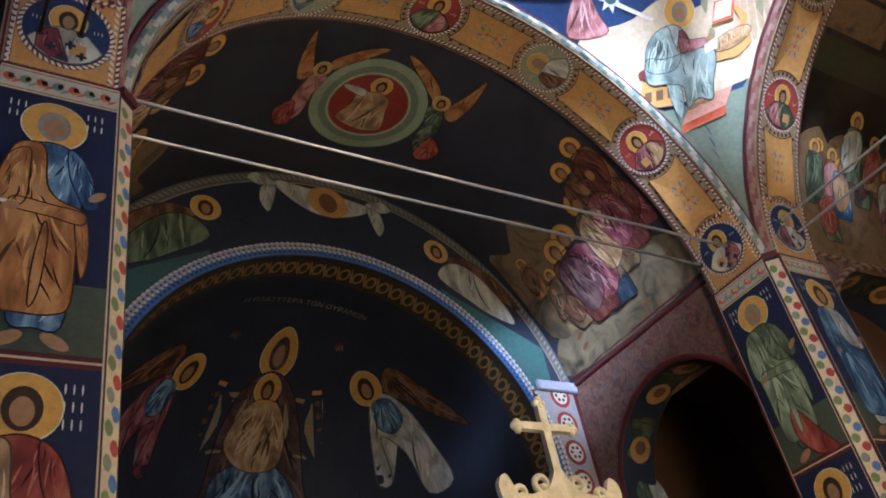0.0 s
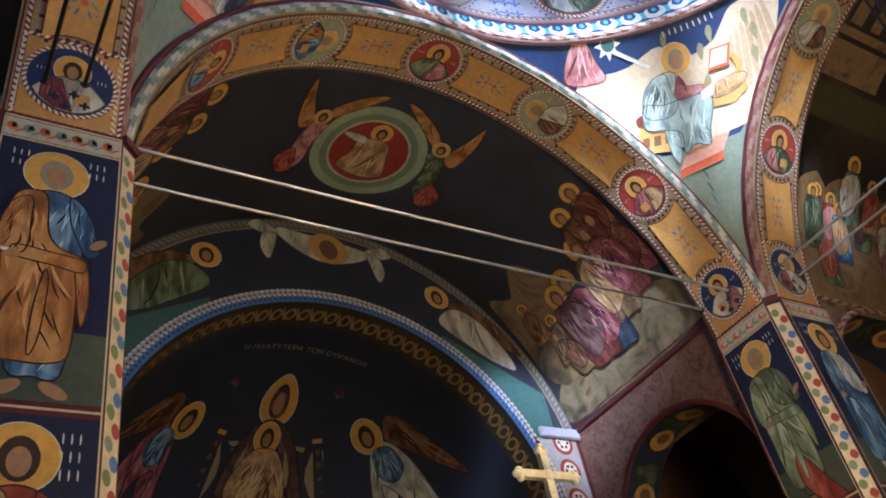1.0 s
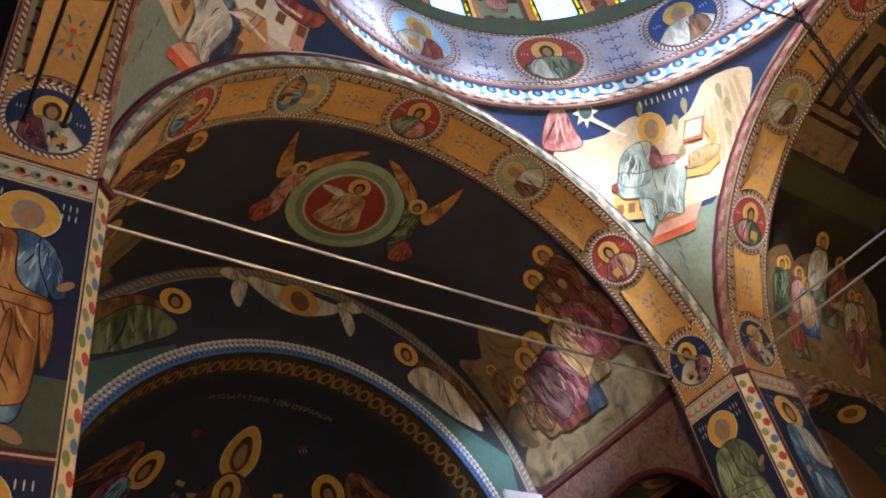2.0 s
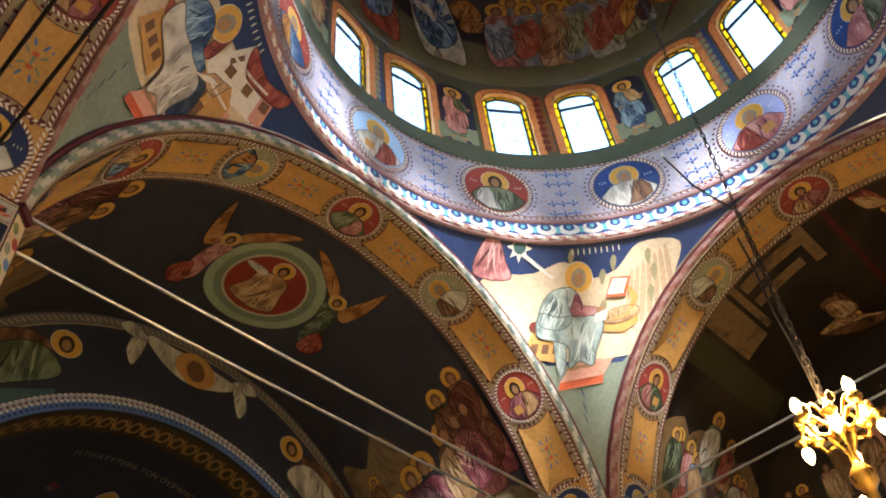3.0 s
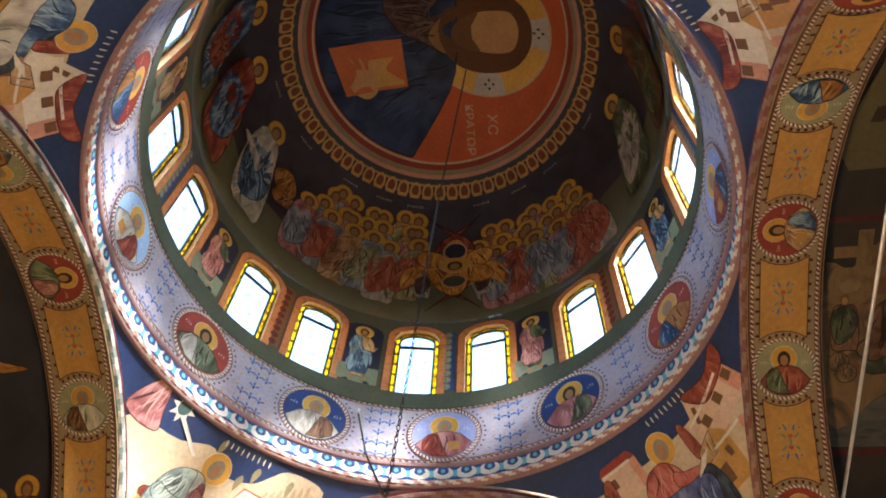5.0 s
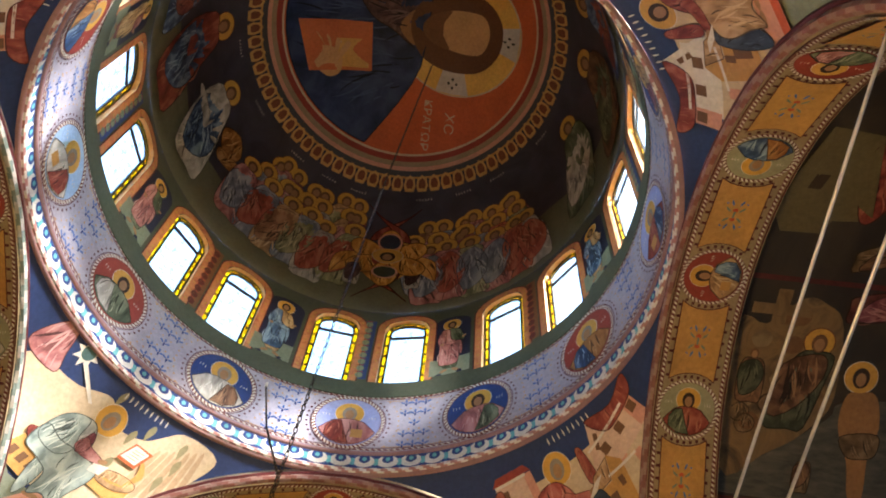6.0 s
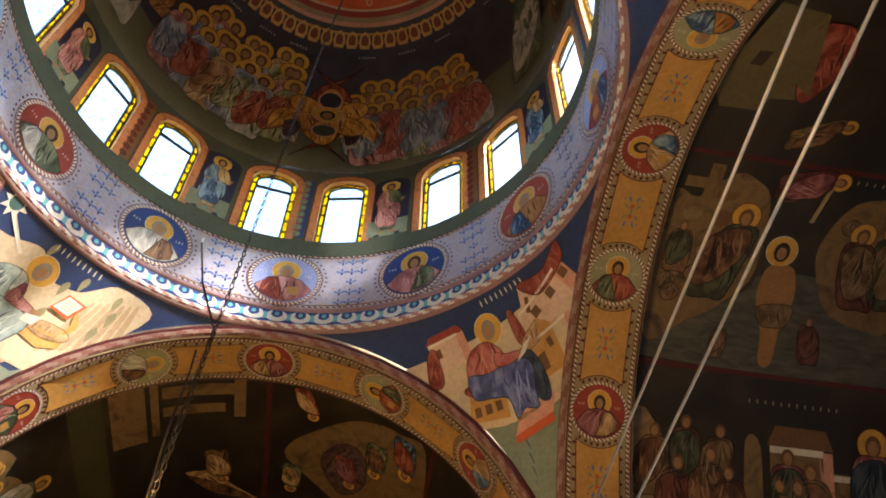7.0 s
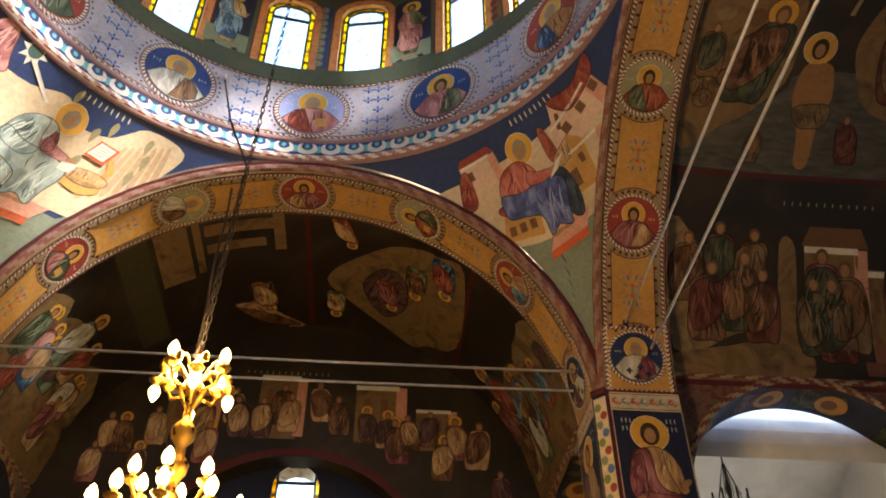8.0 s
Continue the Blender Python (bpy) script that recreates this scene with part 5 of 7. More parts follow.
# ---- piers: saints, borders, chamfer patterns ----
CHAM = [RED, paint((0.13, 0.17, 0.06)), AZURE, SAGE]
for pi, (name, (sx, sy)) in enumerate(dict(northeast=(-1, 1), southeast=(1, 1), southwest=(1, -1), northwest=(-1, -1)).items()):
    root = PIER[name]
    mid = (PB + 0.085 + BACK) / 2
    half = (BACK - PB - 0.085) / 2
    faces = [((sx * mid, sy * PB, 0), (0, -sy, 0)), ((sx * PB, sy * mid, 0), (-sx, 0, 0))]
    # right-hand direction as one faces the pier
    for fi, (o, out) in enumerate(faces):
        right = Vector(out).cross(Vector((0, 0, 1))) * -1
        P = flat(o, right, (0, 0, 1), out)
        up = lambda dz: (lambda s, t, h: P(s, t + dz, h))
        skin(P, rect(-half, half, 2.0, 5.64, 8), OXBLOOD, root, "red_border", 0.003)
        fr = skin(P, rect(-half + 0.035, half - 0.012, 5.47, 5.60, 3), paint((0.38, 0.35, 0.29)), root, "scroll_strip", 0.006)
        sh = []
        for j in range(7):
            x = -half + 0.07 + j * (2 * half - 0.1) / 6.6
            sh += [(oval(x, 5.535, 0.028, 0.03, 10), j % 2), (oval(x + 0.01, 5.54, 0.016, 0.018, 8), 2), (oval(x + 0.035, 5.51, 0.03, 0.008, 6, 0.6), j % 2)]
        many(P, sh, [VERMILION, paint((0.16, 0.22, 0.16)), WHITE], fr, "scroll", 0.009)
        panel = skin(P, rect(-half + 0.035, half - 0.012, 3.96, 5.45, 8), NAVY, root, "saint_panel", 0.006)
        skin(P, rect(-half + 0.035, half - 0.012, 3.96, 4.32, 5), OLIVE, panel, "painted_ground", 0.009)
        kinds = {("northeast", 0): (C_BLUE, C_ORANGE, GREYHAIR), ("southeast", 1): (C_GREEN, cloth((0.14, 0.17, 0.10), (0.40, 0.44, 0.30)), GREYHAIR), ("southeast", 0): (C_WHITE, C_BLUE, HAIR), ("southwest", 1): (C_TAN, C_PLUM, HAIR), ("southwest", 0): (C_TAN, C_BROWN, HAIR)}
        rb = kinds.get((name, fi), (C_RED, C_BLUE, HAIR))
        standing(up(3.97), 1.44, panel, rb[0], rb[1], rb[2], 0.014)
        if (name, fi) == ("northeast", 0):
            Q = up(3.97)
            skin(Q, [(-0.26, 0.76), (-0.12, 0.755), (-0.12, 0.745), (-0.26, 0.73)], WHITE, panel, "scroll_end", 0.024)
        if (name, fi) == ("southeast", 1):
            Q = up(3.97)
            skin(Q, smooth_poly([(-0.02, 0.42), (0.16, 0.1), (0.22, -0.02), (0.05, 0.0), (-0.08, 0.2)]), C_RED, panel, "red_hem", 0.022)
        for sd in (-0.17, 0.19):
            for q in range(2):
                text_bars(up(5.36 - q * 0.07), sd, 0, 0.1, 0.05, panel, 0.012, 3)
        pan2 = skin(P, rect(-half + 0.035, half - 0.012, 2.1, 3.90, 8), NAVY, root, "saint_panel", 0.006)
        Q = up(2.425)
        standing(Q, 1.44, pan2, C_RED if pi == 0 else C_TAN, C_TAN if pi == 0 else C_BROWN, HAIR, 0.014)
        for q in range(3):
            text_bars(up(3.8 - q * 0.08), 0.19, 0, 0.1, 0.055, pan2, 0.012, 3)
        for zz in (3.93, 5.457, 5.61):
            skin(P, rect(-half + 0.03, half - 0.006, zz - 0.006, zz + 0.006, 4), CREAM, root, "pale_line", 0.008)
        for xx in (-half + 0.03, half - 0.01):
            skin(P, rect(xx - 0.004, xx + 0.004, 2.1, 5.6, 6), CREAM, root, "pale_line", 0.0095)
    c45 = Vector((-sx, -sy, 0)).normalized()
    Pc = flat((sx * (PB + 0.0425), sy * (PB + 0.0425), 0), c45.cross(Vector((0, 0, 1))) * -1, (0, 0, 1), c45)
    skin(Pc, rect(-0.056, 0.056, 2.0, 5.58, 8), CREAM, root, "chamfer_strip", 0.003)
    sh = []
    for j in range(46):
        z = 2.05 + j * 0.0765
        x = -0.022 if j % 2 else 0.022
        sh.append(([(x - 0.03, z - 0.012), (x - 0.012, z - 0.036), (x + 0.012, z - 0.036), (x + 0.03, z - 0.012), (x + 0.03, z + 0.012), (x + 0.012, z + 0.036), (x - 0.012, z + 0.036), (x - 0.03, z + 0.012)], j % 4))
    many(Pc, sh, CHAM, root, "chamfer_pattern", 0.006)
    cap = Sheets()
    cp = [(PB - 0.02, PB + 0.07), (PB + 0.07, PB - 0.02), (PB + 0.14, PB + 0.05), (PB + 0.05, PB + 0.14)]
    for z0, z1 in ((5.60, 5.655),):
        v = [(sx * x, sy * y, z) for z in (z0, z1) for x, y in cp]
        cap.add(v, [(0, 1, 2, 3), (4, 5, 6, 7), (0, 1, 5, 4), (1, 2, 6, 5), (2, 3, 7, 6), (3, 0, 4, 7)])
    cap.done("corner_cap", [OXBLOOD], root)

# ---- bema vault, east wall and apse ----
VE = ARCH["vault_east"]
PX0 = soffit_at("east", math.pi / 2, 4.29, RV)
PX = lambda s, t, h: PX0(0.93 * s, 0.93 * t, h)
med = skin(PX, oval(0, 0, 0.64, n=64), paint((0.25, 0.30, 0.20)), VE, "round_glory", 0.006)
ring_skin(PX, 0, 0, 0.46, 0.54, paint((0.15, 0.19, 0.13)), med, "inner_ring", 0.009)
ring_skin(PX, 0, 0, 0.44, 0.455, CREAM, med, "pale_line", 0.011)
skin(PX, oval(0, 0, 0.43, n=56), paint((0.22, 0.03, 0.02)), med, "red_field", 0.011)
fg = skin(PX, smooth_poly([(-0.16, 0.16), (0.14, 0.18), (0.22, -0.04), (0.26, -0.28), (0.02, -0.36), (-0.28, -0.26), (-0.2, -0.05)]), C_TAN, med, "robe", 0.016)
skin(PX, smooth_poly([(-0.12, 0.1), (-0.34, 0.16), (-0.36, 0.22), (-0.12, 0.2)]), C_WHITE, med, "sleeve", 0.018)
head_of(PX, 0.02, 0.29, 0.12, med, HAIR, 0.014)
for sg in (-1, 1):
    ang = skin(PX, smooth_poly([(sg * 0.6, 0.26), (sg * 0.76, 0.3), (sg * 0.86, -0.05), (sg * 0.8, -0.38), (sg * 0.68, -0.3), (sg * 0.66, 0.0)]), C_PINK if sg < 0 else C_GREEN, VE, "flying_robe", 0.010)
    skin(PX, smooth_poly([(sg * 0.68, 0.3), (sg * 0.62, 0.5), (sg * 0.3, 0.72), (sg * 0.1, 0.76), (sg * 0.4, 0.5)]), C_ORANGE, ang, "wing", 0.012)
    skin(PX, smooth_poly([(sg * 0.78, 0.28), (sg * 0.9, 0.62), (sg * 0.98, 0.86), (sg * 1.0, 0.5), (sg * 0.92, 0.2)]), C_ORANGE, ang, "wing", 0.012)
    skin(PX, smooth_poly([(sg * 0.82, -0.1), (sg * 1.0, -0.25), (sg * 0.92, -0.45), (sg * 0.76, -0.42)]), C_RED, ang, "hem", 0.013)
    head_of(PX, sg * 0.7, 0.36, 0.1, ang, HAIR, 0.015)
rnd = random.Random(11)
for sg in (1, -1):
    a0 = math.pi / 2 - sg * (math.pi / 2 - radians(12))
    PS = soffit_at("east", a0, 4.36, RV)
    rk = skin(PS, wavy(smooth_poly([(-0.98, 0.0), (0.98, 0.0), (0.98, 0.45), (0.55, 0.62), (0.1, 0.5), (-0.4, 0.55), (-0.98, 0.4)]), 0.0, 4), mottled("painted_foreground_rock", [(0.3, (0.03, 0.026, 0.016)), (0.5, (0.13, 0.10, 0.055)), (0.7, (0.19, 0.15, 0.09))], 4.0), VE, "painted_foreground", 0.006)
    skin(PS, wavy(smooth_poly([(-0.98 * sg, 0.5), (-0.2 * sg, 0.5), (-0.12 * sg, 1.2), (-0.4 * sg, 1.75), (-0.7 * sg, 1.5), (-0.98 * sg, 1.6)]), 0.04, 8), SCENE_ROCK, rk, "painted_rock", 0.009)
    for x, y, hh, rb, mn, ln in ((-0.62, 0.55, 0.55, C_BROWN, C_DUN, 0.2), (-0.45, 0.35, 0.6, C_DUN, C_BROWN, -0.25), (-0.15, 0.3, 1.0, C_WINE, C_DARK, -0.1), (0.08, 0.28, 1.08, C_DEEP, C_PLUM, -0.12), (0.34, 0.5, 1.0, C_DUN, C_TAN, 0.02), (0.6, 0.6, 0.95, C_WINE, C_PLUM, -0.05), (0.8, 0.7, 0.9, C_PLUM, C_WINE, -0.1), (0.5, 1.0, 0.8, C_MOSS, C_BROWN, 0.0), (0.75, 1.1, 0.8, C_BROWN, C_WINE, 0.05), (-0.75, 0.9, 0.5, C_ORANGE, C_BROWN, 0.1)):
        small_figure(PS, x * sg, y, hh, rk, rb, mn, 0.013 + 0.004 * rnd.random(), ln * sg)
    for j in range(5):
        skin(PS, oval(rnd.uniform(-0.8, 0.8), rnd.uniform(0.1, 0.35), 0.06, 0.025, 10, 0.3), BROWN, rk, "stone_shadow", 0.009)
    strip_rope(PS, -1.06, 1.06, -0.03, 0.0, VE, 0.3, 0.008, [OXBLOOD, OXBLOOD], "red_line")

EW = flat((0, LONG["east"], 0), (1, 0, 0), (0, 0, 1), (0, -1, 0))
for r0, r1, mt, nm in ((RV - 0.13, RV - 0.02, paint((0.10, 0.10, 0.11)), "rope_ground"), (RV - 0.145, RV - 0.13, STONE, "pale_line")):
    s = Sheets()
    s.sheet(lambda a, r: EW(r * math.cos(a), ZC + r * math.sin(a), 0.006), lin(radians(8), radians(172), 60), (r0, r1))
    s.done(nm, [mt], END["east"])
sh = [([((RV - q) * math.cos(a + d), ZC + (RV - q) * math.sin(a + d)) for q, d in ((0.10, 0), (0.10, 0.009), (0.045, 0.02), (0.045, 0.011))], 0) for a in lin(radians(8), radians(171), 120)]
many(EW, sh, [STONE], END["east"], "rope_border", 0.009)
teal = Sheets()
for sg in (-1, 1):
    teal.sheet(lambda u, k: EW(sg * u, (Z_AP + math.sqrt(max(0.0, (R_AP + 0.16) ** 2 - u * u)) if u < R_AP + 0.155 else Z_AP + 0.8) * (1 - k) + k * min(6.95 - (u - 1.2) * 0.5, vault_top(u) - 0.17), 0.007), lin(1.25, 2.42, 16), (0, 1))
teal.done("teal_ground", [TEAL], END["east"])
for r0, r1, mt, nm in ((0.004, 0.085, AZURE, "blue_band"), (0.085, 0.15, LAVENDER, "lavender_band")):
    s = Sheets()
    s.sheet(lambda a, q: EW((R_AP + q) * math.cos(a), Z_AP + (R_AP + q) * math.sin(a), 0.012), lin(0, math.pi, 72), (r0, r1))
    s.done(nm, [mt], END["east"])
sh = []
for a in lin(0, math.pi, 130):
    for q, m in ((0.078, 0), (0.14, 0)):
        sh.append(([((R_AP + q + e) * math.cos(a + d), Z_AP + (R_AP + q + e) * math.sin(a + d)) for e, d in ((-0.01, 0), (-0.01, 0.012), (0.012, 0.016), (0.012, 0.004))], 0))
    sh.append((oval((R_AP + 0.108) * math.cos(a), Z_AP + (R_AP + 0.108) * math.sin(a), 0.013, n=6), 1))
    sh.append((oval((R_AP + 0.04) * math.cos(a + 0.01), Z_AP + (R_AP + 0.04) * math.sin(a + 0.01), 0.016, n=6), 2))
many(EW, sh, [WHITE, OXBLOOD, BLUE], END["east"], "bead_border", 0.016)
RE = lambda s, t, h: Vector(((R_AP - h) * math.cos(s / R_AP), LONG["east"] + t, Z_AP + (R_AP - h) * math.sin(s / R_AP)))
sc = Sheets()
sc.sheet(lambda s_, t: RE(s_, t, 0.004), lin(0, math.pi * R_AP, 72), (0.02, 0.36))
sc.done("scroll_ground", [paint((0.05, 0.035, 0.02))], END["east"])
sh = []
for j in range(46):
    x = (j + 0.5) * math.pi * R_AP / 46
    sh += [(oval(x, 0.19, 0.06, 0.10, 12), 0), (oval(x + 0.07, 0.19, 0.012, 0.13, 8, 0.3), 0)]
many(RE, sh, [paint((0.28, 0.17, 0.06))], END["east"], "gold_scroll", 0.007)
many(RE, [(oval((j + 0.5) * math.pi * R_AP / 46, 0.19, 0.036, 0.066, 10), 0) for j in range(46)], [paint((0.05, 0.035, 0.02))], END["east"], "scroll_heart", 0.010)
# the cloth with its round image, held by knots
P = lambda s, t, h: EW(s - 0.03, t + 7.86 - 0.035 * s, h)
cl = skin(P, smooth_poly([(-0.52, 0.02), (-0.45, 0.11), (-0.2, 0.09), (0.05, 0.10), (0.3, 0.06), (0.55, 0.02), (0.5, -0.08), (0.25, -0.2), (-0.02, -0.25), (-0.28, -0.17)]), C_WHITE, END["east"], "white_cloth", 0.013)
skin(P, oval(0.06, -0.05, 0.23, 0.2, 32), OCHRE, cl, "gold_disc", 0.017)
skin(P, oval(0.06, -0.06, 0.105, 0.13, 24), BROWN, cl, "head", 0.020)
for sg in (-1, 1):
    skin(P, smooth_poly([(sg * 0.5, 0.04), (sg * 0.7, 0.14), (sg * 0.82, 0.04), (sg * 0.66, -0.03)]), C_WHITE, cl, "knot", 0.015)
    skin(P, smooth_poly([(sg * 0.52, 0.0), (sg * 0.66, -0.02), (sg * 0.7, -0.22), (sg * 0.62, -0.36), (sg * 0.55, -0.2)]), C_WHITE, cl, "hanging_end", 0.016)
    Q = lambda s, t, h: EW(sg * (1.62 + s), 7.1 + t, h)
    kn = skin(Q, smooth_poly([(-0.36, -0.05), (-0.3, 0.12), (-0.1, 0.2), (0.15, 0.08), (0.42, -0.25), (0.5, -0.5), (0.2, -0.42), (0.0, -0.3)]), C_GREEN if sg < 0 else C_WHITE, END["east"], "kneeling_robe", 0.013)
    skin(Q, smooth_poly([(-0.25, 0.2), (0.0, 0.3), (0.4, 0.05), (0.62, -0.3), (0.2, -0.1)]), C_BROWN, kn, "wing", 0.011)
    head_of(Q, -0.34, 0.32, 0.15, kn, HAIR, 0.016)
# jamb strips beside the apse and a small cornice
for sg in (-1, 1):
    Q = flat((sg * 2.42, LONG["east"], 0), (1, 0, 0), (0, 0, 1), (0, -1, 0))
    j0 = skin(Q, rect(-0.28, 0.28, 3.0, 5.80, 8), paint((0.30, 0.28, 0.30)), END["east"], "jamb_strip", 0.009)
    sh = []
    for j in range(9):
        z = 3.2 + j * 0.32
        sh += [(oval(0.06, z, 0.13, 0.14, 14), 0)]
    many(Q, sh, [RED], j0, "jamb_rosette", 0.012)
    many(Q, [(oval(0.06, 3.2 + j * 0.32, 0.09, 0.1, 14), 0) for j in range(9)], [WHITE], j0, "rosette_heart", 0.015)
    many(Q, [(oval(0.06 + 0.055 * math.cos(a), 3.2 + j * 0.32 + 0.055 * math.sin(a), 0.02, n=6), 0) for j in range(9) for a in lin(0, 2 * math.pi, 6)[:-1]], [OXBLOOD], j0, "rosette_petal", 0.018)
    part("corner_cornice", box_bm(min(sg * 2.2, sg * 2.75), max(sg * 2.2, sg * 2.75), LONG["east"] - 0.05, LONG["east"], 5.80, 5.92, 0.012), LAVENDER, END["east"])
    skin(Q, rect(-0.3, -0.245, 3.0, 5.80, 4), OXBLOOD, END["east"], "red_border", 0.013)
    skin(Q, rect(0.245, 0.3, 3.0, 5.80, 4), OXBLOOD, END["east"], "red_border", 0.013)

# conch: enthroned figure, two bowing angels, the inscription
CO = (0, LONG["east"] + 0.4, Z_AP)
AP = lambda az, el: ball(90 - az, el, R_AP, CO)
P0 = AP(-1, 37)
P = lambda s, t, h: P0(1.3 * s, 1.06 * t, h)
thr = skin(P, rect(-0.58, -0.48, -0.9, 0.42, 6), CREAM, APSE, "throne_post", 0.008)
skin(P, rect(0.48, 0.58, -0.9, 0.42, 6), CREAM, APSE, "throne_post", 0.008)
for sg in (-1, 1):
    many(P, [(oval(sg * 0.53, -0.8 + j * 0.14, 0.028, 0.04, 6), 0) for j in range(9)], [BROWN], APSE, "post_ornament", 0.012)
    skin(P, rect(sg * 0.53 - 0.05, sg * 0.53 + 0.05, 0.42, 0.47, 2), OCHRE, APSE, "post_cap", 0.012)
    skin(P, [(sg * 0.48, 0.36), (sg * 0.2, 0.42), (sg * 0.2, -0.2), (sg * 0.48, -0.3)], STONE, APSE, "throne_back", 0.007)
    skin(P, oval(sg * 0.5, -0.42, 0.2, 0.12, 16), C_RED, APSE, "cushion", 0.011)
fig = skin(P, smooth_poly([(-0.11, 0.66), (0.11, 0.66), (0.29, 0.42), (0.36, 0.0), (0.38, -0.5), (0.36, -0.95), (-0.36, -0.95), (-0.38, -0.5), (-0.36, 0.0), (-0.29, 0.42)]), C_DARK, APSE, "robe", 0.015)
skin(P, smooth_poly([(-0.3, -0.45), (0.1, -0.3), (0.3, -0.6), (0.25, -0.95), (-0.3, -0.95)]), C_BLUE, fig, "tunic", 0.019)
head_of(P0, 0.0, 0.98, 0.34, fig, C_DARK, 0.010, 0.0)
skin(P, smooth_poly([(-0.14, 0.32), (0.12, 0.34), (0.22, 0.0), (0.16, -0.34), (-0.12, -0.38), (-0.3, -0.12)]), C_TAN, fig, "child_robe", 0.023)
head_of(P0, -0.02, 0.52, 0.19, fig, HAIR, 0.022)
for sg in (-1, 1):
    Q0 = AP(sg * 47, 35)
    Q = lambda s, t, h: Q0(sg * s, t, h)
    rb = skin(Q, smooth_poly([(-0.1, 0.35), (0.12, 0.36), (0.3, 0.1), (0.42, -0.35), (0.5, -0.8), (0.22, -0.85), (0.1, -0.35), (-0.12, -0.1), (-0.1, -0.6), (-0.26, -0.6), (-0.22, 0.0)]), C_WHITE if sg > 0 else C_PLUM, APSE, "bowing_robe", 0.012, centre=(0.12, 0.0))
    skin(Q, smooth_poly([(-0.1, 0.3), (0.12, 0.3), (0.2, 0.05), (0.05, -0.1), (-0.12, 0.02)]), C_BLUE, rb, "sleeve", 0.016)
    skin(Q, smooth_poly([(0.1, 0.4), (0.2, 0.62), (0.42, 0.6), (0.7, 0.1), (0.9, -0.35), (0.55, -0.05), (0.3, 0.2)]), C_BROWN, rb, "wing", 0.010)
    head_of(Q, -0.12, 0.5, 0.22, rb, HAIR, 0.014)
    Q2 = AP(sg * 36.5, 62.5)
    d = skin(Q2, oval(0, 0, 0.08), paint((0.12, 0.02, 0.03)), APSE, "monogram_disc", 0.006)
    text_bars(Q2, 0, 0, 0.1, 0.07, d, 0.009, 3, PINKSTONE)
lettering(lambda s, t, h: Vector((CO[0] + (R_AP - h) * math.sin(s / R_AP), CO[1] + (R_AP - h) * math.cos(s / R_AP) * math.cos(radians(80.8) + t / R_AP), CO[2] + (R_AP - h) * math.cos(s / R_AP) * math.sin(radians(80.8) + t / R_AP))), "Η ΠΛΑΤΥΤΕΡΑ ΤΩΝ ΟΥΡΑΝΩΝ", 0.03, -0.02, 0.095, STONE, APSE, 0.008)

# ---- side walls: spandrel scrolls, figures in the openings, cornice ----
for (name, sgn), w in SIDE.items():
    if (name, sgn) not in (("east", 1), ("east", -1), ("west", -1), ("south", 1), ("south", -1)):
        continue
    R, zs, c = (0.9, 4.52, 4.25) if name == "east" else (1.13, 4.73, 4.42)
    rope("arch_rope", lambda a: (arm(name, sgn * (RV - 0.04), c + (R + 0.03) * math.cos(a), zs + (R + 0.03) * math.sin(a)), arm(name, 0, math.cos(a), math.sin(a)), arm(name, -sgn, 0, 0)), lin(0, math.pi, 90), 0.026, w, [ROPE_DARK, STONE] if name != "east" else [OXBLOOD])
    rope("cornice_rope", lambda y: (arm(name, sgn * (RV - 0.035), y, 5.895), arm(name, 0, 0, 1), arm(name, -sgn, 0, 0)), lin(BACK, LONG[name], 60), 0.024, w, [ROPE_DARK, STONE] if name != "east" else [OXBLOOD])
    I = lambda s, t, h: arm(name, sgn * (RV - 0.035 + t), c - (R - h) * math.sin((s - R * math.pi / 2) / R) * -1, zs + (R - h) * math.cos((s - R * math.pi / 2) / R))
    for k in (0.2, 0.42, 0.58, 0.8):
        s0 = math.pi * R * k
        Q = lambda s, t, h: I(s0 + s, 0.22 + t, h)
        m = skin(Q, smooth_poly([(-0.24, 0.17), (-0.05, 0.12), (0.14, 0.17), (0.2, 0.0), (0.14, -0.17), (-0.05, -0.12), (-0.24, -0.17)]), C_BROWN if k < 0.5 else C_MOSS, w, "robe", 0.006)
        skin(Q, oval(0.08, 0, 0.135), paint((0.36, 0.19, 0.05)), m, "halo", 0.009)
        skin(Q, oval(0.06, 0, 0.07), BROWN, m, "head", 0.012)
PJ = flat((3.03, 4.25 + 0.9, 3.6), (1, 0, 0), (0, 0, 1), (0, -1, 0))
standing(PJ, 1.45, SIDE["east", 1], C_WHITE, C_GREEN, HAIR, 0.01)

# ---- south vault: nativity-like rock, pillars; west vault: two rows of scenes ----
VS = ARCH["vault_south"]


def VPS(a_deg, y0, k="south"):
    """Right and up as seen from the dome's side: up runs outwards along the vault's length."""
    a0 = radians(a_deg)
    return lambda s, t, h: arm(k, (RV - h) * math.cos(a0 - s / RV), y0 + t, ZC + (RV - h) * math.sin(a0 - s / RV))


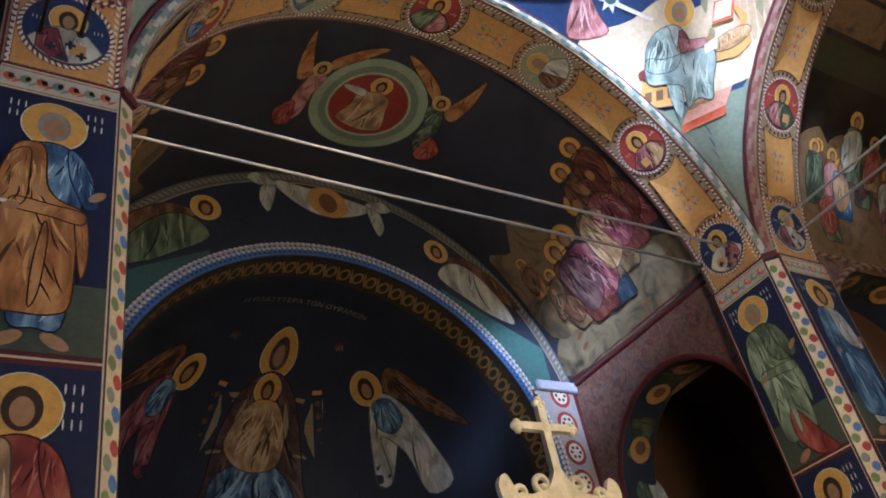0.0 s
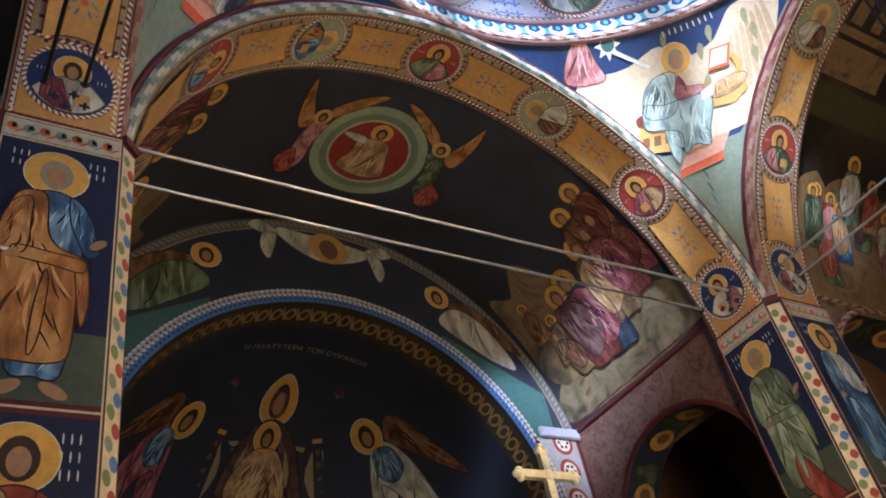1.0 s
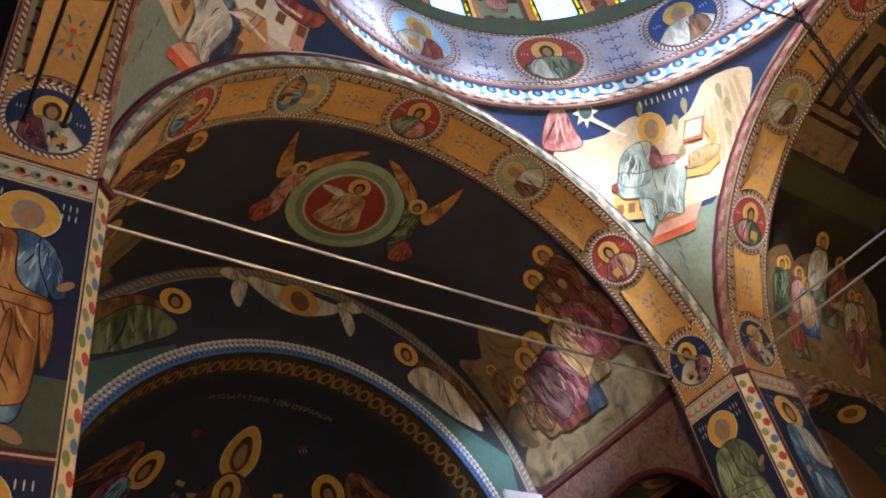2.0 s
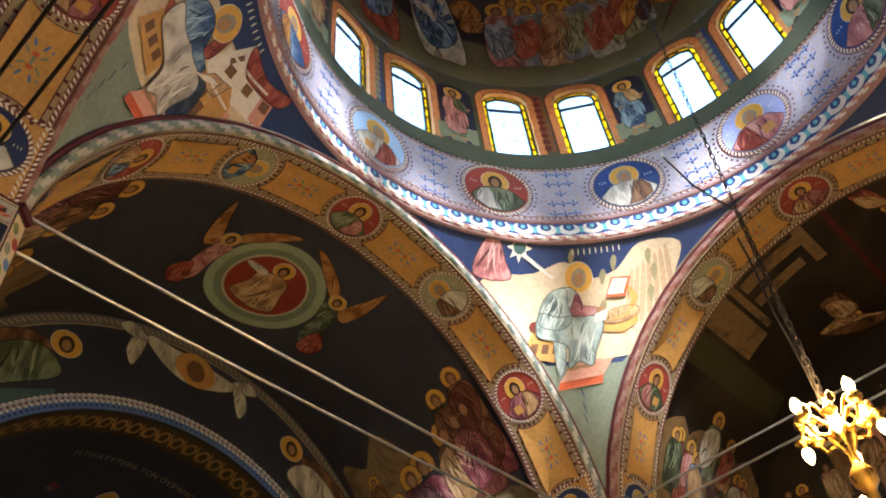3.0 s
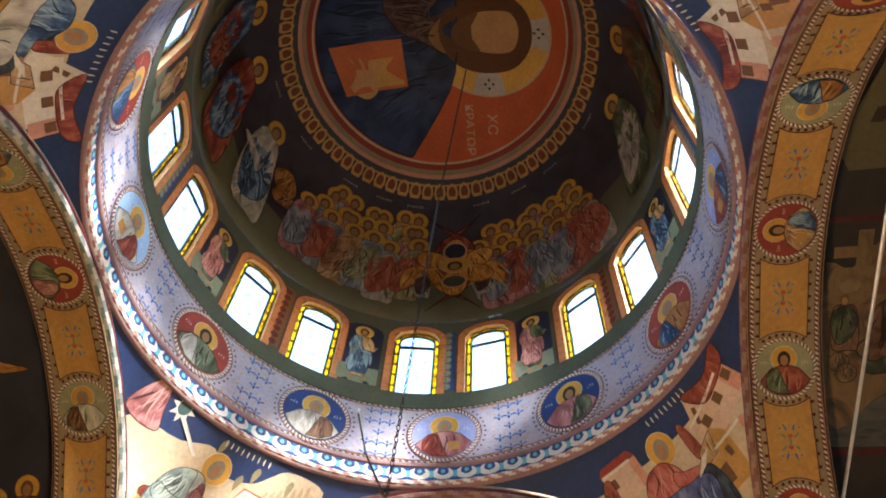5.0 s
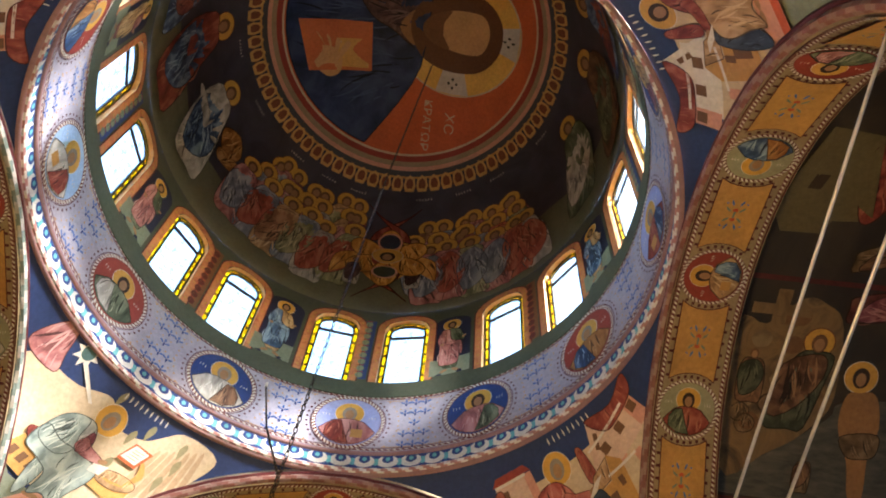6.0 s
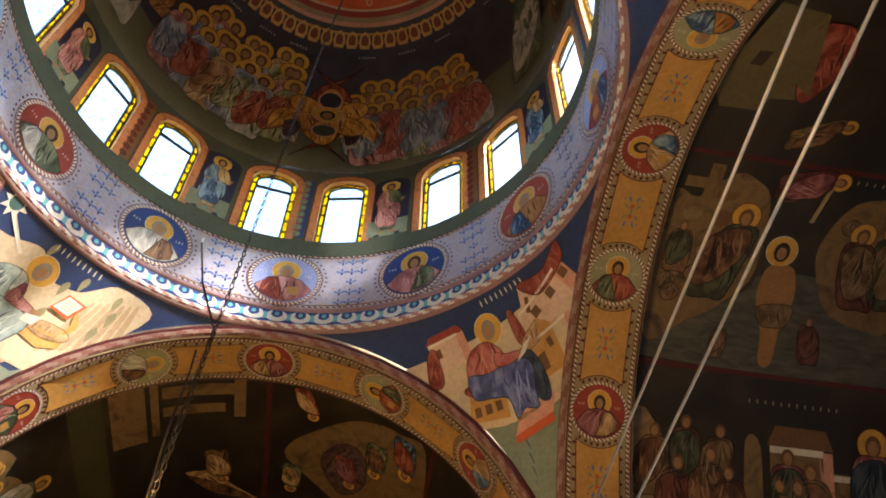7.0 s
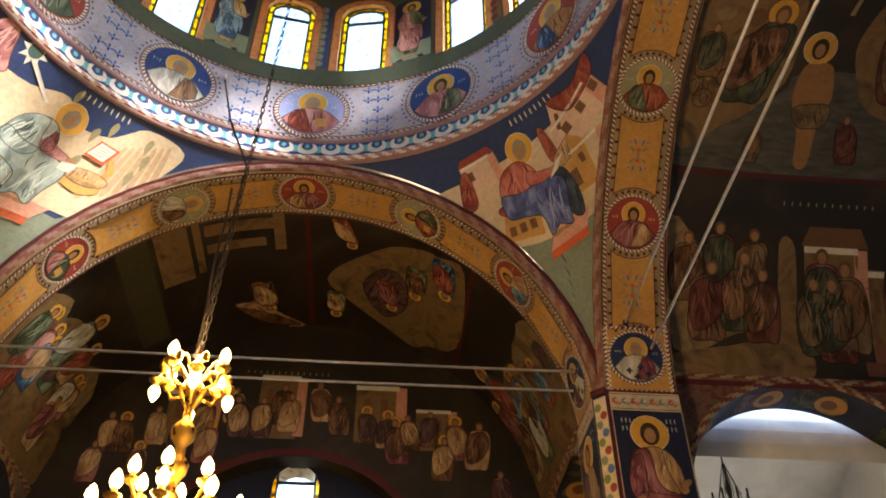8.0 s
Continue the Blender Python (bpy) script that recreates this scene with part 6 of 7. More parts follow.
SCENE_TAN = mottled("painted_tan_rock", [(0.3, (0.05, 0.03, 0.013)), (0.5, (0.17, 0.105, 0.042)), (0.7, (0.09, 0.052, 0.02))], 3.5)
Q = VPS(90, 4.2)
for x0, x1, y0, y1, mt in ((-1.6, -1.25, -0.85, 0.06, SCENE_TAN), (-1.2, -1.12, -0.85, 0.0, SCENE_TAN), (-1.08, -0.24, -0.72, -0.55, SCENE_TAN), (-1.08, -0.45, -0.42, -0.28, SCENE_TAN), (-2.0, -1.66, -0.85, 0.9, paint((0.05, 0.045, 0.02))), (-0.36, -0.24, -0.85, -0.2, SCENE_TAN)):
    skin(Q, rect(x0, x1, y0, y1, 5), mt, VS, "painted_pillar", 0.006)
skin(Q, rect(1.86, 1.92, -0.9, 1.2, 6), OXBLOOD, VS, "scene_border", 0.006)
skin(Q, rect(-0.03, 0.03, -0.9, 1.2, 6), OXBLOOD, VS, "scene_border", 0.006)
skin(Q, wavy(smooth_poly([(0.19, 0.29), (0.5, -0.1), (1.03, -0.57), (1.45, -0.66), (1.8, -0.62), (1.82, 0.7), (1.5, 1.0), (1.2, 1.16), (0.6, 0.75)]), 0.04, 21), SCENE_TAN, VS, "painted_rock", 0.007)
skin(Q, wavy(smooth_poly([(0.62, 0.28), (0.85, -0.1), (1.12, 0.0), (1.15, 0.5), (0.9, 0.75), (0.7, 0.55)]), 0.05, 22), C_DARK, VS, "painted_cave", 0.010)
for x, y, hh, rb, mn, ln in ((0.88, 0.12, 0.5, C_RED, C_PLUM, 0.2), (1.25, -0.3, 0.55, C_GREEN, C_BROWN, 0.0), (0.35, -0.75, 0.45, C_RED, C_TAN, 0.3), (-0.55, 0.35, 0.6, C_BROWN, C_TAN, 0.1), (-0.75, 0.7, 0.7, C_TAN, C_BROWN, 0.8), (1.55, -0.6, 0.6, C_BLUE, C_RED, 0.1), (0.3, 0.5, 0.5, C_GREEN, C_TAN, 0.0)):
    small_figure(Q, x, y, hh, VS, rb, mn, 0.014, ln)
rnd = random.Random(9)
for sg in (1, -1):
    PS = soffit_at("south", math.pi / 2 - sg * (math.pi / 2 - radians(10)), 4.36, RV)
    skin(PS, wavy(smooth_poly([(-0.98, 0.0), (0.98, 0.0), (0.98, 0.6), (0.4, 0.9), (-0.2, 1.3), (-0.98, 0.8)]), 0.02, 31 + sg), SCENE_TAN, VS, "painted_rock", 0.006)
    for j in range(9):
        small_figure(PS, rnd.uniform(-0.85, 0.85), rnd.uniform(0.15, 0.9), rnd.uniform(0.55, 0.85), VS, rnd.choice(PALETTE[:6]), rnd.choice(PALETTE), 0.012 + 0.0012 * j, rnd.uniform(-0.1, 0.1))
SW_ = flat((LONG["south"], 0, 0), (0, -1, 0), (0, 0, 1), (-1, 0, 0))
for j in range(26):
    x = -2.2 + j * 0.175 + rnd.uniform(-0.06, 0.06)
    z = 6.3 + rnd.uniform(0.0, 0.55) - max(0.0, abs(x) - 0.9) * 0.4
    hh = rnd.uniform(0.45, 0.62)
    if z + hh < vault_top(abs(x) + 0.2) and x * x + (z - 4.9) ** 2 > 1.62 ** 2:
        small_figure(SW_, x, z, hh, END["south"], rnd.choice((C_BROWN, C_PLUM, C_DARK, C_TAN, C_GREEN)), rnd.choice((C_BROWN, C_DARK, C_TAN)), 0.008 + 0.0012 * j, rnd.uniform(-0.1, 0.1), halo=rnd.random() < 0.4)
for j, (x, w_, hh) in enumerate(((-1.5, 0.5, 0.9), (-0.5, 0.45, 1.1), (0.6, 0.5, 1.0), (1.3, 0.4, 0.7))):
    architecture(SW_, x, 6.65 - 0.1 * abs(x), w_, hh * 0.75, END["south"], SCENE_TAN, 0.004, None, 2)
ring = Sheets()
ring.sheet(lambda a, q: SW_((1.5 + q) * math.cos(a), 4.9 + (1.5 + q) * math.sin(a), 0.014), lin(0, math.pi, 40), (0.0, 0.09))
ring.done("arch_band", [OXBLOOD], END["south"])
text_bars(SW_, -0.2, 7.45, 1.0, 0.05, END["south"], 0.008, 14, STONE)

VW = ARCH["vault_west"]
MUTED = [C_BROWN, C_TAN, C_DARK, C_PLUM, C_GREEN, C_BROWN]
rnd = random.Random(23)
for k, root, a_s in (("south", VS, (30, 150)),):
    for a_d in a_s:
        for y in lin(3.7, LONG[k] - 0.45, 3):
            Pv = soffit_at(k, radians(a_d), y + rnd.uniform(-0.1, 0.1), RV)
            skin(Pv, wavy(smooth_poly([(-0.36, -0.22), (0.36, -0.25), (0.3, 0.15), (0.0, 0.34), (-0.3, 0.12)]), 0.12, rnd.randrange(999)), rnd.choice([SCENE_ROCK, SCENE_TAN, SCENE_ROCK, OLIVE]), root, "painted_hill", 0.0055)
            small_figure(Pv, rnd.uniform(-0.15, 0.15), -0.3, rnd.uniform(0.45, 0.65), root, rnd.choice(MUTED), rnd.choice(MUTED), 0.0105, rnd.uniform(-0.2, 0.2), halo=rnd.random() < 0.4)
PU = soffit_at("west", radians(180 - 48.5), 4.6, RV)
PL = soffit_at("west", radians(180 - 9), 4.6, RV)
for PP, t in ((PU, 0.0), (PL, 0.0), (PU, 1.97)):
    strip_rope(PP, -1.3, 1.9, t - 0.025, t + 0.025, VW, 0.4, 0.008, [OXBLOOD, OXBLOOD], "scene_border")
GREYWATER = mottled("painted_river", [(0.3, (0.03, 0.03, 0.026)), (0.7, (0.09, 0.085, 0.065))], 5.0, 0.6, 0.3, (1, 1, 6))
skin(PU, smooth_poly([(-1.25, 0.05), (1.9, 0.05), (1.7, 0.5), (0.6, 0.75), (0.2, 0.95), (-0.3, 0.9), (-0.4, 0.75), (-0.9, 0.4), (-1.25, 0.25)]), GREYWATER, VW, "painted_river", 0.006, centre=(0.2, 0.4))
left_rock = skin(PU, wavy(smooth_poly([(-1.28, 1.5), (-1.05, 1.55), (-0.79, 1.81), (-0.58, 1.76), (-0.41, 1.55), (-0.36, 0.94), (-0.6, 0.6), (-0.92, 0.39), (-1.28, 0.25)]), 0.02, 41), SCENE_TAN, VW, "painted_rock", 0.008, centre=(-0.85, 1.0))
right_rock = skin(PU, wavy(smooth_poly([(0.15, 1.15), (0.22, 1.5), (0.42, 1.72), (0.95, 1.78), (1.7, 1.6), (1.9, 0.8), (1.2, 0.5), (0.59, 0.57), (0.31, 0.72)]), 0.02, 42), SCENE_TAN, VW, "painted_rock", 0.008)
rnd = random.Random(31)
for rock, x0, x1, y0, y1 in ((left_rock, -1.2, -0.5, 0.55, 1.6), (right_rock, 0.3, 1.6, 0.75, 1.6)):
    for j in range(12):
        x, y = rnd.uniform(x0, x1), rnd.uniform(y0, y1)
        skin(PU, smooth_poly([(x, y), (x + 0.10, y + 0.02), (x + 0.12, y + 0.11), (x + 0.03, y + 0.16), (x - 0.05, y + 0.08)], 3), rnd.choice((BROWN, C_DUN, SCENE_ROCK)), rock, "rock_ledge", 0.010)
cen = skin(PU, smooth_poly([(-0.18, 0.11), (-0.06, 0.12), (-0.02, 0.5), (0.05, 0.72), (0.0, 0.98), (-0.12, 1.03), (-0.26, 0.98), (-0.3, 0.7), (-0.2, 0.4)]), paint((0.24, 0.125, 0.05)), VW, "figure", 0.012)
skin(PU, smooth_poly([(-0.27, 0.62), (0.04, 0.66), (0.03, 0.48), (-0.1, 0.44), (-0.22, 0.46)]), C_DUN, cen, "loincloth", 0.016)
head_of(PU, -0.17, 1.15, 0.145, cen, HAIR, 0.012)
for x, y, hh, rb, mn, ln in ((-0.78, 0.66, 0.9, C_MOSS, C_BROWN, 0.22), (-1.1, 0.85, 0.5, C_BROWN, C_MOSS, 0.0), (-0.6, 0.12, 0.34, C_DUN, C_BROWN, 0.1), (0.28, 0.16, 0.45, C_WINE, C_WINE, -0.1), (0.62, 0.72, 0.8, C_WINE, C_DUN, -0.15), (0.92, 0.75, 0.85, C_MOSS, C_DUN, -0.15), (1.25, 0.72, 0.8, C_WINE, C_BROWN, -0.15)):
    small_figure(PU, x, y, hh, VW, rb, mn, 0.018, ln, halo=x > 0.6 or x == -0.78)
skin(PU, [(-0.02, 1.45), (0.02, 1.45), (0.09, 1.92), (0.05, 1.92)], STONE, VW, "ray", 0.01)
text_bars(PU, 0.45, 1.88, 0.9, 0.045, VW, 0.008, 12, STONE)
hall = skin(PU, [(-1.27, 2.57), (-1.24, 3.0), (-1.18, 3.5), (-0.8, 3.45), (-0.52, 2.58), (-0.82, 2.55), (-0.86, 2.42), (-1.18, 2.41)], paint((0.10, 0.082, 0.04)), VW, "painted_house", 0.008)
skin(PU, [(-1.12, 2.85), (-1.1, 3.0), (-1.0, 3.0), (-1.02, 2.85)], HAIR, hall, "painted_window", 0.011)
skin(PU, smooth_poly([(-0.62, 2.58), (-0.5, 2.62), (-0.4, 3.0), (-0.55, 3.35), (-0.8, 3.34), (-0.75, 2.95)]), C_RED, hall, "red_drape", 0.014)
text_bars(PL, 0.2, 1.66, 0.9, 0.045, VW, 0.008, 12, STONE)
skin(PL, smooth_poly([(-1.25, 0.05), (-0.2, 0.05), (0.0, 0.2), (-0.1, 0.5), (-0.1, 1.25), (-0.25, 1.3), (-0.25, 0.6), (-0.6, 0.38), (-1.25, 0.25)]), SCENE_TAN, VW, "painted_road", 0.008, centre=(-0.3, 0.3))
skin(PL, smooth_poly([(-1.25, 0.3), (-0.7, 0.45), (-0.35, 0.6), (-0.35, 0.9), (-0.8, 1.0), (-1.25, 1.5)]), SCENE_ROCK, VW, "painted_rock", 0.007)
for x, y, hh, rb, mn, ln in ((-1.15, 0.75, 0.6, C_DUN, C_BROWN, 0.1), (-0.8, 0.85, 0.6, C_WINE, C_MOSS, 0.0), (-0.55, 0.8, 0.6, C_BROWN, C_DUN, 0.1), (0.35, 0.35, 0.8, C_DUN, C_BROWN, 0.0), (0.14, 0.5, 0.75, C_PLUM, C_MOSS, 0.0), (1.5, 0.35, 0.9, C_WINE, C_BROWN, 0.0), (-0.95, 0.4, 0.7, C_BROWN, C_WINE, 0.1), (-0.65, 0.5, 0.7, C_MOSS, C_BROWN, 0.1), (-0.45, 0.4, 0.65, C_WINE, C_BROWN, 0.05), (0.05, 0.3, 0.7, C_MOSS, C_DUN, 0.0), (0.22, 0.25, 0.75, C_WINE, C_MOSS, 0.0), (0.95, 0.5, 0.95, C_PLUM, C_DEEP, 0.0)):
    small_figure(PL, x, y, hh * 1.1, VW, rb, mn, 0.018, ln, halo=x > 0.5)
for x0, w_, y0, hh in ((-0.02, 0.5, 0.55, 0.75), (0.55, 0.35, 0.4, 0.7), (1.25, 0.4, 0.4, 0.95)):
    architecture(PL, x0, y0, w_, hh, VW, SCENE_TAN, 0.010, BROWN if x0 < 0.5 else None, 2)
th = skin(PL, rect(0.55, 1.4, 0.25, 0.42, 4), paint((0.16, 0.07, 0.045)), VW, "throne_step", 0.013)
skin(PL, rect(0.45, 1.5, 0.12, 0.25, 4), paint((0.12, 0.05, 0.035)), th, "throne_step", 0.014)
Pt = VPS(90, 4.2, "west")
for x, y, hh, rb, mn, ln in ((-0.25, 0.0, 0.6, C_WINE, C_PLUM, 0.2), (0.2, -0.1, 0.5, C_DUN, C_BROWN, 0.4), (0.3, 0.8, 0.6, C_MOSS, C_WINE, 0.0)):
    small_figure(Pt, x, y, hh, VW, rb, mn, 0.014, ln)
skin(Pt, rect(-0.5, -0.12, -0.62, -0.5, 3), SCENE_TAN, VW, "painted_beam", 0.010)
skin(Pt, rect(-0.36, -0.26, -0.8, -0.3, 3), SCENE_TAN, VW, "painted_beam", 0.012)

# ---- things: tie rods, windows, chandelier, chains, carved crest ----


def tie_rod(k, a, b, mat=STEEL):
    """a and b: depth and height at its two ends."""
    t = thing("tie_rod", "pale steel tie rod spanning the great arch" if mat == STEEL else "blackened iron tie rod spanning the great arch", "tie rod", "tie rods of the arches")
    ends = [arm(k, sg * math.sqrt(RS * RS - (z - ZC) ** 2), y, z) for sg, (y, z) in ((-1, a), (1, b))]
    tube([ends[0].lerp(ends[1], u) - Vector((0, 0, 0.012 * math.sin(math.pi * u))) for u in lin(0, 1, 12)], 0.0115, 8).done("bar", [mat], t, smooth=True)
    for sg, e in zip((-1, 1), ends):
        d = arm(k, -sg, 0, 0)
        tube([e - d * 0.01, e + d * 0.006, e + d * 0.015], 0.026, 10).done("anchor_plate", [IRON], t)


for k, a, b, m in (("east", (2.87, 5.89), (2.91, 5.92), STEEL), ("east", (2.995, 5.727), (3.24, 5.945), STEEL),
                   ("west", (2.9, 6.24), (2.9, 6.36), STEEL), ("west", (3.1, 6.02), (3.1, 6.06), STEEL),
                   ("south", (2.9, 6.0), (2.9, 6.0), STEEL), ("south", (3.1, 5.93), (3.1, 5.93), STEEL),
                   ("north", (2.9, 5.95), (2.9, 5.95), IRON), ("north", (3.1, 5.90), (3.1, 5.90), IRON)):
    tie_rod(k, a, b, m)

# windows of the drum
W_IN = WIN_HALF * 2.63
H_IN = Z_SPRING - Z_SILL


def w_edge(u, q):
    """Outline of the glass: u from 0 to 1 from foot to foot, q inwards."""
    w = W_IN - q
    if u < 0.35:
        return -w, H_IN * u / 0.35
    if u > 0.65:
        return w, H_IN * (1 - u) / 0.35
    t = math.pi * (0.65 - u) / 0.3
    return w * math.cos(t), H_IN + (0.72 * W_IN - q) * math.sin(t)


def bar(s, a, b, w, d):
    """A flat lead bar from a to b."""
    a, b = Vector(a), Vector(b)
    u = (b - a).normalized()
    n = Vector((-u.z, 0, u.x)) * w
    v = [p + o + Vector((0, y, 0)) for y in (-d, d) for p, o in ((a, n), (a, -n), (b, -n), (b, n))]
    s.add(v, [(0, 1, 2, 3), (7, 6, 5, 4), (0, 4, 5, 1), (1, 5, 6, 2), (2, 6, 7, 3), (3, 7, 4, 0)])


def make_window(name, label):
    t = thing(name, label, "window", "", "structure")
    fr = Sheets()
    us = lin(0, 1, 40)
    for q0, q1 in ((-0.02, 0.014), (0.052, 0.074)):
        for d in (-0.012, 0.012):
            fr.sheet(lambda u, q: (w_edge(u, q)[0], d, w_edge(u, q)[1]), us, (q0, q1))
        for q in (q0, q1):
            fr.sheet(lambda u, d: (w_edge(u, q)[0], d, w_edge(u, q)[1]), us, (-0.012, 0.012))
    fr.done("window_frame", [LEAD], t)
    b2 = Sheets()
    bar(b2, (-W_IN + 0.07, 0, H_IN * 0.9), (W_IN - 0.07, 0, H_IN * 0.9), 0.016, 0.012)
    b2.done("glazing_bar", [LEAD], t)
    nb = 15
    for j in range(nb):
        s = Sheets()
        u0, u1 = j / nb + 0.004, (j + 1) / nb - 0.004
        for d in (-0.004, 0.004):
            s.sheet(lambda u, q: (w_edge(u, q)[0], d, w_edge(u, q)[1]), lin(u0, u1, 4), (0.012, 0.054))
        pane = s.done("amber_pane", [AMBER], t)
        pane.visible_shadow = False
        b3 = Sheets()
        if j:
            p, q = w_edge(j / nb, 0.01), w_edge(j / nb, 0.068)
            bar(b3, (p[0], 0, p[1]), (q[0], 0, q[1]), 0.011, 0.01)
            b3.done("glazing_bar", [LEAD], t)
    s = Sheets()
    s.sheet(lambda x, k: (x, 0, (H_IN + (0.72 * W_IN - 0.068) / (W_IN - 0.068) * math.sqrt(max(0.0, (W_IN - 0.068) ** 2 - x * x))) if k else 0.0), lin(-W_IN + 0.068, W_IN - 0.068, 20), (0, 1))
    pane = s.done("pane", [CLEAR], t, "pale blue-white seeded glass")
    pane.visible_shadow = False
    return t


w0 = make_window("window", "arched leaded window with an amber glass border")
for i, c in enumerate(WIN_AZ):
    m = Matrix.Translation(on(2.66, c, Z_SILL)) @ Matrix.Rotation(c - math.pi / 2, 4, "Z")
    if i == 0:
        w0.matrix_world = m
    else:
        copy_thing(w0, m)
# south window in its niche
ws = copy_thing(w0, Matrix.Translation((5.74, 0, 5.28)) @ Matrix.Rotation(-math.pi / 2, 4, "Z"))

# chandelier
CH = thing("chandelier", "lit brass chandelier with two tiers of flame bulbs", "chandelier", at=pose(0.1, 0, 0.09))


def cup_bulb(ang, r, z, parent, down=False):
    x, y = r * math.cos(ang), r * math.sin(ang)
    sg = -1 if down else 1
    arm_pts = [(0.03 * math.cos(ang), 0.03 * math.sin(ang), z - sg * 0.02), (r * 0.4 * math.cos(ang), r * 0.4 * math.sin(ang), z - sg * 0.075), (r * 0.8 * math.cos(ang), r * 0.8 * math.sin(ang), z - sg * 0.07), (x, y, z - sg * 0.01)]
    a = tube(arm_pts, 0.008, 6).done("branch", [BRASS], parent, smooth=True)
    c = lathe([(0.004, -0.02), (0.02, -0.012), (0.036, 0.004), (0.034, 0.01), (0.014, 0.012), (0.012, 0.035), (0.003, 0.036)], 12)
    for v in range(len(c.v)):
        q = c.v[v]
        c.v[v] = (q[0] + x, q[1] + y, z + sg * q[2])
    c.done("drip_cup", [BRASS], a, smooth=True)
    b = lathe([(0.004, 0.034), (0.018, 0.042), (0.026, 0.062), (0.022, 0.086), (0.010, 0.108), (0.001, 0.118)], 12)
    for v in range(len(b.v)):
        q = b.v[v]
        b.v[v] = (q[0] + x, q[1] + y, z + sg * q[2])
    ob = b.done("bulb", [BULB], a, smooth=True)


stem = [(0.002, 2.5), (0.05, 2.52), (0.09, 2.6), (0.05, 2.68), (0.025, 2.75), (0.03, 2.9), (0.07, 3.0), (0.085, 3.06), (0.06, 3.12), (0.022, 3.16), (0.03, 3.22), (0.06, 3.27), (0.07, 3.32), (0.045, 3.38), (0.02, 3.42), (0.018, 3.46), (0.045, 3.5), (0.05, 3.54), (0.022, 3.58), (0.02, 3.62), (0.05, 3.66), (0.055, 3.70), (0.02, 3.75), (0.018, 3.80), (0.05, 3.86), (0.06, 3.9), (0.03, 3.95), (0.015, 4.02), (0.012, 4.1), (0.002, 4.12)]
lathe(stem, 20).done("stem", [BRASS], CH, smooth=True)
for j in range(8):
    cup_bulb(2 * math.pi * j / 8 + 0.2, 0.16, 3.93 + 0.03 * (j % 2), CH, down=j % 2 == 0)
for j in range(8):
    t = 2 * math.pi * (j + 0.5) / 8
    s = Sheets()
    pts = [(0.05 + 0.10 * k, 3.97 + 0.06 * math.sin(k * 3.0)) for k in lin(0, 1, 6)]
    tube([(r * math.cos(t), r * math.sin(t), z) for r, z in pts], 0.007, 6).done("leaf_scroll", [BRASS], CH, smooth=True)
    lf = lathe([(0.001, -0.03), (0.018, -0.01), (0.016, 0.015), (0.001, 0.035)], 8)
    lf.v = [(q[0] + 0.15 * math.cos(t), q[1] + 0.15 * math.sin(t), q[2] + 3.99) for q in lf.v]
    lf.done("leaf_tip", [BRASS], CH)
for j in range(6):
    cup_bulb(2 * math.pi * j / 6, 0.17, 3.42, CH)
for j in range(10):
    cup_bulb(2 * math.pi * j / 10 + 0.1, 0.30, 3.27, CH)
for j in range(12):
    cup_bulb(2 * math.pi * j / 12 + 0.2, 0.46, 3.0, CH)

# chain from the crown of the dome, and the second cord from a hook on the ring


def chain(name, label, pts, step, r, parent_mat):
    t = thing(name, label, "chain")
    pts = [Vector(p) for p in pts]
    s = Sheets()
    n = 0
    for a, b in zip(pts[:-1], pts[1:]):
        L = (b - a).length
        m = max(1, int(L / step))
        d = (b - a).normalized()
        o = d.orthogonal().normalized()
        o2 = d.cross(o)
        for i in range(m):
            c = a + (b - a) * ((i + 0.5) / m)
            e = o if n % 2 else o2
            n += 1
            ring_ = [c + d * (L / m * 0.58) * math.cos(u) + e * r * math.sin(u) for u in lin(0, 2 * math.pi, 8)]
            k = tube(ring_, r * 0.33, 4)
            s.add(k.v, k.f)
    ob = s.done("chain_run", [parent_mat], t)
    tagged(ob, kind="stuff")
    return t


TOP = Vector((0.56, -0.33, 14.71))
chain("hanging_chain", "long dark iron chain holding the chandelier from the dome", [TOP, TOP.lerp(Vector((0.1, 0, 5.4)), 0.55) + Vector((0.02, 0.02, 0)), (0.1, -0.04, 5.42), (0.1, 0, 4.19)], 0.055, 0.012, IRON)
hook = Vector(on(2.60, radians(20.3), 9.06))
chain("hoist_cord", "thin dark hoisting chain slung from the ring to the chandelier", [hook, hook.lerp(Vector((0.12, -0.03, 5.45)), 0.5) - Vector((0, 0, 0.12)), (0.12, -0.03, 5.45), (0.15, 0.03, 4.19)], 0.05, 0.010, IRON)
hk = thing("cord_hook", "small pale hook on the medallion band", "hook")
tube([hook + Vector((0.04, 0.015, 0.05)), hook + Vector((0.0, 0, 0.05)), hook + Vector((-0.03, -0.01, 0.02)), hook + Vector((-0.02, -0.01, -0.03)), hook], 0.014, 8).done("hook_bar", [WHITE], hk, smooth=True)
tube([(0.13 + 0.02 * math.sin(j), 0.03, 5.29 - j * 0.12) for j in range(10)], 0.006, 6).done("wire", [IRON], thing("lamp_wire", "thin electric wire hanging beside the chandelier chain", "wire"))

# carved crest and cross over the screen
CR = thing("screen_crest", "cream gilded carved crest with a cross above the altar screen", "carving", at=pose(0.045, 0, 0.06))
yk = 3.05


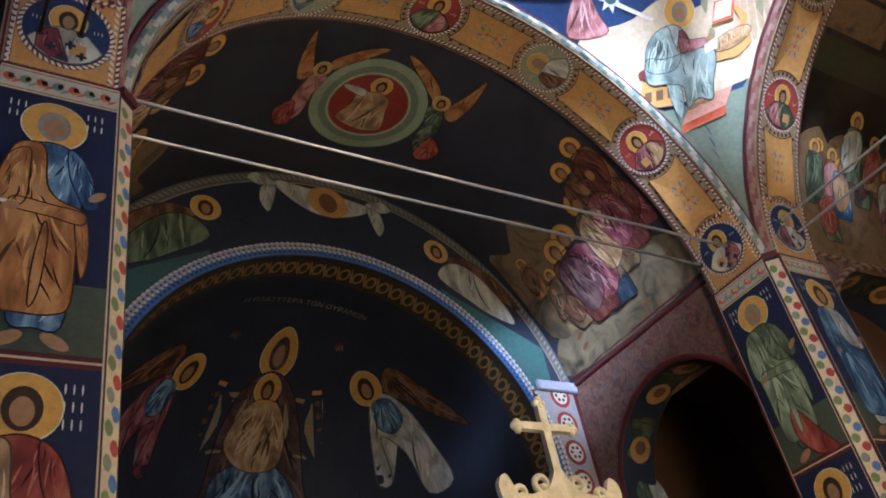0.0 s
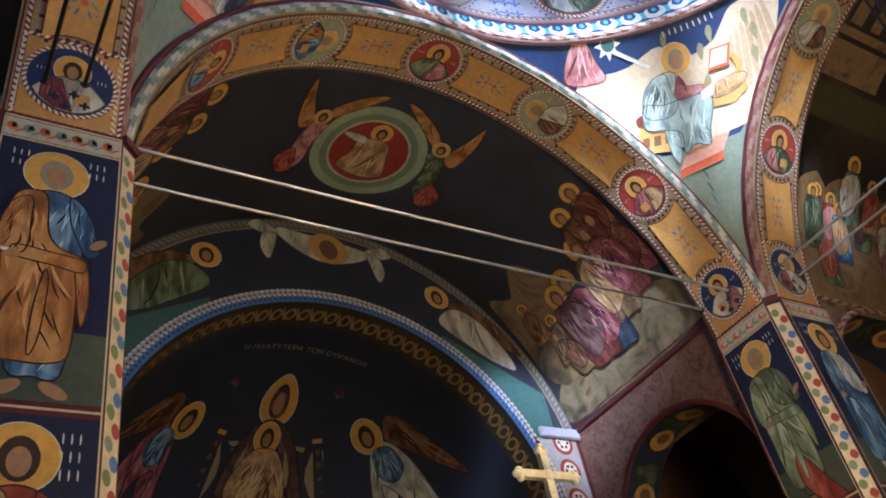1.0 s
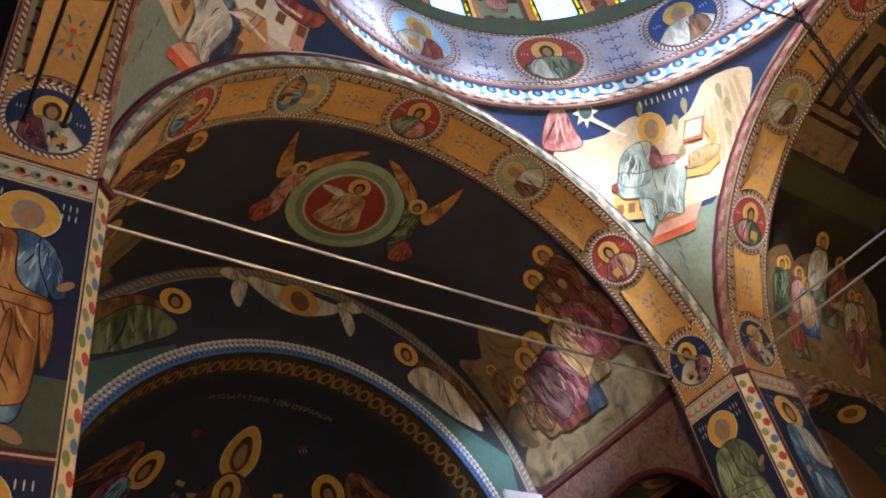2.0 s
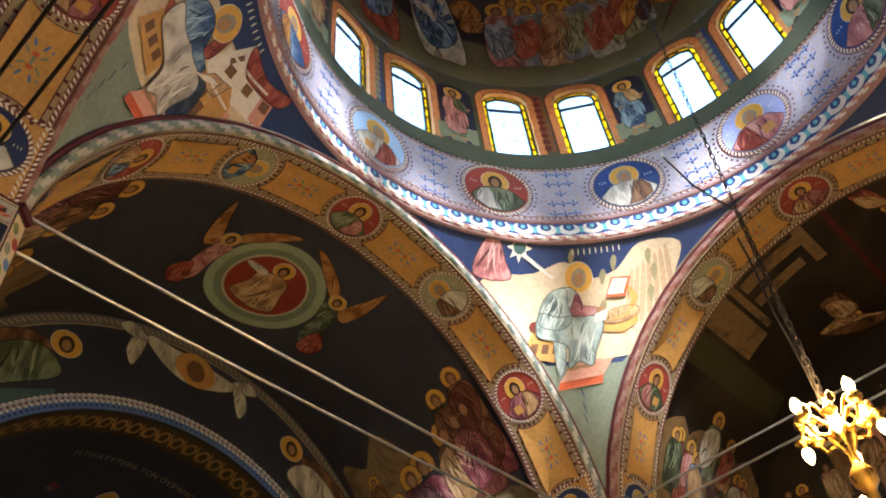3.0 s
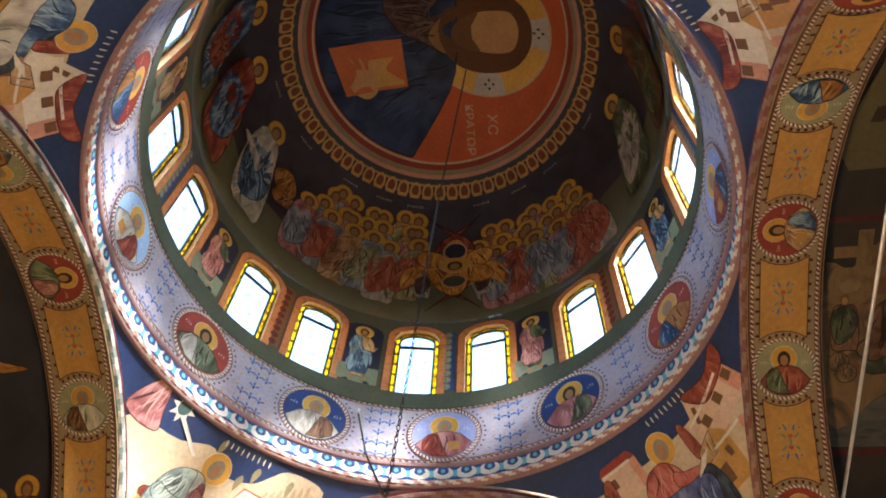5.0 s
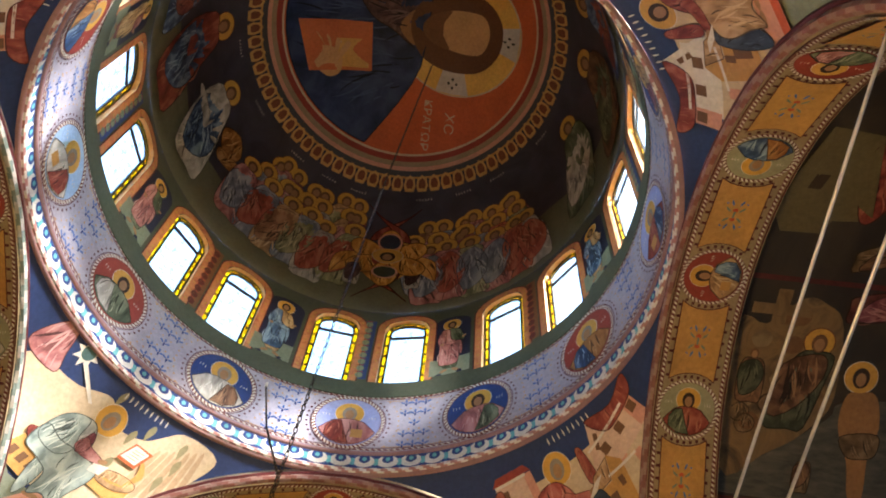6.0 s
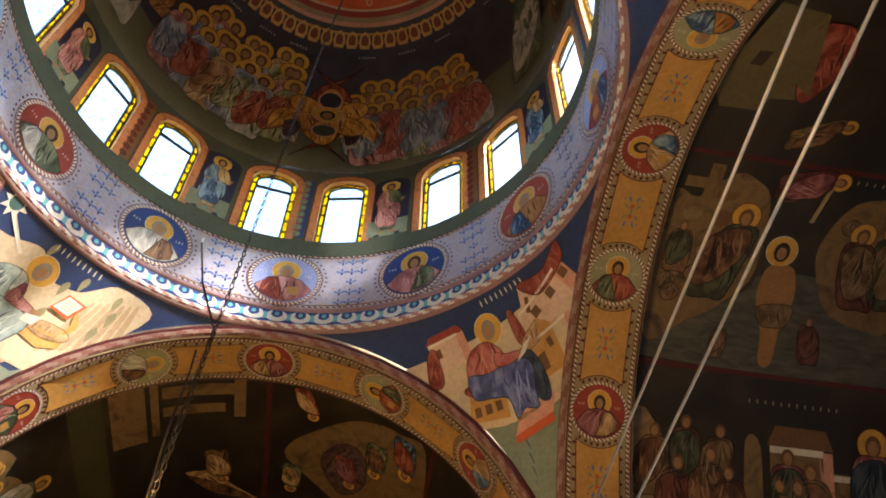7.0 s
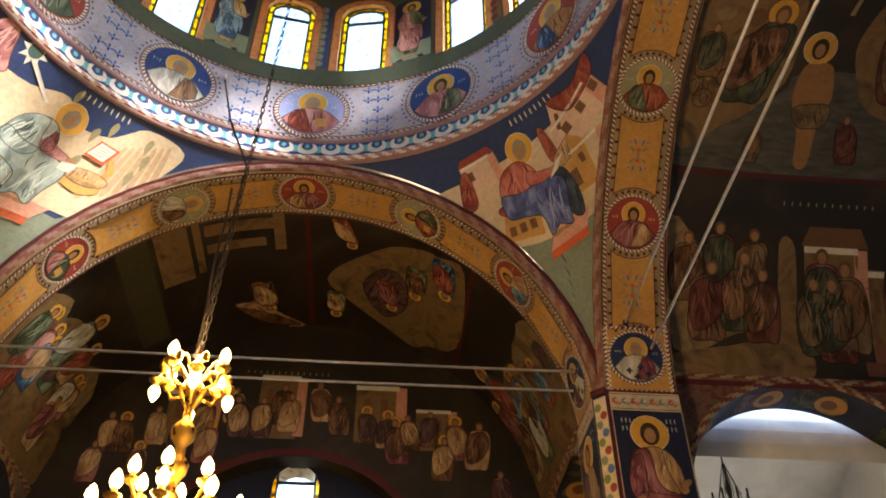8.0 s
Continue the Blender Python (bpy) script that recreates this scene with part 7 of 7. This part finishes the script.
def flat_solid(name, outline, y0, y1, mat, parent):
    n = len(outline)
    s = Sheets()
    s.add([(x, y0, z) for x, z in outline] + [(x, y1, z) for x, z in outline], [tuple(range(n))[::-1], tuple(range(n, 2 * n))] + [(i, (i + 1) % n, n + (i + 1) % n, n + i) for i in range(n)])
    return s.done(name, [mat], parent)


cw, zt, za = 0.032, 4.2, 4.0
x0 = 0.01
flat_solid("cross_shaft", [(x0 - cw, 3.62), (x0 + cw, 3.62), (x0 + cw * 0.85, zt - 0.04), (x0 - cw * 0.85, zt - 0.04)], yk - 0.02, yk + 0.02, GILT, CR)
flat_solid("cross_arm", [(x0 - 0.19, za - cw * 0.8), (x0 + 0.19, za - cw * 0.8), (x0 + 0.19, za + cw * 0.8), (x0 - 0.19, za + cw * 0.8)], yk - 0.022, yk + 0.022, GILT, CR)
for dx, dz in ((-0.2, 0), (0.2, 0), (0, 0.2)):
    for ex, ez in ((0, 0), (0.024, 0), (-0.024, 0), (0, 0.024), (0, -0.024)):
        b = bmesh.new()
        bmesh.ops.create_uvsphere(b, u_segments=10, v_segments=6, radius=0.026, matrix=Matrix.Translation((x0 + dx + ex + (0.01 if dx > 0 else -0.01 if dx < 0 else 0), yk, za + dz + ez - (0.03 if dz else 0))))
        part("trefoil", b, GILT, CR, smooth=True)
b = bmesh.new()
bmesh.ops.create_uvsphere(b, u_segments=12, v_segments=8, radius=0.05, matrix=Matrix.Translation((x0, yk, za)) @ Matrix.Diagonal((1, 0.6, 1, 1)))
part("cross_boss", b, GILT, CR, smooth=True)
flat_solid("crest_body", smooth_poly([(x0 - 0.42, 3.2), (x0 + 0.42, 3.2), (x0 + 0.36, 3.5), (x0 + 0.22, 3.56), (x0 + 0.1, 3.6), (x0, 3.74), (x0 - 0.1, 3.6), (x0 - 0.22, 3.56), (x0 - 0.36, 3.5)], 3), yk - 0.025, yk + 0.025, GILT, CR)
for sg in (-1, 1):
    for cx_, cz_, rr in ((0.13, 3.63, 0.075), (0.3, 3.57, 0.06)):
        spiral = [(x0 + sg * (cx_ + (rr * (1 - 0.8 * k)) * math.cos(5.5 * k * 1.6 + 3.4)), yk, cz_ + (rr * (1 - 0.8 * k)) * math.sin(5.5 * k * 1.6 + 3.4)) for k in lin(0, 1, 22)]
        tube(spiral, 0.02, 8).done("scroll", [GILT], CR, smooth=True)
    flat_solid("leaf", smooth_poly([(x0 + sg * 0.36, 3.45), (x0 + sg * 0.44, 3.5), (x0 + sg * 0.46, 3.62), (x0 + sg * 0.40, 3.68), (x0 + sg * 0.36, 3.62), (x0 + sg * 0.34, 3.55)], 3), yk - 0.018, yk + 0.018, GILT, CR)
SC = thing("altar_screen", "dark carved wooden altar screen standing between the piers", "screen", at=pose(0, 0, 0))
part("screen_wall", box_bm(-2.69, 2.69, yk - 0.05, yk + 0.05, 0.0, 3.05, 0.01), BROWN, SC)
part("screen_beam", box_bm(-2.69, 2.69, yk - 0.09, yk + 0.09, 3.05, 3.2, 0.02), GILT, SC)

# small chandelier in the white side bay
C2 = thing("small_chandelier", "dark unlit brass chandelier in the white side bay", "chandelier", at=pose(0, 0, 0))
cx2, cy2, cz2 = 4.50, -4.39, 5.74
st2 = lathe([(0.002, -0.6), (0.05, -0.5), (0.02, -0.4), (0.05, -0.25), (0.02, -0.1), (0.03, 0.0), (0.01, 0.12), (0.004, 0.3)], 12)
st2.v = [(q[0] + cx2, q[1] + cy2, q[2] + cz2) for q in st2.v]
st2.done("stem", [IRON], C2, smooth=True)
for j in range(8):
    t = 2 * math.pi * j / 8
    tube([(cx2, cy2, cz2 - 0.25), (cx2 + 0.1 * math.cos(t), cy2 + 0.1 * math.sin(t), cz2 - 0.3), (cx2 + 0.18 * math.cos(t), cy2 + 0.18 * math.sin(t), cz2 - 0.2), (cx2 + 0.18 * math.cos(t), cy2 + 0.18 * math.sin(t), cz2 - 0.05)], 0.012, 6).done("branch", [IRON], C2)
    tube([(cx2, cy2, cz2 + 0.3), (cx2 + 0.12 * math.cos(t), cy2 + 0.12 * math.sin(t), cz2 - 0.1)], 0.004, 5).done("stay", [IRON], C2)
tube([(cx2, cy2, cz2 + 0.28), (cx2, cy2, 6.44)], 0.008, 6).done("hanging_rod", [IRON], C2)
